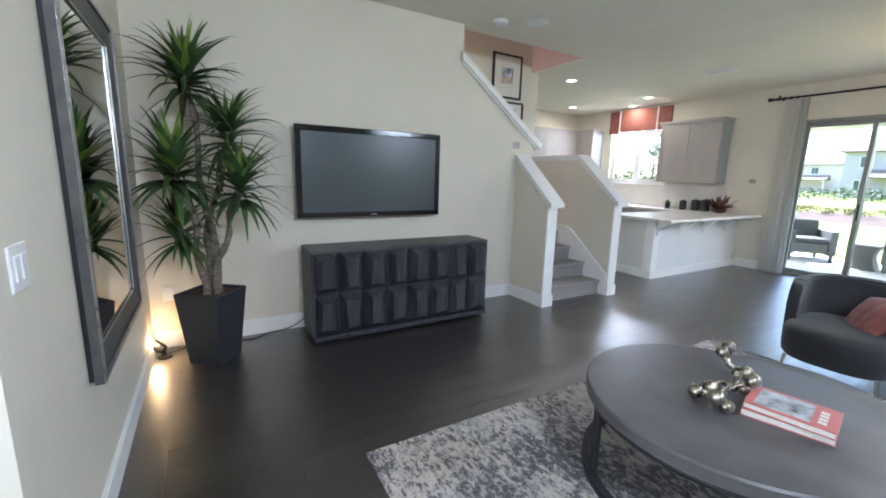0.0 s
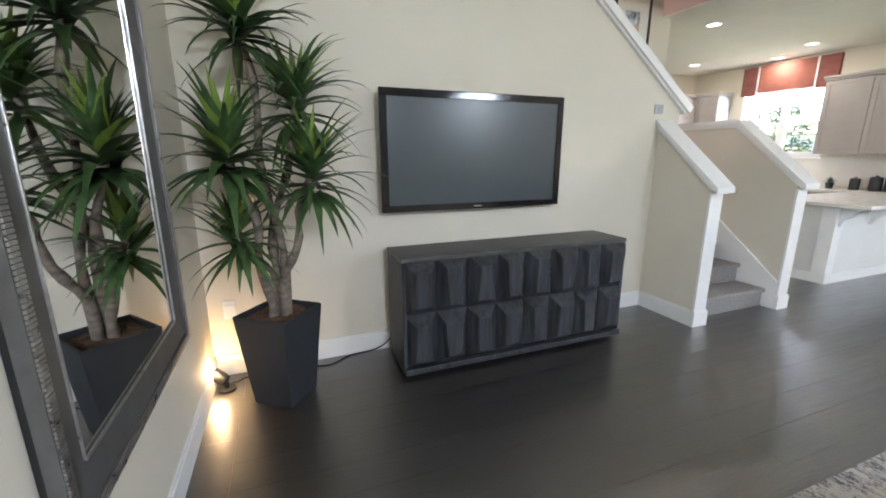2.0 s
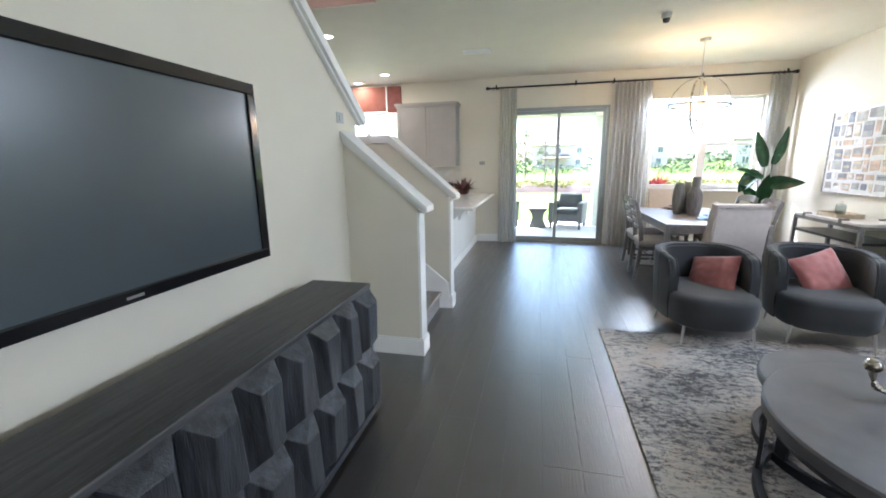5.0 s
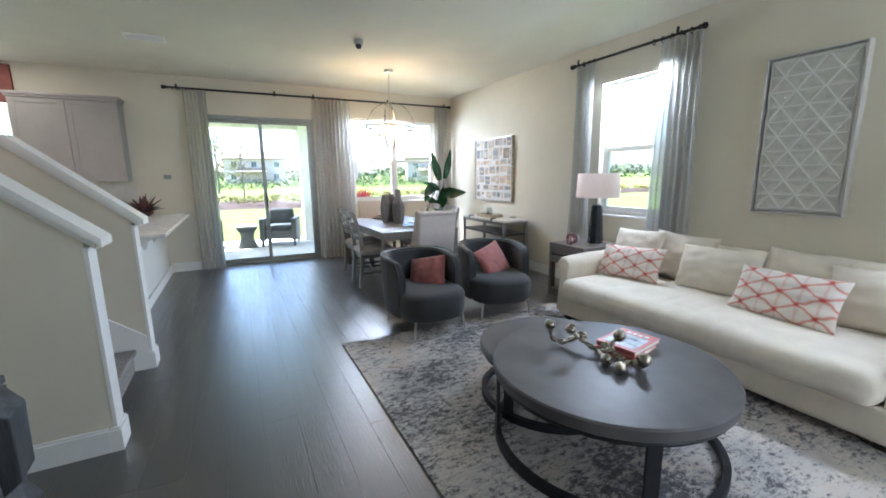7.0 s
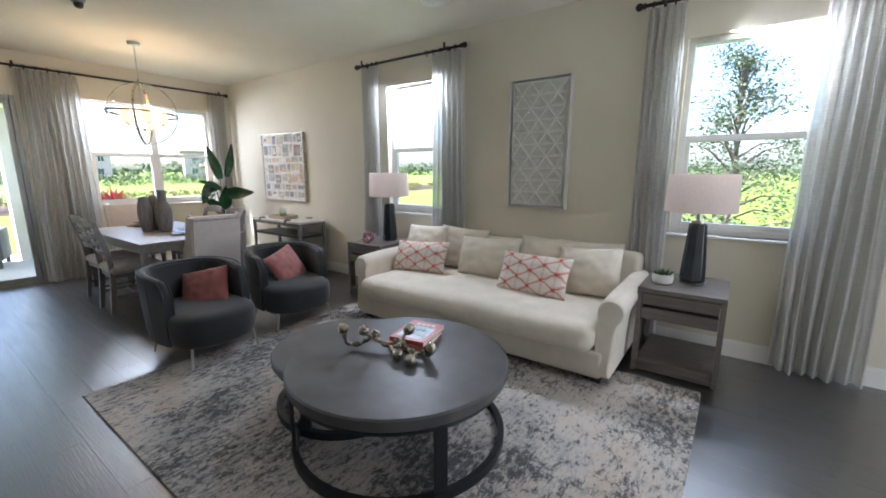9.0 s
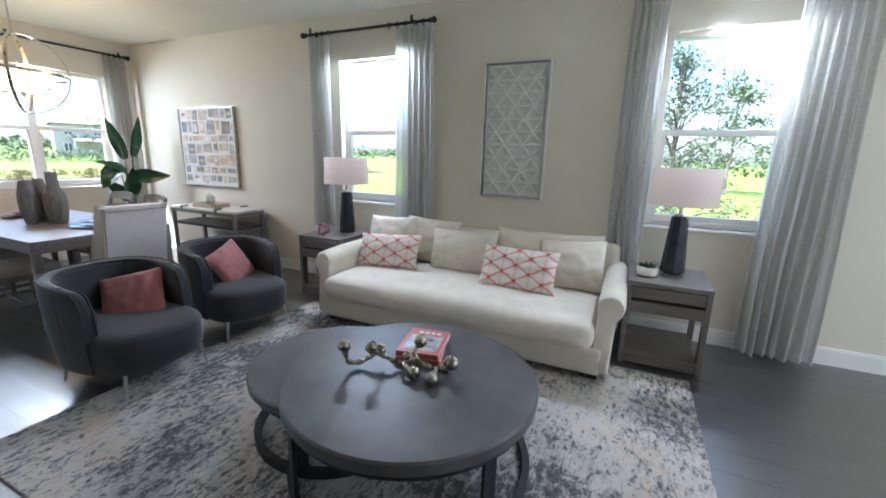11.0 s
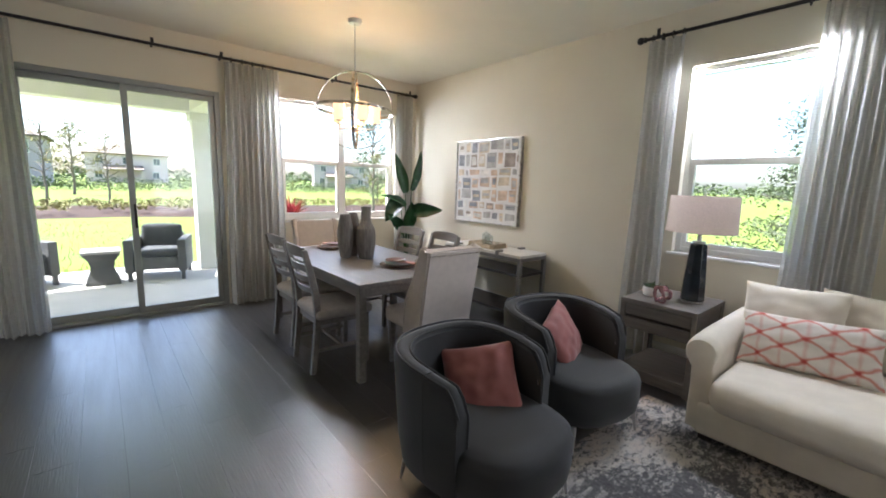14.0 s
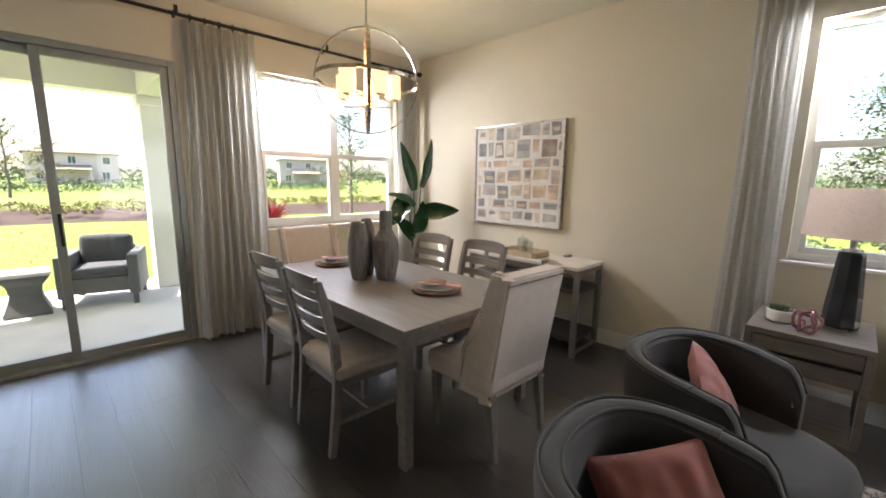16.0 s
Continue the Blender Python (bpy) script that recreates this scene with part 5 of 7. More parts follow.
curtain("curtain", "grey linen curtain gathered beside tall window", pose(1.13, YS + 0.10, 0.0, 0, 0, 180), 0.30, CH, 5, CURTAIN, 1, 6)
curtain("curtain", "full grey linen curtain pooling at the floor", pose(-0.04, YS + 0.10, 0.0, 0, 0, 180), 0.52, CH, 7, CURTAIN, -1, 7)

# ---- dining area ----
DINWOOD = material("taupe_dining_wood", (0.185, 0.165, 0.148), 0.42, vary=0.25, scale=4, bump=0.18, bump_scale=26, stretch=(0.9, 8, 8))
SEATCLOTH = material("taupe_seat_cloth", (0.40, 0.36, 0.33), 0.9, vary=0.12, scale=30, bump=0.3, bump_scale=420)
BLUSHCLOTH = material("blush_upholstery", (0.60, 0.525, 0.475), 0.88, vary=0.06, scale=20, bump=0.25, bump_scale=420)
VASE = material("grey_stoneware", (0.195, 0.18, 0.168), 0.6, vary=0.35, scale=12, bump=0.3, bump_scale=30, stretch=(6, 6, 0.8))
COPPERPLATE = material("brown_plate", (0.20, 0.10, 0.075), 0.2, vary=0.3, scale=10)
GREYPLATE = material("grey_plate", (0.33, 0.33, 0.33), 0.2, vary=0.15, scale=10)
NAPKIN = material("pink_napkin", (0.55, 0.30, 0.26), 0.9, vary=0.1, scale=30)
SBTOP = material("pale_marble_top", (0.66, 0.63, 0.58), 0.35, vary=0.15, scale=5)
SBMETAL = material("grey_steel_frame", (0.22, 0.21, 0.20), 0.42, 0.6, vary=0.2, scale=15)
SBSHELF = material("dark_shelf", (0.025, 0.022, 0.022), 0.35, vary=0.3, scale=8)
TRAYWOOD = material("cane_tray", (0.50, 0.41, 0.29), 0.6, vary=0.25, scale=25, bump=0.4, bump_scale=120)
CLEAR = pane_material("clear_glass", (0.93, 0.95, 0.95))

tab = thing("dining_table", "rectangular taupe wood dining table with square legs", "table", pose(5.36, -0.06, 0))
tl, twd = 1.90, 1.085
part("tabletop", boxes((0, tl, 0, twd, 0.725, 0.762), bevel=0.004), DINWOOD, tab)
part("apron", boxes((0.05, tl - 0.05, 0.02, 0.045, 0.655, 0.725), (0.05, tl - 0.05, twd - 0.045, twd - 0.02, 0.655, 0.725), (0.02, 0.045, 0.05, twd - 0.05, 0.655, 0.725), (tl - 0.045, tl - 0.02, 0.05, twd - 0.05, 0.655, 0.725), bevel=0.002), DINWOOD, tab)
for x in (0.004, tl - 0.062):
    for y in (0.004, twd - 0.062):
        part("leg", boxes((x, x + 0.058, y, y + 0.058, 0, 0.725), bevel=0.004), DINWOOD, tab)


def slat_chair(m):
    """Faces +y; the back stands at y = -0.22."""
    t = thing("dining_chair", "taupe wood ladder-back dining chair with padded seat", "chair", m, "ladder-back chairs round the table")
    for s in (-1, 1):
        bm = bmesh.new()
        line = [(-0.245, 0.0), (-0.215, 0.25), (-0.20, 0.46), (-0.215, 0.65), (-0.26, 0.85), (-0.295, 0.985)]
        rows = []
        for k, (y, z) in enumerate(line):
            w, d = 0.019, 0.024 if 0 < k < 5 else 0.018
            rows.append([bm.verts.new((s * 0.205 + a * w, y + b * d, z)) for a, b in ((-1, -1), (1, -1), (1, 1), (-1, 1))])
        for a, b in zip(rows, rows[1:]):
            for k in range(4):
                bm.faces.new((a[k], a[(k + 1) % 4], b[(k + 1) % 4], b[k]))
        bm.faces.new(rows[0][::-1]), bm.faces.new(rows[-1])
        bmesh.ops.bevel(bm, geom=bm.edges[:], offset=0.004, segments=1, affect="EDGES")
        part("back_leg", bm, DINWOOD, t)
        part("front_leg", boxes((s * 0.205 - 0.019, s * 0.205 + 0.019, 0.19, 0.228, 0, 0.43), bevel=0.004), DINWOOD, t)
        part("side_stretcher", boxes((s * 0.205 - 0.009, s * 0.205 + 0.009, -0.20, 0.20, 0.17, 0.20), bevel=0.003), DINWOOD, t)
    part("cross_stretcher", boxes((-0.20, 0.20, -0.01, 0.01, 0.175, 0.197), bevel=0.003), DINWOOD, t)
    part("seat_frame", boxes((-0.215, 0.215, -0.205, 0.225, 0.385, 0.435), bevel=0.004), DINWOOD, t)
    for k, (z, h) in enumerate(((0.925, 0.075), (0.815, 0.052), (0.725, 0.048), (0.635, 0.045))):
        bm = bmesh.new()
        y0 = -0.215 - 0.24 * (z - 0.65) ** 1.0
        rows = []
        for q in range(9):
            u = q / 8 * 2 - 1
            y = y0 - 0.028 * (1 - u * u)
            lean = 0.1 * h
            rows.append([bm.verts.new(p) for p in ((u * 0.19, y - 0.008, z), (u * 0.19, y + 0.008, z), (u * 0.19, y + 0.008 - lean * 2, z + h + 0.012 * (1 - u * u) * (k == 0)), (u * 0.19, y - 0.008 - lean * 2, z + h + 0.012 * (1 - u * u) * (k == 0)))])
        for a, b in zip(rows, rows[1:]):
            for c in range(4):
                bm.faces.new((a[c], a[(c + 1) % 4], b[(c + 1) % 4], b[c]))
        bm.faces.new(rows[0]), bm.faces.new(rows[-1][::-1])
        part("slat", bm, DINWOOD, t)
    part("seat", cushion(0.49, 0.48, 0.080, 0.034, n=12, puff=0.012), SEATCLOTH, t, "taupe padded seat", smooth=True, m=pose(0, 0.02, 0.43))
    return t


chair = slat_chair(pose(5.92, 0.98, 0, 0, 0, 178))
for x, y, a in ((6.56, 0.93, 182), (6.53, 0.02, 3), (5.98, 0.0, -2)):
    copy_thing(chair, pose(x, y, 0, 0, 0, a))


def wing_chair(m):
    """Faces +y: upholstered seat, wing back, nail heads, tapered legs."""
    t = thing("host_chair", "blush upholstered host chair with nailhead trim", "chair", m, "host chairs at table ends")
    part("seat", cushion(0.52, 0.50, 0.13, 0.035, n=12, puff=0.012), BLUSHCLOTH, t, smooth=True, m=pose(0, 0.04, 0.36))
    bm = bmesh.new()
    N, cols = 24, []
    for k in range(N + 1):
        f = 2 * k / N - 1
        if abs(f) < 0.6:
            x, yb = f / 0.6 * 0.255, 0.0
        else:
            g = (abs(f) - 0.6) / 0.4
            x, yb = math.copysign(0.255 + 0.012 * g, f), 0.14 * g
        col = []
        for s, z in ((0, 0.335), (0, 0.6), (0, 0.85), (0, 1.02), (1, 1.03), (1, 0.85), (1, 0.6), (1, 0.44)):
            wing = yb * (0.75 if z > 0.95 else (1.0 if z > 0.7 else (1.5 if z > 0.5 else 1.5)))
            lean = -0.16 * (z - 0.36)
            top = -0.045 * max(0, abs(f) - 0.25) / 0.75 * (z > 0.95) * 0 + (0.02 * (abs(f) > 0.7) * (z > 0.95))
            inward = 0.05 * s if abs(f) < 0.6 else 0.0
            xin = -math.copysign(0.045 * s, f) if abs(f) >= 0.56 else 0
            col.append(bm.verts.new((x + xin, -0.20 + lean + wing + inward + (0.045 * s if abs(f) < 0.6 else 0.02 * s * (1 - (abs(f) - 0.6) / 0.4)), z + top)))
        cols.append(col)
    for a, b in zip(cols, cols[1:]):
        for q in range(8):
            bm.faces.new((a[q], b[q], b[(q + 1) % 8], a[(q + 1) % 8]))
    bm.faces.new(cols[0]), bm.faces.new(cols[-1][::-1])
    bmesh.ops.recalc_face_normals(bm, faces=bm.faces[:])
    bmesh.ops.bevel(bm, geom=[e for e in bm.edges if e.calc_face_angle(0) > 0.6], offset=0.012, segments=2, affect="EDGES")
    bk = part("backrest", bm, BLUSHCLOTH, t, smooth=True)
    bm = bmesh.new()
    for k in range(30):
        x = -0.25 + 0.5 * k / 29
        bmesh.ops.create_icosphere(bm, subdivisions=1, radius=0.0055, matrix=Matrix.Translation((x, -0.2 - 0.16 * 0.63 - 0.003, 0.985)))
    for s in (-1, 1):
        for k in range(34):
            z = 0.37 + 0.63 * k / 33
            wing = 0.14 * (0.75 if z > 0.95 else (1.0 + 0.5 * max(0, min(1, (0.72 - z) / 0.12))))
            bmesh.ops.create_icosphere(bm, subdivisions=1, radius=0.0055, matrix=Matrix.Translation((s * 0.268, -0.215 - 0.16 * (z - 0.36) + wing, z)))
    tagged(part("nailheads", bm, NICKEL, bk, "row of metal nailheads"), kind="stuff")
    for x in (-0.215, 0.215):
        for y, dy in ((0.24, 0.0), (-0.18, -0.05)):
            bm = bmesh.new()
            a = [bm.verts.new((x + i * 0.013, y + dy + j * 0.013, 0)) for i, j in ((-1, -1), (1, -1), (1, 1), (-1, 1))]
            b = [bm.verts.new((x + i * 0.024, y + j * 0.024, 0.365)) for i, j in ((-1, -1), (1, -1), (1, 1), (-1, 1))]
            bm.faces.new(a[::-1]), bm.faces.new(b)
            for k in range(4):
                bm.faces.new((a[k], a[(k + 1) % 4], b[(k + 1) % 4], b[k]))
            part("leg", bm, DINWOOD, t)
    return t


host = wing_chair(pose(5.32, 0.40, 0, 0, 0, -92))
copy_thing(host, pose(7.28, 0.46, 0, 0, 0, 88))


# ---- on the table ----
def vase(label, m, r, h, neck, seed):
    t = thing("vase", label, "vase", m, "grey vases on the table")
    bm = bmesh.new()
    seg = 18
    if neck > 0.55:
        prof = [(0.60, 0.0), (0.66, 0.02), (0.92, 0.28), (1.0, 0.50), (0.95, 0.68), (0.80, 0.86), (neck, 0.98), (neck * 0.96, 1.0), (neck * 0.82, 1.0), (neck * 0.8, 0.85)]
    else:
        prof = [(0.72, 0.0), (0.78, 0.02), (0.97, 0.28), (1.0, 0.45), (0.92, 0.58), (0.62, 0.68), (neck, 0.73), (neck, 0.97), (neck * 1.05, 1.0), (neck * 0.8, 1.0), (neck * 0.78, 0.8)]
    rings = []
    for f, z in prof:
        rings.append([bm.verts.new((r * f * math.cos(2 * math.pi * k / seg) * (1 + 0.05 * (k % 2) * (0.05 < z < 0.75)), r * f * math.sin(2 * math.pi * k / seg) * (1 + 0.05 * (k % 2) * (0.05 < z < 0.75)), h * z)) for k in range(seg)])
    for a, b in zip(rings, rings[1:]):
        for k in range(seg):
            bm.faces.new((a[k], a[(k + 1) % seg], b[(k + 1) % seg], b[k]))
    bm.faces.new(rings[0][::-1]), bm.faces.new(rings[-1])
    part("body", bm, VASE, t)
    return t


vase("tall grey ribbed stoneware vase on dining table", pose(6.40, 0.61, 0.762), 0.076, 0.42, 0.64, 1)
vase("grey ribbed bottle vase on dining table", pose(6.285, 0.45, 0.762), 0.092, 0.50, 0.50, 2)
vase("small dark grey ribbed vase on dining table", pose(6.475, 0.487, 0.762), 0.066, 0.43, 0.6, 3)


def place_setting(m):
    made = []
    for name, label, r, z, mat in (("charger_plate", "brown rimmed charger plate set on table", 0.165, 0.0, COPPERPLATE), ("dinner_plate", "glossy grey plate stacked on charger", 0.125, 0.016, GREYPLATE)):
        bm = bmesh.new()
        lathe(bm, [(r * 0.6, 0), (r * 0.66, 0.004), (r, 0.014), (r, 0.018), (r * 0.68, 0.008), (r * 0.1, 0.007)], 40)
        ob = part(name, bm, mat, smooth=True, m=m @ pose(0, 0, z))
        made.append(tagged(ob, label, "plate", "place settings"))
    bm = cushion(0.23, 0.06, 0.012, 0.005, n=8, wrinkle=0.004)
    ob = part("napkin", bm, NAPKIN, smooth=True, m=m @ pose(-0.04, -0.03, 0.034, 0, 0, 25))
    tagged(ob, "folded pink napkin across the plate", "napkin", "place settings")
    bm = bmesh.new()
    lathe(bm, [(0.055, 0), (0.09, 0.012), (0.092, 0.016), (0.06, 0.008), (0.01, 0.006)], 32)
    ob = part("salad_plate", bm, COPPERPLATE, smooth=True, m=m @ pose(0.02, 0.01, 0.042))
    tagged(ob, "small dark glossy plate on top", "plate", "place settings")


place_setting(pose(5.80, 0.40, 0.762))
place_setting(pose(6.99, 0.47, 0.762, 0, 0, 160))

# ---- serving console by the wall ----
sb = thing("console_table", "steel-framed console with pale top and dark shelves", "console table", pose(5.45, YS + 0.07, 0))
sw, sd, sh = 1.20, 0.45, 0.785
part("top", boxes((0, sw, 0, sd, sh - 0.03, sh), bevel=0.004), SBTOP, sb, "pale stone-look top")
for x in (0.0, sw - 0.04):
    for y in (0.0, sd - 0.04):
        part("post", boxes((x, x + 0.04, y, y + 0.04, 0, sh - 0.03), bevel=0.003), SBMETAL, sb)
    for z in (0.02, sh - 0.07):
        part("end_rail", boxes((x + 0.004, x + 0.036, 0.04, sd - 0.04, z, z + 0.035), bevel=0.002), SBMETAL, sb)
for y in (0.004, sd - 0.036):
    part("long_rail", boxes((0.04, sw - 0.04, y, y + 0.032, sh - 0.07, sh - 0.03), bevel=0.002), SBMETAL, sb)
for z in (0.13, 0.55):
    part("shelf", boxes((0.04, sw - 0.04, 0.01, sd - 0.01, z, z + 0.03), (0.006, 0.04, 0.05, sd - 0.05, z, z + 0.03), (sw - 0.04, sw - 0.006, 0.05, sd - 0.05, z, z + 0.03), bevel=0.002), SBSHELF, sb, "dark shelf")
for x in (0.30, sw - 0.25):
    for y in (-0.004, sd - 0.075):
        part("clamp", boxes((x, x + 0.05, y, y + 0.08, sh - 0.045, sh + 0.018), bevel=0.003), SBMETAL, sb, "steel corner clamp")
tray = thing("serving_tray", "pale cane serving tray on console", "tray", pose(6.12, YS + 0.32, 0.786))
part("floor_panel", boxes((-0.20, 0.20, -0.13, 0.13, 0, 0.01), bevel=0.002), TRAYWOOD, tray)
for bx in ((-0.17, 0.17, -0.14, -0.13, 0.0, 0.05), (-0.17, 0.17, 0.13, 0.14, 0.0, 0.05), (-0.21, -0.20, -0.10, 0.10, 0.0, 0.05), (0.20, 0.21, -0.10, 0.10, 0.0, 0.05)):
    part("side", boxes(bx, bevel=0.002), TRAYWOOD, tray)
for sx in (-1, 1):
    for sy in (-1, 1):
        bm = bmesh.new()
        prism(bm, [(sx * 0.20, sy * 0.10), (sx * 0.21, sy * 0.10), (sx * 0.17, sy * 0.14), (sx * 0.17, sy * 0.13)], 2, 0, 0.05)
        part("corner", bm, TRAYWOOD, tray)
for x, y, h in ((6.16, YS + 0.30, 0.17), (6.06, YS + 0.36, 0.15)):
    j = thing("glass_canister", "clear lidded glass canister on the tray", "jar", pose(x, y, 0.797), "glass canisters")
    bm = bmesh.new()
    lathe(bm, [(0.045, 0), (0.05, 0.006), (0.05, h * 0.75), (0.042, h * 0.8), (0.040, h * 0.8), (0.047, h * 0.74), (0.047, 0.012), (0.002, 0.010)], 24)
    jar_ = part("jar", bm, CLEAR, j, smooth=True)
    bm = bmesh.new()
    lathe(bm, [(0.043, h * 0.8), (0.045, h * 0.84), (0.012, h * 0.88), (0.010, h * 0.92), (0.02, h * 0.97), (0.012, h)], 24)
    part("lid", bm, CLEAR, jar_, smooth=True)

# ---- abstract picture ----
pic = thing("abstract_painting", "abstract block painting in thin silver frame", "painting", pose(6.468, YS, 1.022))
pw2, ph2 = 1.105, 1.05
CANVAS = material("canvas_grey", (0.66, 0.645, 0.62), 0.8, vary=0.12, scale=8, bump=0.4, bump_scale=90)
part("canvas", boxes((-pw2 / 2 + 0.012, pw2 / 2 - 0.012, 0.006, 0.034, 0.012, ph2 - 0.012)), CANVAS, pic)
part("frame", boxes((-pw2 / 2, pw2 / 2, 0.0, 0.05, 0, 0.012), (-pw2 / 2, pw2 / 2, 0.0, 0.05, ph2 - 0.012, ph2), (-pw2 / 2, -pw2 / 2 + 0.012, 0.0, 0.05, 0.012, ph2 - 0.012), (pw2 / 2 - 0.012, pw2 / 2, 0.0, 0.05, 0.012, ph2 - 0.012), bevel=0.002), SILVER, pic, "thin silver frame")
DAUBS = [material("daub_" + nm, c, 0.75, vary=0.35, scale=9, bump=0.6, bump_scale=60) for nm, c in (("sand", (0.55, 0.46, 0.34)), ("grey", (0.40, 0.385, 0.365)), ("slate", (0.25, 0.26, 0.28)), ("peach", (0.58, 0.43, 0.32)), ("chalk", (0.66, 0.63, 0.58)), ("umber", (0.31, 0.26, 0.22)))]
rng = random.Random(11)
# rows from the top: height, widths, colours (s sand, g grey, d slate, p peach, c chalk, u umber, - none)
z = ph2 - 0.025
for rowh, widths, tones in ((0.15, "4346734", "csdsggd"), (0.19, "43446361", "dgusgpug"), (0.11, "4265463", "sgpcpsg"), (0.15, "3657474", "cdpppsp"), (0.16, "2655354", "pgdsppp"), (0.12, "4364556", "dcpsupg"), (0.12, "5565436", "gcpgdsg")):
    unit = (pw2 - 0.06) / sum(int(w) for w in widths)
    x = pw2 / 2 - 0.03
    for w, tone in zip(widths, tones):
        w = int(w) * unit
        x -= w
        j = lambda: rng.uniform(-0.008, 0.008)
        gap, hh = 0.036, rowh * rng.uniform(0.86, 1.12)
        top = z + rng.uniform(-0.012, 0.006)
        quad = [(x + gap * 0.5 + j(), top - hh + gap + j()), (x + w - gap * 0.5 + j(), top - hh + gap + j()), (x + w - gap * 0.5 + j(), top + j()), (x + gap * 0.5 + j(), top + j())]
        k = "sgdpcu".index(tone)
        bm = bmesh.new()
        prism(bm, quad, 1, 0.034, 0.0375)
        part("painted_block", bm, DAUBS[k], pic)
        if rng.random() < 0.55:
            f, g_ = rng.uniform(0.12, 0.5), rng.uniform(0.6, 0.92)
            bm = bmesh.new()
            lo_, hi_ = (quad[0][1] * (1 - f) + quad[3][1] * f), (quad[0][1] * (1 - g_) + quad[3][1] * g_)
            prism(bm, [(quad[0][0] + 0.012, lo_), (quad[1][0] - 0.012, lo_ + j()), (quad[2][0] - 0.014, hi_), (quad[3][0] + 0.014, hi_ + j())], 1, 0.0375, 0.0392)
            part("painted_block", bm, DAUBS[(k + rng.choice((1, 4, 5))) % 6], pic)
    z -= rowh

# ---- broad-leaved plant in the corner ----
bop = thing("potted_broadleaf", "tall broad-leaved plant with dark green paddle leaves", "plant", pose(7.52, -0.90, 0))
bm = bmesh.new()
lathe(bm, [(0.13, 0), (0.15, 0.02), (0.18, 0.34), (0.165, 0.34), (0.16, 0.30)], 28)
part("planter", bm, POT_BLACK, bop, smooth=True)
bm = bmesh.new()
lathe(bm, [(0.158, 0.29), (0.158, 0.305), (0.02, 0.312)], 24)
part("soil", bm, SOIL, bop)


def paddle(stem_base, tip_base, direction, length, width, roll, curl):
    bm = bmesh.new()
    mid = (Vector(stem_base) + Vector(tip_base)) / 2 + Vector((0, 0, 0.08))
    tube(bm, smooth_line([stem_base, mid, tip_base], 5), [0.010 - 0.0004 * k for k in range(11)], 8)
    st_ = part("stalk", bm, LEAF_BIG, bop, smooth=True)
    bm = bmesh.new()
    d = Vector(direction).normalized()
    side = Matrix.Rotation(roll, 3, d) @ d.cross(Vector((-0.76, 0.65, 0.0))).normalized()
    p, rows = Vector(tip_base), []
    for k in range(13):
        f = k / 12
        w = width * math.sin(math.pi * min(1, 0.06 + 0.94 * f) ** 0.75) ** 0.8 if k < 12 else 0.003
        nrm = side.cross(d).normalized()
        rows.append([bm.verts.new(p + side * w * s * 0.5 + nrm * (w * 0.13 * s * s * 2 + 0.006 * math.sin(14 * f + s * 2) * abs(s))) for s in (-1, -0.5, 0, 0.5, 1)])
        d = (d + Vector((0, 0, -curl))).normalized()
        p = p + d * length / 12
    for a, b in zip(rows, rows[1:]):
        for q in range(4):
            bm.faces.new((a[q], a[q + 1], b[q + 1], b[q]))
    part("leaf", bm, LEAF_BIG, st_, "dark glossy paddle leaf", smooth=True)


def across(r, z, away=0.0):
    """A place beside the stem: r along the room's diagonal, away from the corner."""
    return Vector((-0.65 * r - 0.76 * away, -0.76 * r + 0.65 * away, z))


for r0, z0, a0, r1, z1, a1, wd, rl, cu in ((-0.03, 1.36, 0.0, -0.17, 1.88, 0.04, 0.16, 0.5, 0.0), (0.05, 1.40, -0.05, 0.17, 1.92, -0.06, 0.15, 0.8, 0.0), (0.05, 1.10, 0.05, 0.44, 1.30, 0.08, 0.23, 0.25, 0.06), (-0.09, 1.22, 0.05, -0.36, 1.10, 0.18, 0.24, 0.3, 0.10), (-0.02, 1.18, 0.08, -0.27, 1.40, 0.16, 0.13, 0.9, 0.05), (0.0, 0.86, 0.05, 0.06, 1.24, 0.12, 0.20, 0.5, 0.03), (-0.04, 0.80, 0.05, -0.20, 1.12, 0.16, 0.17, 0.6, 0.05)):
    p0, p1 = across(r0, z0, a0), across(r1, z1, a1)
    paddle((p0.x * 0.15, p0.y * 0.15, 0.30), tuple(p0), tuple(p1 - p0), (p1 - p0).length * 1.05, wd, rl, cu)

# ---- chandelier ----
ch_ = thing("globe_chandelier", "brushed metal globe chandelier with five lit candles", "chandelier", pose(6.456, 0.473, 0))
CZ, CR = 2.165, 0.365
bm = bmesh.new()
lathe(bm, [(0.02, H - 0.045), (0.055, H - 0.035), (0.065, H - 0.012), (0.065, H - 0.001)], 28)
part("canopy", bm, STEEL, ch_, smooth=True)
bm = bmesh.new()
bar(bm, (0, 0, CZ - 0.18), (0, 0, H - 0.04), 0.0065, None, 10)
part("stem", bm, STEEL, ch_, smooth=True)


def hoop(r, turn, th=0.008, w=0.012):
    bm = bmesh.new()
    rings = []
    for k in range(72):
        a = 2 * math.pi * k / 72
        rings.append([bm.verts.new(turn @ Vector((rr * math.cos(a), rr * math.sin(a), zz))) for rr, zz in ((r - th, -w), (r, -w), (r, w), (r - th, w))])
    for k in range(72):
        for q in range(4):
            bm.faces.new((rings[k][q], rings[k][(q + 1) % 4], rings[(k + 1) % 72][(q + 1) % 4], rings[(k + 1) % 72][q]))
    return part("hoop", bm, NICKEL, ch_, "flat brushed metal hoop", smooth=True, m=pose(0, 0, CZ))


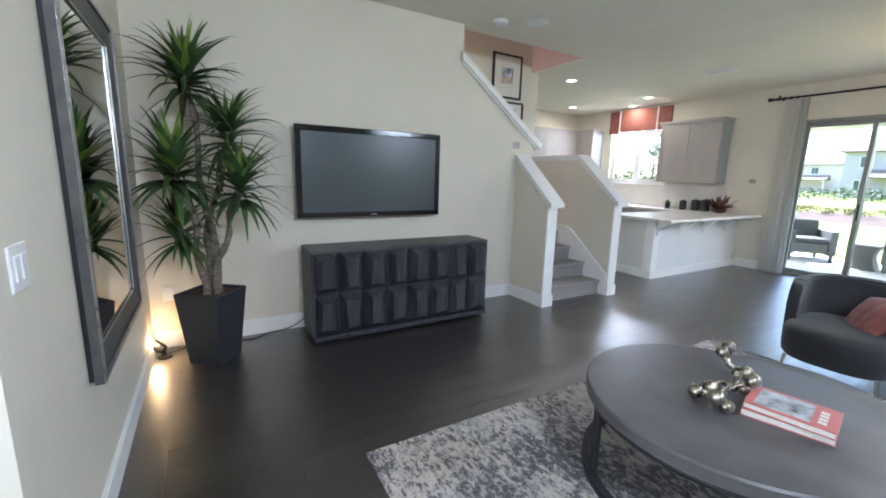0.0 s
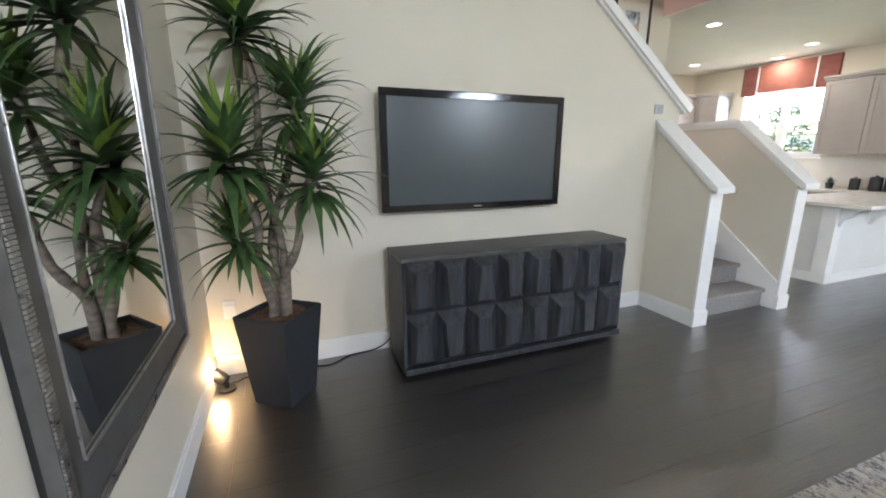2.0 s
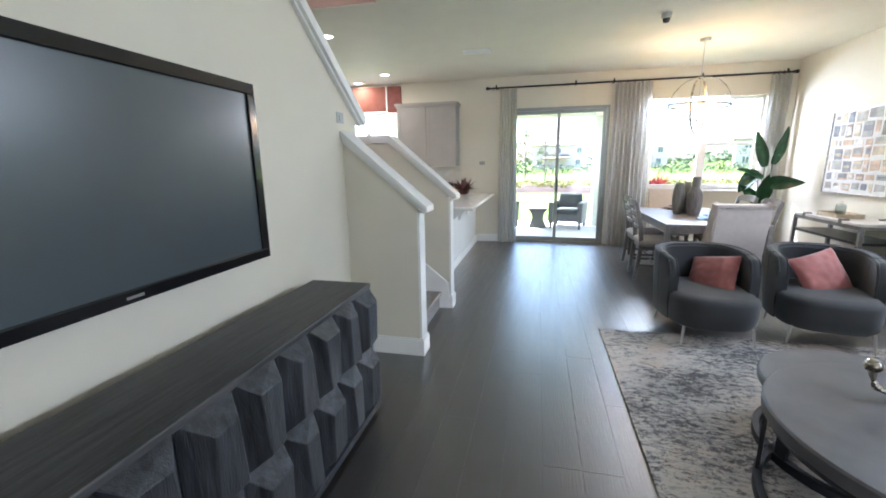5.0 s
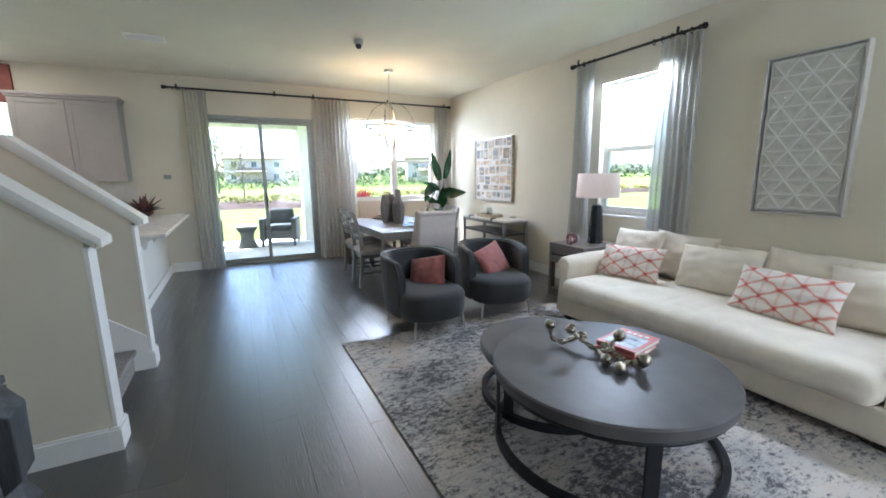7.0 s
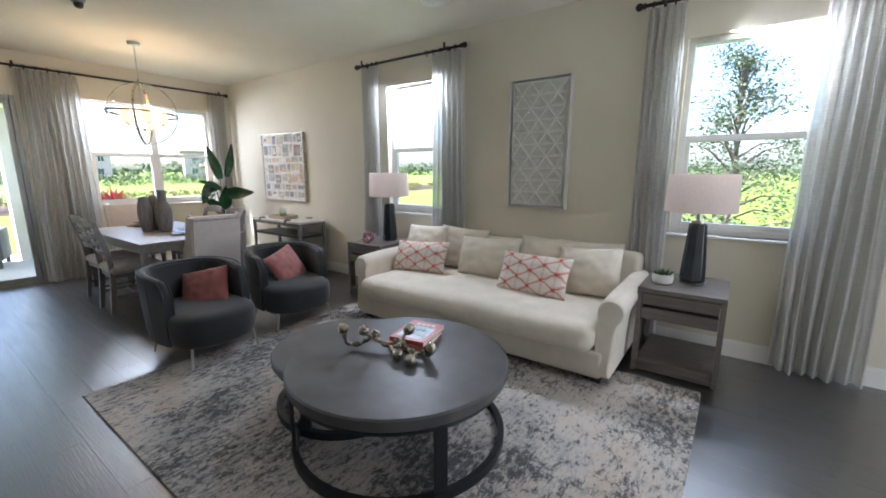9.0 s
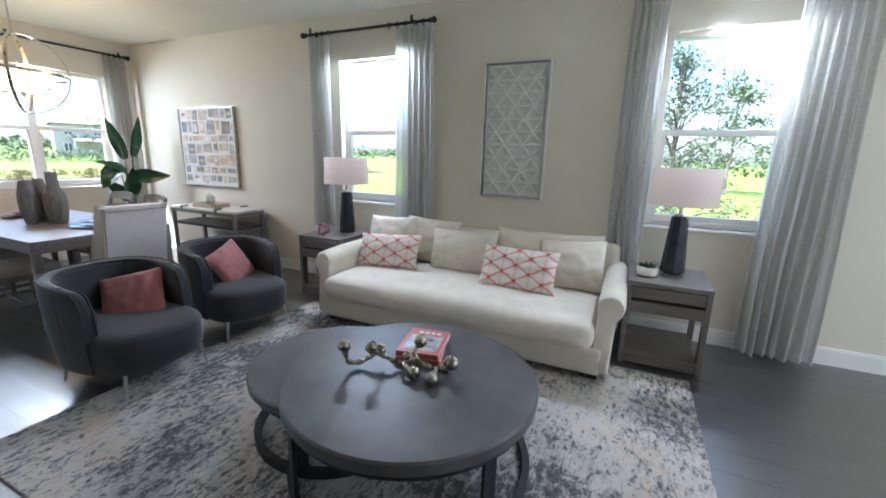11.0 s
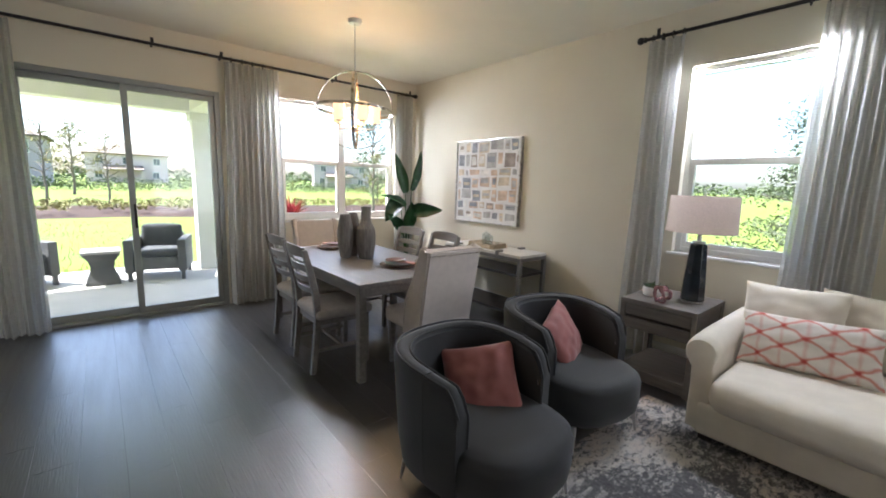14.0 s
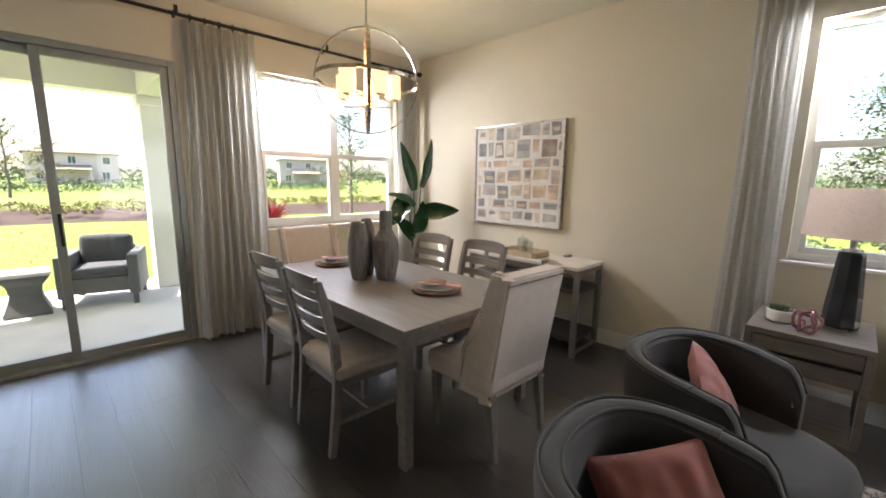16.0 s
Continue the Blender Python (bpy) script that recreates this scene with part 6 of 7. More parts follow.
hoop(CR, Matrix.Rotation(radians(3), 3, "X"))
hoop(CR - 0.006, Matrix.Rotation(radians(58), 3, "Z") @ Matrix.Rotation(radians(90), 3, "X"))
hoop(CR - 0.012, Matrix.Rotation(radians(148), 3, "Z") @ Matrix.Rotation(radians(90), 3, "X"))
bm = bmesh.new()
lathe(bm, [(0.008, CZ - 0.20), (0.02, CZ - 0.185), (0.022, CZ - 0.155), (0.008, CZ - 0.14)], 20)
part("hub", bm, STEEL, ch_, smooth=True)
CANDLE = glow("lit_candle_glass", (1.0, 0.62, 0.30), 0.17)
for k in range(5):
    a = 2 * math.pi * k / 5 + 0.5
    cx, cy = 0.185 * math.cos(a), 0.185 * math.sin(a)
    bm = bmesh.new()
    tube(bm, [(0.01 * math.cos(a), 0.01 * math.sin(a), CZ - 0.17), (cx, cy, CZ - 0.165), (cx, cy, CZ - 0.12)], 0.006, 8)
    arm_ = part("arm", bm, STEEL, ch_, smooth=True)
    bm = bmesh.new()
    lathe(bm, [(0.012, CZ - 0.125), (0.034, CZ - 0.115), (0.034, CZ - 0.108), (0.01, CZ - 0.105)], 20, (cx, cy))
    part("cup", bm, STEEL, arm_, smooth=True)
    bm = bmesh.new()
    lathe(bm, [(0.050, CZ - 0.105), (0.054, CZ - 0.10), (0.054, CZ + 0.045), (0.050, CZ + 0.05), (0.048, CZ - 0.09)], 24, (cx, cy))
    part("candle_shade", bm, CANDLE, arm_, "glowing amber glass cylinder", smooth=True)
lamp_ = new("chandelier_lamp", bpy.data.lights.new("chandelier_lamp", "POINT"))
lamp_.data.energy, lamp_.data.color, lamp_.data.shadow_soft_size = 2.3, (1.0, 0.66, 0.31), 0.12
lamp_.matrix_world = pose(6.456, 0.473, CZ - 0.02)

# ---- ceiling fittings ----
def round_fitting(name, label, category, x, y, r, h, mat):
    t = thing(name, label, category, pose(x, y, H))
    bm = bmesh.new()
    lathe(bm, [(r * 0.8, -h), (r * 0.92, -h * 0.85), (r, -h * 0.2), (r, -0.001)], 32)
    part("cover", bm, mat, t, smooth=True)
    bm = bmesh.new()
    lathe(bm, [(r * 0.2, -h - 0.004), (r * 0.55, -h - 0.003), (r * 0.6, -h + 0.001)], 24)
    part("grille", bm, mat, t, smooth=True)
    return t


round_fitting("smoke_detector", "white smoke detector on the ceiling", "detector", 2.61, 3.60, 0.075, 0.035, PLATE)
round_fitting("ceiling_speaker", "round white flush ceiling speaker", "speaker", 2.94, 3.42, 0.115, 0.008, PLATE)
round_fitting("ceiling_speaker", "round white flush ceiling speaker", "speaker", 2.92, -0.65, 0.115, 0.008, PLATE)
dcam = thing("security_dome", "small grey dome camera hanging from ceiling", "camera", pose(5.346, 1.222, H))
bm = bmesh.new()
lathe(bm, [(0.035, -0.05), (0.05, -0.045), (0.055, -0.001)], 24)
part("mount", bm, GREYPLASTIC, dcam, smooth=True)
bm = bmesh.new()
lathe(bm, [(0.004, -0.095), (0.025, -0.088), (0.036, -0.066), (0.034, -0.05)], 24)
part("dome", bm, BLACKPLASTIC, dcam, smooth=True)
vent = thing("ceiling_vent", "white slatted ceiling air vent", "vent", pose(6.225, 3.333, H))
part("frame", boxes((-0.11, 0.11, -0.19, -0.165, -0.012, -0.001), (-0.11, 0.11, 0.165, 0.19, -0.012, -0.001), (-0.11, -0.085, -0.165, 0.165, -0.012, -0.001), (0.085, 0.11, -0.165, 0.165, -0.012, -0.001), bevel=0.002), PLATE, vent)
part("backing", boxes((-0.085, 0.085, -0.165, 0.165, -0.003, -0.001)), GREYPLASTIC, vent)
for k in range(7):
    x = -0.072 + 0.024 * k
    part("slat", boxes((-0.009, 0.009, -0.165, 0.165, -0.001, 0.001)), PLATE, vent, m=pose(x, 0, -0.008, 0, 35, 0))

# ---- kitchen ----
CABINET = material("pale_grey_cabinet", (0.40, 0.365, 0.34), 0.5, vary=0.05, scale=6, bump=0.08, bump_scale=40)
CABSIDE = material("cool_grey_cabinet_side", (0.33, 0.35, 0.35), 0.5, vary=0.06, scale=6)
QUARTZ = material("white_quartz", (0.74, 0.71, 0.66), 0.22, vary=0.1, scale=18)
ISLAND = material("peninsula_paint", (0.70, 0.70, 0.67), 0.55, vary=0.04, scale=4)
VALANCE = material("rust_valance", (0.33, 0.12, 0.085), 0.9, vary=0.15, scale=10, bump=0.3, bump_scale=200)
VALDARK = material("maroon_valance", (0.24, 0.085, 0.07), 0.9, vary=0.2, scale=10)
BURGUNDY = material("burgundy_leaf", (0.12, 0.05, 0.045), 0.45, vary=0.5, scale=12)
TILE = material("backsplash_tile", (0.66, 0.63, 0.57), 0.25, vary=0.06, scale=5)

pen = thing("kitchen_peninsula", "white panelled kitchen peninsula with corbels beneath counter", "kitchen counter", pose(0, 0, 0))
part("body", boxes((5.64, XE - 0.01, 3.62, 4.25, 0.0, 0.88)), ISLAND, pen)
part("corner_post", boxes((5.60, 5.74, 3.60, 3.74, 0.0, 0.88), bevel=0.004), TRIM, pen)
part("base_moulding", boxes((5.585, XE - 0.01, 3.585, 3.60, 0.0, 0.12), (5.585, 5.60, 3.60, 4.25, 0.0, 0.12), (5.60, XE - 0.01, 3.60, 3.62, 0.0, 0.10), bevel=0.002), TRIM, pen)
for x in (5.68, 6.30, 6.95, 7.6):
    bm = bmesh.new()
    prism(bm, [(3.62, 0.88), (3.40, 0.88), (3.40, 0.85), (3.46, 0.83), (3.50, 0.78), (3.56, 0.74), (3.58, 0.66), (3.62, 0.64)], 0, x - 0.03, x + 0.03)
    part("corbel", bm, TRIM, pen)
wt = part("worktop", boxes((5.42, XE - 0.005, 3.27, 4.30, 0.882, 0.922), bevel=0.006), QUARTZ)
tagged(wt, "white stone worktop over the peninsula", "worktop")

run = thing("base_cabinets", "pale grey base cabinets under the kitchen window", "cabinet", pose(0, 0, 0))
part("carcass", boxes((XE - 0.62, XE - 0.005, 4.31, YK - 0.01, 0.1, 0.88)), CABINET, run)
part("toe_kick", boxes((XE - 0.56, XE - 0.005, 4.31, YK - 0.01, 0.0, 0.1)), CABSIDE, run)
for k in range(6):
    y = 4.32 + k * 0.515
    dr = part("door", boxes((XE - 0.642, XE - 0.62, y + 0.006, y + 0.509, 0.12, 0.86), bevel=0.003), CABINET, run)
    part("door_panel", boxes((XE - 0.648, XE - 0.642, y + 0.08, y + 0.435, 0.20, 0.78), bevel=0.002), CABINET, dr)
wt2 = part("worktop", boxes((XE - 0.66, XE - 0.005, 4.305, YK - 0.01, 0.882, 0.922), bevel=0.006), QUARTZ)
tagged(wt2, "white stone worktop along the window wall", "worktop")
tagged(part("backsplash", boxes((XE - 0.012, XE - 0.003, 3.9, YK - 0.01, 0.93, 1.37)), TILE), "pale tiled backsplash behind the worktop", "backsplash")


def upper_cabinet(label, m, w, h, d, doors):
    """Local x along the wall, y into the room."""
    t = thing("wall_cabinet", label, "cabinet", m, "kitchen wall cabinets")
    part("body", boxes((0, w, 0, d - 0.022, 0, h)), CABSIDE, t, "cool grey side panels")
    for k in range(doors):
        a, b = k * w / doors + 0.004, (k + 1) * w / doors - 0.004
        dr = part("door", boxes((a, b, d - 0.022, d - 0.008, 0.004, h - 0.004), bevel=0.002), CABINET, t)
        for r in ((a, a + 0.06, 0.004, h - 0.004), (b - 0.06, b, 0.004, h - 0.004), (a + 0.06, b - 0.06, 0.004, 0.064), (a + 0.06, b - 0.06, h - 0.064, h - 0.004)):
            part("door_stile", boxes((r[0], r[1], d - 0.008, d, r[2], r[3]), bevel=0.0015), CABINET, dr)
    part("cornice", boxes((-0.03, w + 0.03, 0, d + 0.03, h + 0.03, h + 0.065), (-0.015, w + 0.015, 0, d + 0.015, h, h + 0.03), bevel=0.003), CABINET, t)
    return t


upper_cabinet("pale grey two-door wall cabinet beside kitchen window", pose(XE - 0.004, 3.93, 1.43, 0, 0, 90), 1.10, 1.06, 0.34, 2)
upper_cabinet("pale wall cabinets past the kitchen window", pose(XE - 0.004, 6.66, 1.43, 0, 0, 90), 0.78, 1.06, 0.34, 2)
upper_cabinet("pale wall cabinets along the kitchen end wall", pose(XE - 0.36, YK - 0.004, 1.43, 0, 0, 180), 1.5, 1.06, 0.34, 3)
upper_cabinet("pale wall cabinets along the kitchen end wall", pose(XE - 1.87, YK - 0.004, 1.43, 0, 0, 180), 1.5, 1.06, 0.34, 3)

val = thing("window_valance", "rust and maroon panelled valance over kitchen window", "valance", pose(XE - 0.06, 6.46, 2.48, 0, 0, -90))
part("centre_panel", boxes((0.28, 1.12, 0.0, 0.055, 0.0, 0.44), bevel=0.004), VALANCE, val, "rust fabric panel")
for a, b in ((0.0, 0.25), (1.15, 1.42)):
    part("side_panel", boxes((a, b, 0.0, 0.055, -0.03, 0.44), bevel=0.004), VALDARK, val, "maroon fabric panel")
for a in (0.25, 1.12):
    part("divider", boxes((a, a + 0.03, -0.006, 0.055, -0.02, 0.44), bevel=0.002), TRIM, val)

# things on the worktops
ag = thing("spiky_centrepiece", "burgundy artichoke-leaf arrangement on the counter", "arrangement", pose(7.72, 3.80, 0.922))
bm = bmesh.new()
lathe(bm, [(0.05, 0), (0.09, 0.02), (0.13, 0.06), (0.12, 0.06), (0.08, 0.03)], 24)
part("bowl", bm, BURGUNDY, ag, smooth=True)
bm = bmesh.new()
rng = random.Random(8)
for k in range(46):
    a, e = 2.4 * k, rng.uniform(0.15, 1.3)
    strap_leaf(bm, (0.04 * math.cos(a), 0.04 * math.sin(a), 0.05 + 0.03 * rng.random()), (math.cos(a) * math.cos(e), math.sin(a) * math.cos(e), math.sin(e)), rng.uniform(0.18, 0.30), 0.095, 0.03)
part("leaves", bm, BURGUNDY, ag)
for y, r, h, label in ((4.25, 0.07, 0.17, "dark grey canister on the counter"), (4.48, 0.06, 0.14, "small dark grey canister on the counter"), (4.08, 0.075, 0.18, "dark grey lidded canister on the counter")):
    c = thing("canister", label, "canister", pose(7.80, y, 0.922), "kitchen canisters")
    bm = bmesh.new()
    lathe(bm, [(r * 0.9, 0), (r, 0.006), (r, h), (r * 0.95, h + 0.004)], 24)
    part("body", bm, POT_BLACK, c, smooth=True)
    bm = bmesh.new()
    lathe(bm, [(r * 0.98, h + 0.004), (r * 0.98, h + 0.02), (r * 0.3, h + 0.03), (0.012, h + 0.045)], 24)
    part("lid", bm, POT_BLACK, c, smooth=True)
kp = thing("potted_herb", "small green potted herb by the window", "plant", pose(7.75, 4.75, 0.922))
bm = bmesh.new()
lathe(bm, [(0.04, 0), (0.055, 0.09), (0.045, 0.09), (0.04, 0.07)], 20)
part("pot", bm, POT_BLACK, kp, smooth=True)
bm = bmesh.new()
for k in range(60):
    a = 2.4 * k
    strap_leaf(bm, (0, 0, 0.08), (math.cos(a) * rng.random(), math.sin(a) * rng.random(), 0.7), rng.uniform(0.06, 0.13), 0.025, 0.2)
part("leaves", bm, LEAF, kp)

# recessed lights
CANGLOW = glow("downlight_lens", (1.0, 0.86, 0.68), 0.5)
for x, y in ((5.09, 4.96), (7.02, 6.70), (7.80, 5.80), (7.25, 5.06)):
    t = thing("downlight", "round recessed ceiling light, switched on", "ceiling light", pose(x, y, H), "kitchen downlights")
    bm = bmesh.new()
    rr = [[bm.verts.new((r * math.cos(2 * math.pi * k / 32), r * math.sin(2 * math.pi * k / 32), z)) for k in range(32)] for r, z in ((0.095, -0.001), (0.093, -0.006), (0.072, -0.006), (0.070, -0.001))]
    for a, b in zip(rr, rr[1:] + rr[:1]):
        for k in range(32):
            bm.faces.new((a[k], a[(k + 1) % 32], b[(k + 1) % 32], b[k]))
    part("trim_ring", bm, PLATE, t, smooth=True)
    bm = bmesh.new()
    lathe(bm, [(0.004, -0.004), (0.070, -0.004), (0.070, -0.0015)], 28)
    part("lens", bm, CANGLOW, t)
    la = new("downlight_lamp", bpy.data.lights.new("downlight_lamp", "AREA"))
    la.data.shape, la.data.size, la.data.energy, la.data.color = "DISK", 0.13, CAN_WATTS, (1.0, 0.86, 0.68)
    la.matrix_world = pose(x, y, H - 0.012)

# ---- pictures in the stairwell ----
def framed_print(label, x, z, w, h):
    t = thing("framed_print", label, "picture", pose(x, 5.0, z, 0, 0, 0), "stairwell prints")
    f = 0.025
    part("frame", boxes((0, w, -0.035, 0, 0, f), (0, w, -0.035, 0, h - f, h), (0, f, -0.035, 0, f, h - f), (w - f, w, -0.035, 0, f, h - f), bevel=0.002), BLACKPLASTIC, t, "thin black frame")
    part("mat_board", boxes((f, w - f, -0.02, -0.004, f, h - f)), PAPER, t, "cream mat board")
    part("print", boxes((w * 0.3, w * 0.7, -0.0215, -0.0200, h * 0.33, h * 0.70)), BOOKPIC, t, "grey landscape print")
    part("print_lower", boxes((w * 0.3, w * 0.7, -0.0225, -0.0215, h * 0.36, h * 0.47)), DAUBS[3], t)
    return t


framed_print("black-framed print with cream mat in the stairwell", 3.56, 2.56, 0.52, 0.60)
framed_print("smaller black-framed print lower in the stairwell", 3.72, 2.20, 0.42, 0.32)

# ---- outdoors ----
GRASS = material("lawn_grass", (0.120, 0.160, 0.011), 0.9, vary=0.45, scale=1.3, bump=0.8, bump_scale=60, dark=(0.08, 0.125, 0.012))
BLADE = material("grass_blades", (0.14, 0.21, 0.025), 0.8, vary=0.4, scale=3)
CONCRETE = material("patio_concrete", (0.50, 0.48, 0.44), 0.85, vary=0.12, scale=3, bump=0.3, bump_scale=120)
STUCCO = material("white_stucco", (0.72, 0.70, 0.66), 0.9, vary=0.05, scale=6, bump=0.5, bump_scale=90)
STUCCO_BLUE = material("blue_grey_stucco", (0.45, 0.385, 0.41), 0.9, vary=0.06, scale=0.5)
STUCCO_FAR = material("cream_stucco", (0.66, 0.53, 0.54), 0.9, vary=0.06, scale=0.5)
ROOF = material("brown_shingle_roof", (0.20, 0.16, 0.13), 0.9, vary=0.3, scale=2, bump=0.5, bump_scale=8)
DARKGLASS = material("far_window_glass", (0.10, 0.11, 0.12), 0.6, vary=0.2, spec=0.2)
MULCH = material("red_mulch", (0.038, 0.016, 0.008), 0.95, vary=0.5, scale=8, bump=1.0, bump_scale=40)
WICKER = material("grey_wicker", (0.105, 0.105, 0.108), 0.6, vary=0.4, scale=60, bump=1.0, bump_scale=160, stretch=(1, 1, 2.2))
PATIOCUSHION = material("dark_outdoor_cushion", (0.060, 0.064, 0.070), 0.9, vary=0.15, scale=10, bump=0.3, bump_scale=300)
BUSHLEAF = material("hedge_leaf", (0.068, 0.098, 0.034), 0.7, vary=0.5, scale=2.5)
BUSHGOLD = material("golden_hedge_leaf", (0.20, 0.175, 0.045), 0.7, vary=0.5, scale=2.0)
TREELEAF = material("tree_leaf", (0.095, 0.120, 0.062), 0.5, vary=0.5, scale=4)
REDLEAF = material("red_bromeliad_leaf", (0.50, 0.030, 0.045), 0.4, vary=0.4, scale=8)
TREEBARK = material("grey_tree_bark", (0.16, 0.13, 0.11), 0.9, vary=0.4, scale=9, bump=0.6, bump_scale=30)

bm = bmesh.new()
G = -0.09
hole = [(-3.6, -1.6), (8.26, -1.6), (8.26, 7.7), (-3.6, 7.7)]
big = [(-900, -900), (900, -900), (900, 900), (-900, 900)]
hv, bv = [bm.verts.new((*p, G)) for p in hole], [bm.verts.new((*p, G)) for p in big]
for k in range(4):
    bm.faces.new((bv[k], bv[(k + 1) % 4], hv[(k + 1) % 4], hv[k]))
setting("ground", bm, GRASS, "bright green lawn stretching to the far houses", "lawn")
setting("patio", boxes((8.27, 11.25, 0.72, 6.2, -0.15, -0.03), bevel=0.01), CONCRETE, "pale concrete patio slab outside the door", "patio")
rng = random.Random(3)
bm = bmesh.new()
for k in range(9000):
    x, y = 11.3 + 9.5 * rng.random() ** 1.6, rng.uniform(-5, 9)
    a, h = rng.uniform(0, 6.28), rng.uniform(0.03, 0.07)
    dx, dy = math.cos(a) * 0.006, math.sin(a) * 0.006
    v = [bm.verts.new(p) for p in ((x - dx, y - dy, G), (x + dx, y + dy, G), (x + rng.uniform(-0.03, 0.03), y + rng.uniform(-0.03, 0.03), G + h))]
    bm.faces.new(v)
tagged(part("grass_blades", bm, BLADE), "short bright green grass blades beside the patio", "grass", "", "stuff")

# patio roof
setting("patio_column", boxes((10.48, 10.76, 0.92, 1.20, -0.03, 2.50), (10.45, 10.79, 0.89, 1.23, 2.38, 2.50), bevel=0.006), STUCCO, "white stucco column at the patio corner", "column")
setting("patio_column_far", boxes((10.48, 10.76, 5.75, 6.03, -0.03, 2.50), bevel=0.006), STUCCO, "white stucco column at the patio corner", "column")
setting("patio_beam", boxes((10.46, 10.78, 0.90, 6.1, 2.50, 2.86), (8.26, 10.46, 0.90, 1.22, 2.50, 2.86)), STUCCO, "white stucco beam around the covered patio", "beam")
setting("ceiling_patio", boxes((8.26, 10.9, 0.85, 6.2, 2.86, 2.96)), STUCCO, "white ceiling over the covered patio", "ceiling")
bm = bmesh.new()
tube(bm, [(10.86, 0.84, 2.62), (10.88, 0.82, 2.55), (10.88, 0.82, 0.20), (10.92, 0.78, 0.10), (11.05, 0.70, 0.03)], 0.038, 10)
tagged(part("downspout", bm, WHITE_WIN, smooth=True), "white rain downspout beside the column", "downspout")


def patio_chair(m):
    """Faces -x."""
    t = thing("patio_chair", "grey wicker patio armchair with dark cushions", "armchair", m, "patio armchairs")
    part("base", boxes((-0.32, 0.32, -0.27, 0.27, 0.16, 0.34), bevel=0.008), WICKER, t)
    for s in (-1, 1):
        part("arm", boxes((-0.37, 0.36, s * 0.325 - 0.055, s * 0.325 + 0.055, 0.13, 0.60), bevel=0.012), WICKER, t)
        for x in (-0.34, 0.33):
            part("foot", boxes((x - 0.025, x + 0.025, s * 0.325 - 0.025, s * 0.325 + 0.025, 0.0, 0.14), bevel=0.004), WICKER, t)
    part("backrest", boxes((0.26, 0.37, -0.27, 0.27, 0.16, 0.64), bevel=0.012), WICKER, t)
    part("seat_cushion", cushion(0.56, 0.53, 0.11, 0.04, n=8, puff=0.01), PATIOCUSHION, t, "dark seat cushion", smooth=True, m=pose(-0.06, 0, 0.34))
    part("back_cushion", cushion(0.12, 0.52, 0.36, 0.045, n=8, puff=0.015), PATIOCUSHION, t, "dark back cushion", smooth=True, m=pose(0.20, 0, 0.42, 0, 8, 0))
    return t


pc = patio_chair(pose(10.29, 1.75, -0.03, 0, 0, -15))
copy_thing(pc, pose(10.42, 3.42, -0.03, 0, 0, 38))
stool = thing("patio_side_table", "grey hourglass patio side table", "side table", pose(10.18, 2.45, -0.03))
bm = bmesh.new()
rr = []
for w, z in ((0.19, 0.0), (0.19, 0.03), (0.14, 0.16), (0.125, 0.24), (0.145, 0.34), (0.20, 0.42), (0.20, 0.44)):
    rr.append([bm.verts.new((w * x, w * y, z)) for x, y in ((-1, -1), (1, -1), (1, 1), (-1, 1))])
for a, b in zip(rr, rr[1:]):
    for k in range(4):
        bm.faces.new((a[k], a[(k + 1) % 4], b[(k + 1) % 4], b[k]))
bm.faces.new(rr[0][::-1]), bm.faces.new(rr[-1])
part("body", bm, WICKER, stool)
part("tabletop", boxes((-0.215, 0.215, -0.215, 0.215, 0.44, 0.47), bevel=0.005), CONCRETE, stool, "pale square top")


# ---- planting ----
def leaf_cloud(bm, centre, size, count, leaf, rng):
    """Leaves scattered in an uneven ellipsoid."""
    for _ in range(count):
        d = Vector((rng.gauss(0, 1), rng.gauss(0, 1), rng.gauss(0, 1))).normalized() * rng.random() ** 0.45
        p = Vector(centre) + Vector((d.x * size[0], d.y * size[1], d.z * size[2]))
        a = Vector((rng.gauss(0, 1), rng.gauss(0, 1), rng.gauss(0, 0.6))).normalized()
        b = a.orthogonal().normalized()
        b = (Matrix.Rotation(rng.uniform(0, 6.28), 3, a) @ b)
        l_, w_ = leaf * rng.uniform(0.6, 1.2), leaf * 0.36
        v = [bm.verts.new(q) for q in (p - a * l_ / 2, p + b * w_ / 2, p + a * l_ / 2, p - b * w_ / 2)]
        bm.faces.new(v)


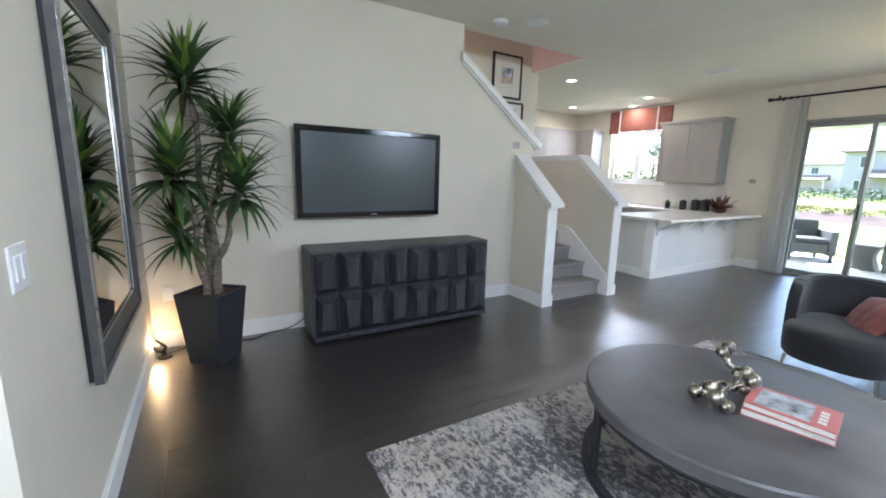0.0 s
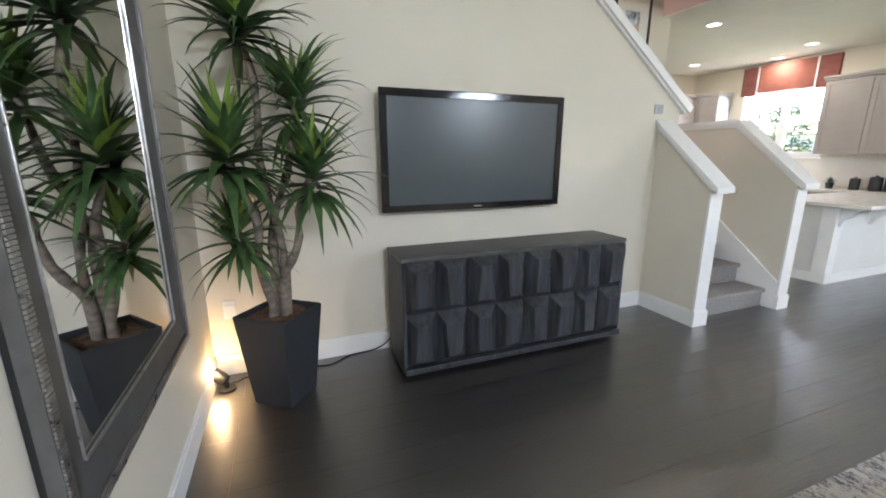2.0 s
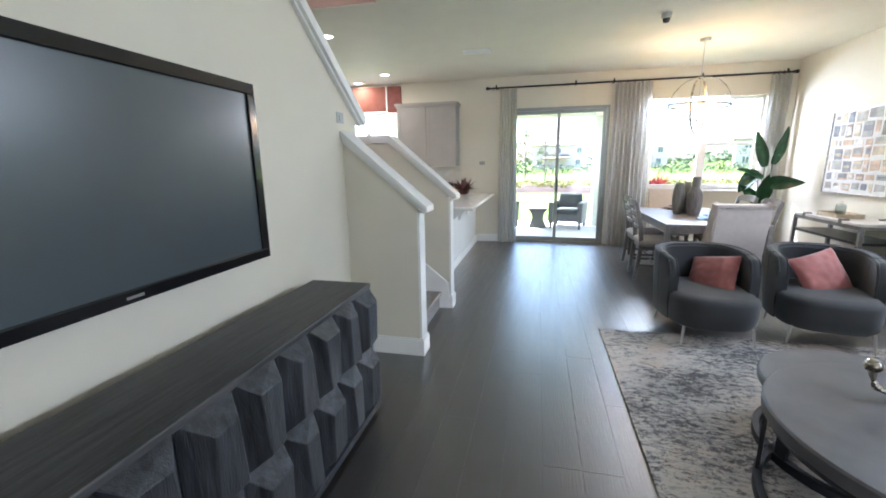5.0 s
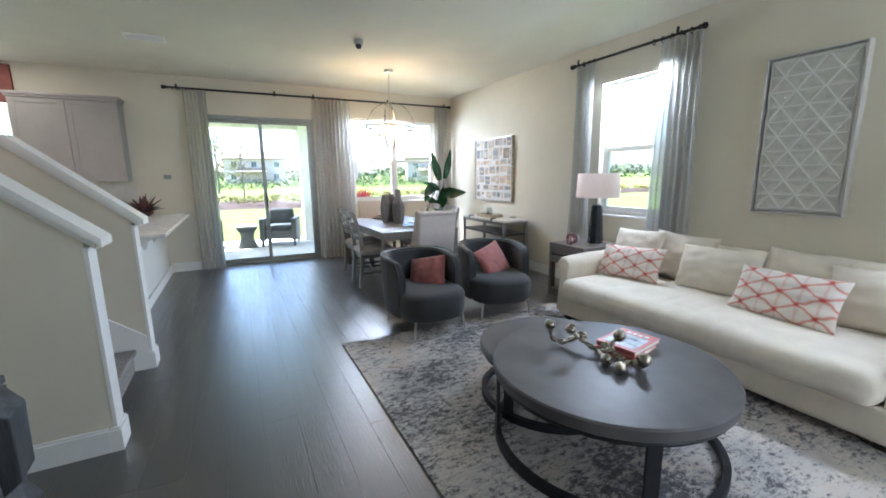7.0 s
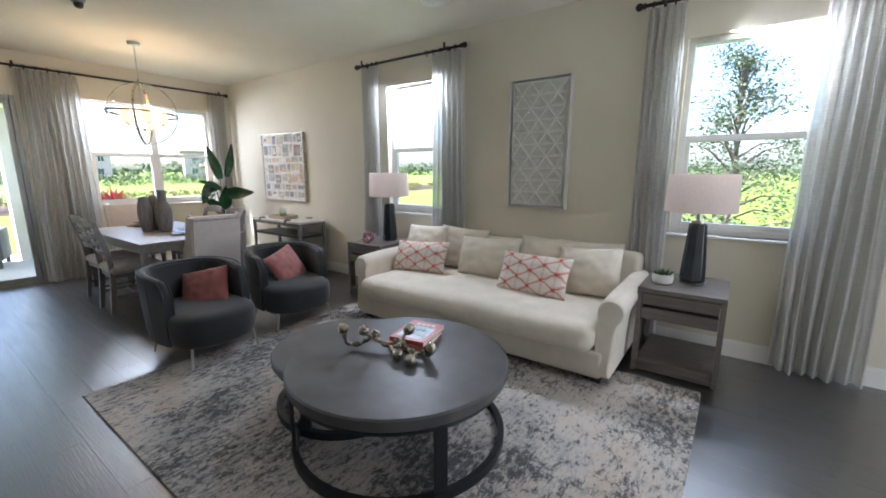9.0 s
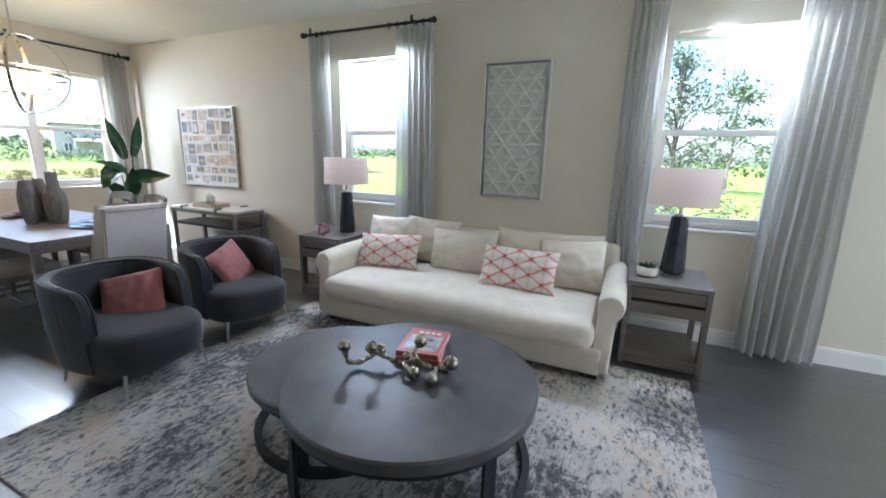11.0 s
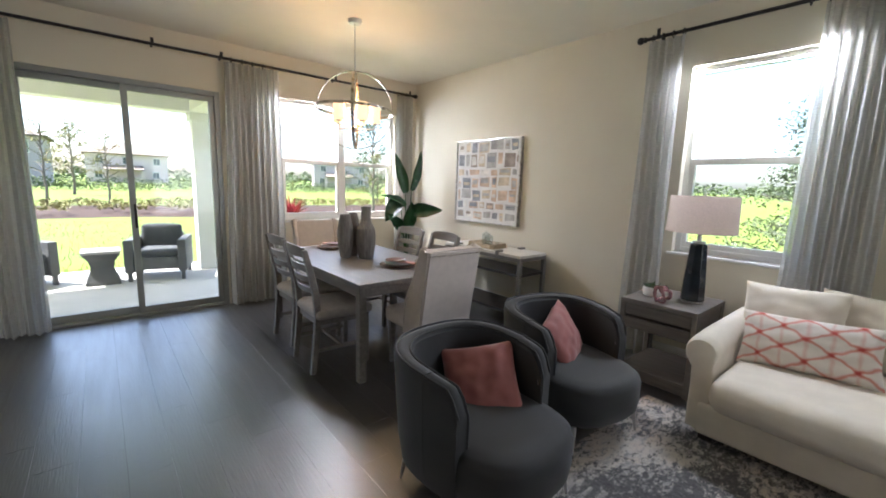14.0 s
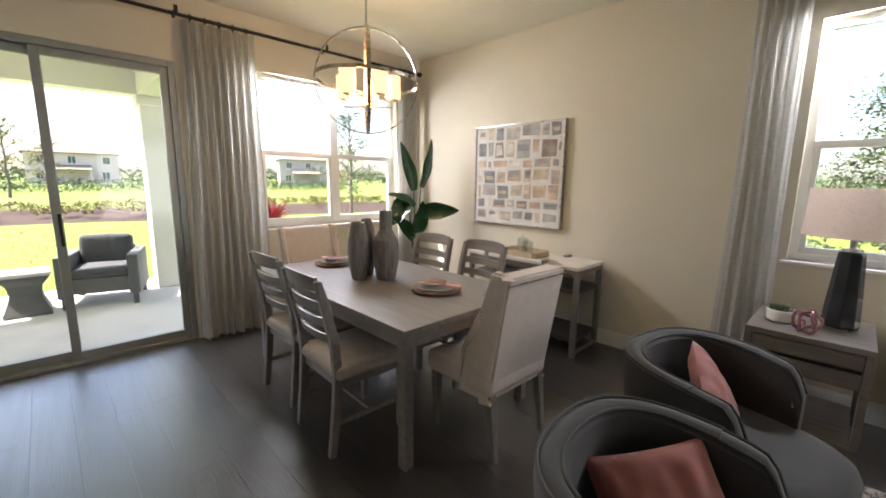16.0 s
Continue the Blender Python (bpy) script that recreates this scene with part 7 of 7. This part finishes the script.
def tree(label, m, h, spread, clumps, leaves, leaf, mat, seed, low=0.25, bare=0.0):
    t = thing("tree", label, "tree", m)
    rng = random.Random(seed)
    bm = bmesh.new()
    pts = [(0.04 * h * 0.2 * math.sin(k), 0.03 * h * 0.2 * math.cos(1.7 * k), h * k / 10 * 0.96) for k in range(11)]
    tube(bm, pts, [h * 0.018 * (1 - 0.085 * k) for k in range(11)], 8)
    tips = []
    for k in range(clumps):
        f = low + (0.97 - low) * (k + rng.random()) / clumps
        a = 2.4 * k + rng.uniform(-0.5, 0.5)
        r = spread * (1.05 - f) / (1.05 - low) * rng.uniform(0.65, 1.1) + 0.08 * spread
        p0 = Vector((0, 0, h * f * 0.9))
        p2 = Vector((r * math.cos(a), r * math.sin(a), h * f + 0.10 * h * rng.random()))
        p1 = (p0 + p2) / 2 + Vector((0, 0, 0.03 * h))
        tube(bm, [p0, p1, p2], [h * 0.006, h * 0.004, h * 0.0015], 6)
        tips.append((p1, p2))
    part("trunk", bm, TREEBARK, t, smooth=True)
    bm = bmesh.new()
    for p1, p2 in tips:
        if rng.random() < bare:
            continue
        s = spread * rng.uniform(0.22, 0.36)
        leaf_cloud(bm, p2, (s, s, s * 0.6), leaves, leaf, rng)
        leaf_cloud(bm, (p1 + p2) / 2, (s * 0.8, s * 0.8, s * 0.5), leaves // 2, leaf, rng)
    part("crown", bm, mat, t)
    return t


def shrub(label, name, m, size, count, leaf, mat, seed):
    rng = random.Random(seed)
    t = thing(name, label, "shrub", m)
    bm = bmesh.new()
    for k in range(7):
        a = 0.9 * k
        bar(bm, (0, 0, 0), (size[0] * 0.5 * math.cos(a), size[1] * 0.5 * math.sin(a), size[2] * 0.9), 0.012, 0.004, 5)
    part("stems", bm, TREEBARK, t)
    bm = bmesh.new()
    for k in range(6):
        c = (size[0] * rng.uniform(-0.45, 0.45), size[1] * rng.uniform(-0.45, 0.45), size[2] * rng.uniform(0.35, 0.7))
        leaf_cloud(bm, c, (size[0] * 0.5, size[1] * 0.5, size[2] * 0.4), count // 6, leaf, rng)
    part("foliage", bm, mat, t)
    return t


tree("slender dark-leaved tree outside the tall window", pose(0.62, -4.4, G), 3.15, 0.92, 46, 105, 0.062, TREELEAF, 21, 0.16)
tree("slender dark-leaved tree outside the sofa window", pose(3.60, -4.1, G), 2.75, 0.9, 46, 120, 0.062, TREELEAF, 22, 0.12)
tree("young lawn tree with sparse yellow-green leaves", pose(31.5, 4.45, G), 4.2, 1.1, 16, 22, 0.14, BUSHGOLD, 23, 0.35, 0.4)
tree("young lawn tree with sparse yellow-green leaves", pose(31.0, 2.0, G), 3.6, 1.0, 16, 30, 0.13, BUSHGOLD, 24, 0.35, 0.2)
tree("young lawn tree with yellow-green crown", pose(44.0, 3.8, G), 5.4, 1.8, 20, 45, 0.2, BUSHGOLD, 25, 0.3, 0.1)
tree("slim tree outside the dining window", pose(17.5, -6.2, G), 4.0, 1.3, 22, 50, 0.12, BUSHLEAF, 26, 0.25, 0.1)
tree("slim tree outside the dining window", pose(26.0, -11.5, G), 3.4, 1.4, 20, 45, 0.15, BUSHGOLD, 27, 0.2, 0.1)
tree("leafy tree outside the kitchen window", pose(16.0, 10.5, G), 3.4, 1.6, 24, 70, 0.14, BUSHLEAF, 28, 0.15)
tree("distant roadside tree beyond the lawn", pose(-3.5, -24.0, G), 6.0, 2.4, 22, 60, 0.3, TREELEAF, 29, 0.2)
for x, y, s, c, mt, sd in ((-0.4, -4.6, (0.8, 0.6, 1.1), 900, BUSHGOLD, 31), (0.3, -3.9, (0.7, 0.5, 0.75), 800, BUSHLEAF, 32), (1.5, -4.7, (0.7, 0.6, 0.9), 800, BUSHLEAF, 33), (-1.4, -5.2, (0.9, 0.8, 1.7), 1000, BUSHGOLD, 34), (3.1, -4.6, (0.7, 0.6, 1.05), 900, BUSHGOLD, 35), (4.5, -4.9, (0.8, 0.6, 0.9), 800, BUSHLEAF, 36), (5.4, -5.6, (0.9, 0.7, 0.8), 700, BUSHGOLD, 37), (2.4, -5.8, (0.9, 0.7, 1.3), 800, BUSHGOLD, 38)):
    shrub("leafy garden shrub growing beside the house", "shrub", pose(x, y, G), s, c, 0.075, mt, sd)

# mulch bed with low hedge across the lawn
bm = bmesh.new()
rows = []
for k in range(61):
    y = -30 + k
    x0 = 21.6 + 0.8 * math.sin(y * 0.21) + 0.3 * math.sin(y * 0.9)
    x1 = 29.0 + 1.0 * math.sin(y * 0.17 + 1)
    rows.append([bm.verts.new((x0 + (x1 - x0) * f, y, G + 0.005 + 0.22 * math.sin(math.pi * f) * (0.8 + 0.2 * math.sin(y)))) for f in (0, 0.15, 0.4, 0.7, 1)])
for a, b in zip(rows, rows[1:]):
    for q in range(4):
        bm.faces.new((a[q], a[q + 1], b[q + 1], b[q]))
setting("mulch_bed", bm, MULCH, "long red-brown mulch bed across the lawn", "garden bed", True)
rng = random.Random(6)
for name, mt, lab, n, x0, x1, sz, cnt in (("low_hedge", BUSHGOLD, "low yellow-green planting along the mulch bed", 420, 22.6, 28.2, 0.20, 56), ("back_hedge", BUSHLEAF, "clipped green hedge line before the houses", 170, 55.0, 57.5, 0.9, 70)):
    bm = bmesh.new()
    for k in range(n):
        y = -30 + 60 * (k + rng.random()) / n
        leaf_cloud(bm, (rng.uniform(x0, x1), y, 0.2 + sz * 0.4), (sz * 1.6, sz * 1.3, sz * 0.8), cnt, 0.15 if sz < 0.6 else 0.3, rng)
    tagged(part(name, bm, mt), lab, "hedge", "", "stuff")
bm = bmesh.new()
for k in range(170):
    a = radians(-88 + 165 * k / 169)
    d = rng.uniform(150, 175)
    leaf_cloud(bm, (d * math.cos(a), d * math.sin(a), rng.uniform(0.8, 2.6)), (7, 7, rng.uniform(1.5, 3.2)), 55, 1.9, rng)
for k in range(60):
    a = radians(-170 + 90 * k / 59)
    d = rng.uniform(60, 85)
    leaf_cloud(bm, (d * math.cos(a), d * math.sin(a), rng.uniform(0.5, 1.6)), (4, 4, rng.uniform(1.0, 2.4)), 60, 1.0, rng)
tagged(part("far_woods", bm, BUSHLEAF), "hazy line of distant trees", "woods", "", "stuff")
for x, y, sd in ((9.0, 0.33, 1), (9.1, 0.16, 2), (8.92, 0.20, 3)):
    br = thing("red_bromeliad", "red spiky-leaved plant outside the dining window", "plant", pose(x, y, G), "red plants at the window")
    bm = bmesh.new()
    bar(bm, (0, 0, 0), (0, 0, 1.02), 0.02, 0.015, 8)
    part("stem", bm, TREEBARK, br)
    bm = bmesh.new()
    r2 = random.Random(sd)
    for k in range(26):
        a, e = 2.4 * k, r2.uniform(0.2, 1.3)
        strap_leaf(bm, (0, 0, 1.01), (math.cos(a) * math.cos(e), math.sin(a) * math.cos(e), math.sin(e)), r2.uniform(0.24, 0.40), 0.06, 0.07)
    part("leaves", bm, REDLEAF, br)
shrub("green shrub outside the dining window", "shrub", pose(10.5, -0.9, G), (0.6, 0.6, 0.9), 700, 0.07, BUSHLEAF, 41)
shrub("spiky plants at the foot of the column", "shrub", pose(11.2, 0.55, G), (0.25, 0.25, 0.35), 200, 0.09, BUSHLEAF, 42)


# ---- houses across the lawn ----
def house(label, m, w, d, storeys, wall_mat):
    t = thing("house", label, "house", m)
    h = 2.9 * storeys
    part("wall", boxes((0, d, -w / 2, w / 2, 0, h)), wall_mat, t)
    bm = bmesh.new()
    e = 0.5
    base = [bm.verts.new(p) for p in ((-e, -w / 2 - e, h), (d + e, -w / 2 - e, h), (d + e, w / 2 + e, h), (-e, w / 2 + e, h))]
    low = [bm.verts.new((v.co.x, v.co.y, h - 0.18)) for v in base]
    k = min(w, d) / 2
    ridge = [bm.verts.new(p) for p in ((d / 2, -w / 2 + k, h + k * 0.42), (d / 2, w / 2 - k + 0.01, h + k * 0.42))]
    bm.faces.new((base[0], base[1], ridge[0])), bm.faces.new((base[1], base[2], ridge[1], ridge[0]))
    bm.faces.new((base[2], base[3], ridge[1])), bm.faces.new((base[3], base[0], ridge[0], ridge[1]))
    for q in range(4):
        bm.faces.new((low[q], low[(q + 1) % 4], base[(q + 1) % 4], base[q]))
    bm.faces.new(low[::-1])
    part("roof", bm, ROOF, t, "brown hipped shingle roof")
    for s in range(storeys):
        for y in (-w * 0.36, w * 0.02, w * 0.34) if s else (-w * 0.34, w * 0.36):
            z0 = 2.9 * s + 0.9
            wn_ = part("window", boxes((-0.05, 0.02, y - 0.62, y + 0.62, z0 - 0.08, z0 + 1.38)), WHITE_WIN, t)
            for a in (-0.55, 0.04):
                part("pane", boxes((-0.07, -0.05, y + a, y + a + 0.51, z0, z0 + 1.3)), DARKGLASS, wn_)
    bm = bmesh.new()
    prism(bm, [(-2.6, 2.5), (-2.6, 2.62), (0.0, 3.5), (0.0, 2.5)], 1, -w * 0.18, w * 0.3)
    part("porch_roof", bm, ROOF, t)
    for y in (-w * 0.17, w * 0.28):
        part("porch_post", boxes((-2.5, -2.2, y, y + 0.3, 0, 2.5)), wall_mat, t)
    return t


house("white two-storey house with brown roof across lawn", pose(110, -2.6, G), 13.5, 11, 2, STUCCO_FAR)
house("blue-grey two-storey house with brown roof", pose(70, 13.5, G), 13.0, 10, 2, STUCCO_BLUE)
house("white two-storey house among distant trees", pose(112, 36, G), 13.5, 11, 2, STUCCO_FAR)
house("white two-storey house among distant trees", pose(104, 58, G), 13.5, 11, 2, STUCCO_FAR)
house("pale distant house beyond the hedge", pose(120, -24, G), 13.0, 11, 2, STUCCO_FAR)
house("blue-grey distant house beyond the hedge", pose(95, -43, G, 0, 0, -20), 13.0, 10, 2, STUCCO_BLUE)

# ---- wood floor planks ----
PW = 0.19
lengths = (1.22, 0.90, 1.52, 0.60)
plank_meshes = {}
floor_ob = bpy.data.objects["floor"]


def plank(x0, x1, y):
    ln = round(x1 - x0, 2)
    if ln < 0.08:
        return
    if ln not in plank_meshes:
        bm = boxes((0.0005, ln - 0.0005, 0.0005, PW - 0.0005, -0.008, 0.0))
        me = bpy.data.meshes.new("plank")
        bmesh.ops.recalc_face_normals(bm, faces=bm.faces[:])
        bm.to_mesh(me)
        bm.free()
        me.materials.append(PLANK)
        plank_meshes[ln] = me
    ob = new("plank", plank_meshes[ln])
    ob.parent = floor_ob
    ob.location = (x0, y, 0.0)


rng = random.Random(2)
y = YS
while y < YK - 0.02:
    x, end = (-1.55 if y < 1.5 else -0.62 if y < 3.9 else 4.2), XE + 0.02
    first = rng.choice((0.32, 0.62, 0.92, 1.22))
    while x < end:
        x1 = min(end, x + (first or rng.choice((1.22, 1.22, 0.92, 1.52))))
        first = 0.0
        if end - x1 < 0.12:
            x1 = end
        plank(round(x, 2), round(x1, 2), y)
        x = x1
    y += PW
bm = bmesh.new()
y = YS
while y < 1.5:
    box(bm, HALL, -1.55, y + 0.001, y + PW - 0.001, -0.008, 0.0)
    y += PW
tagged(part("hall_planks", bm, PLANK, floor_ob), "", "", "", "stuff")
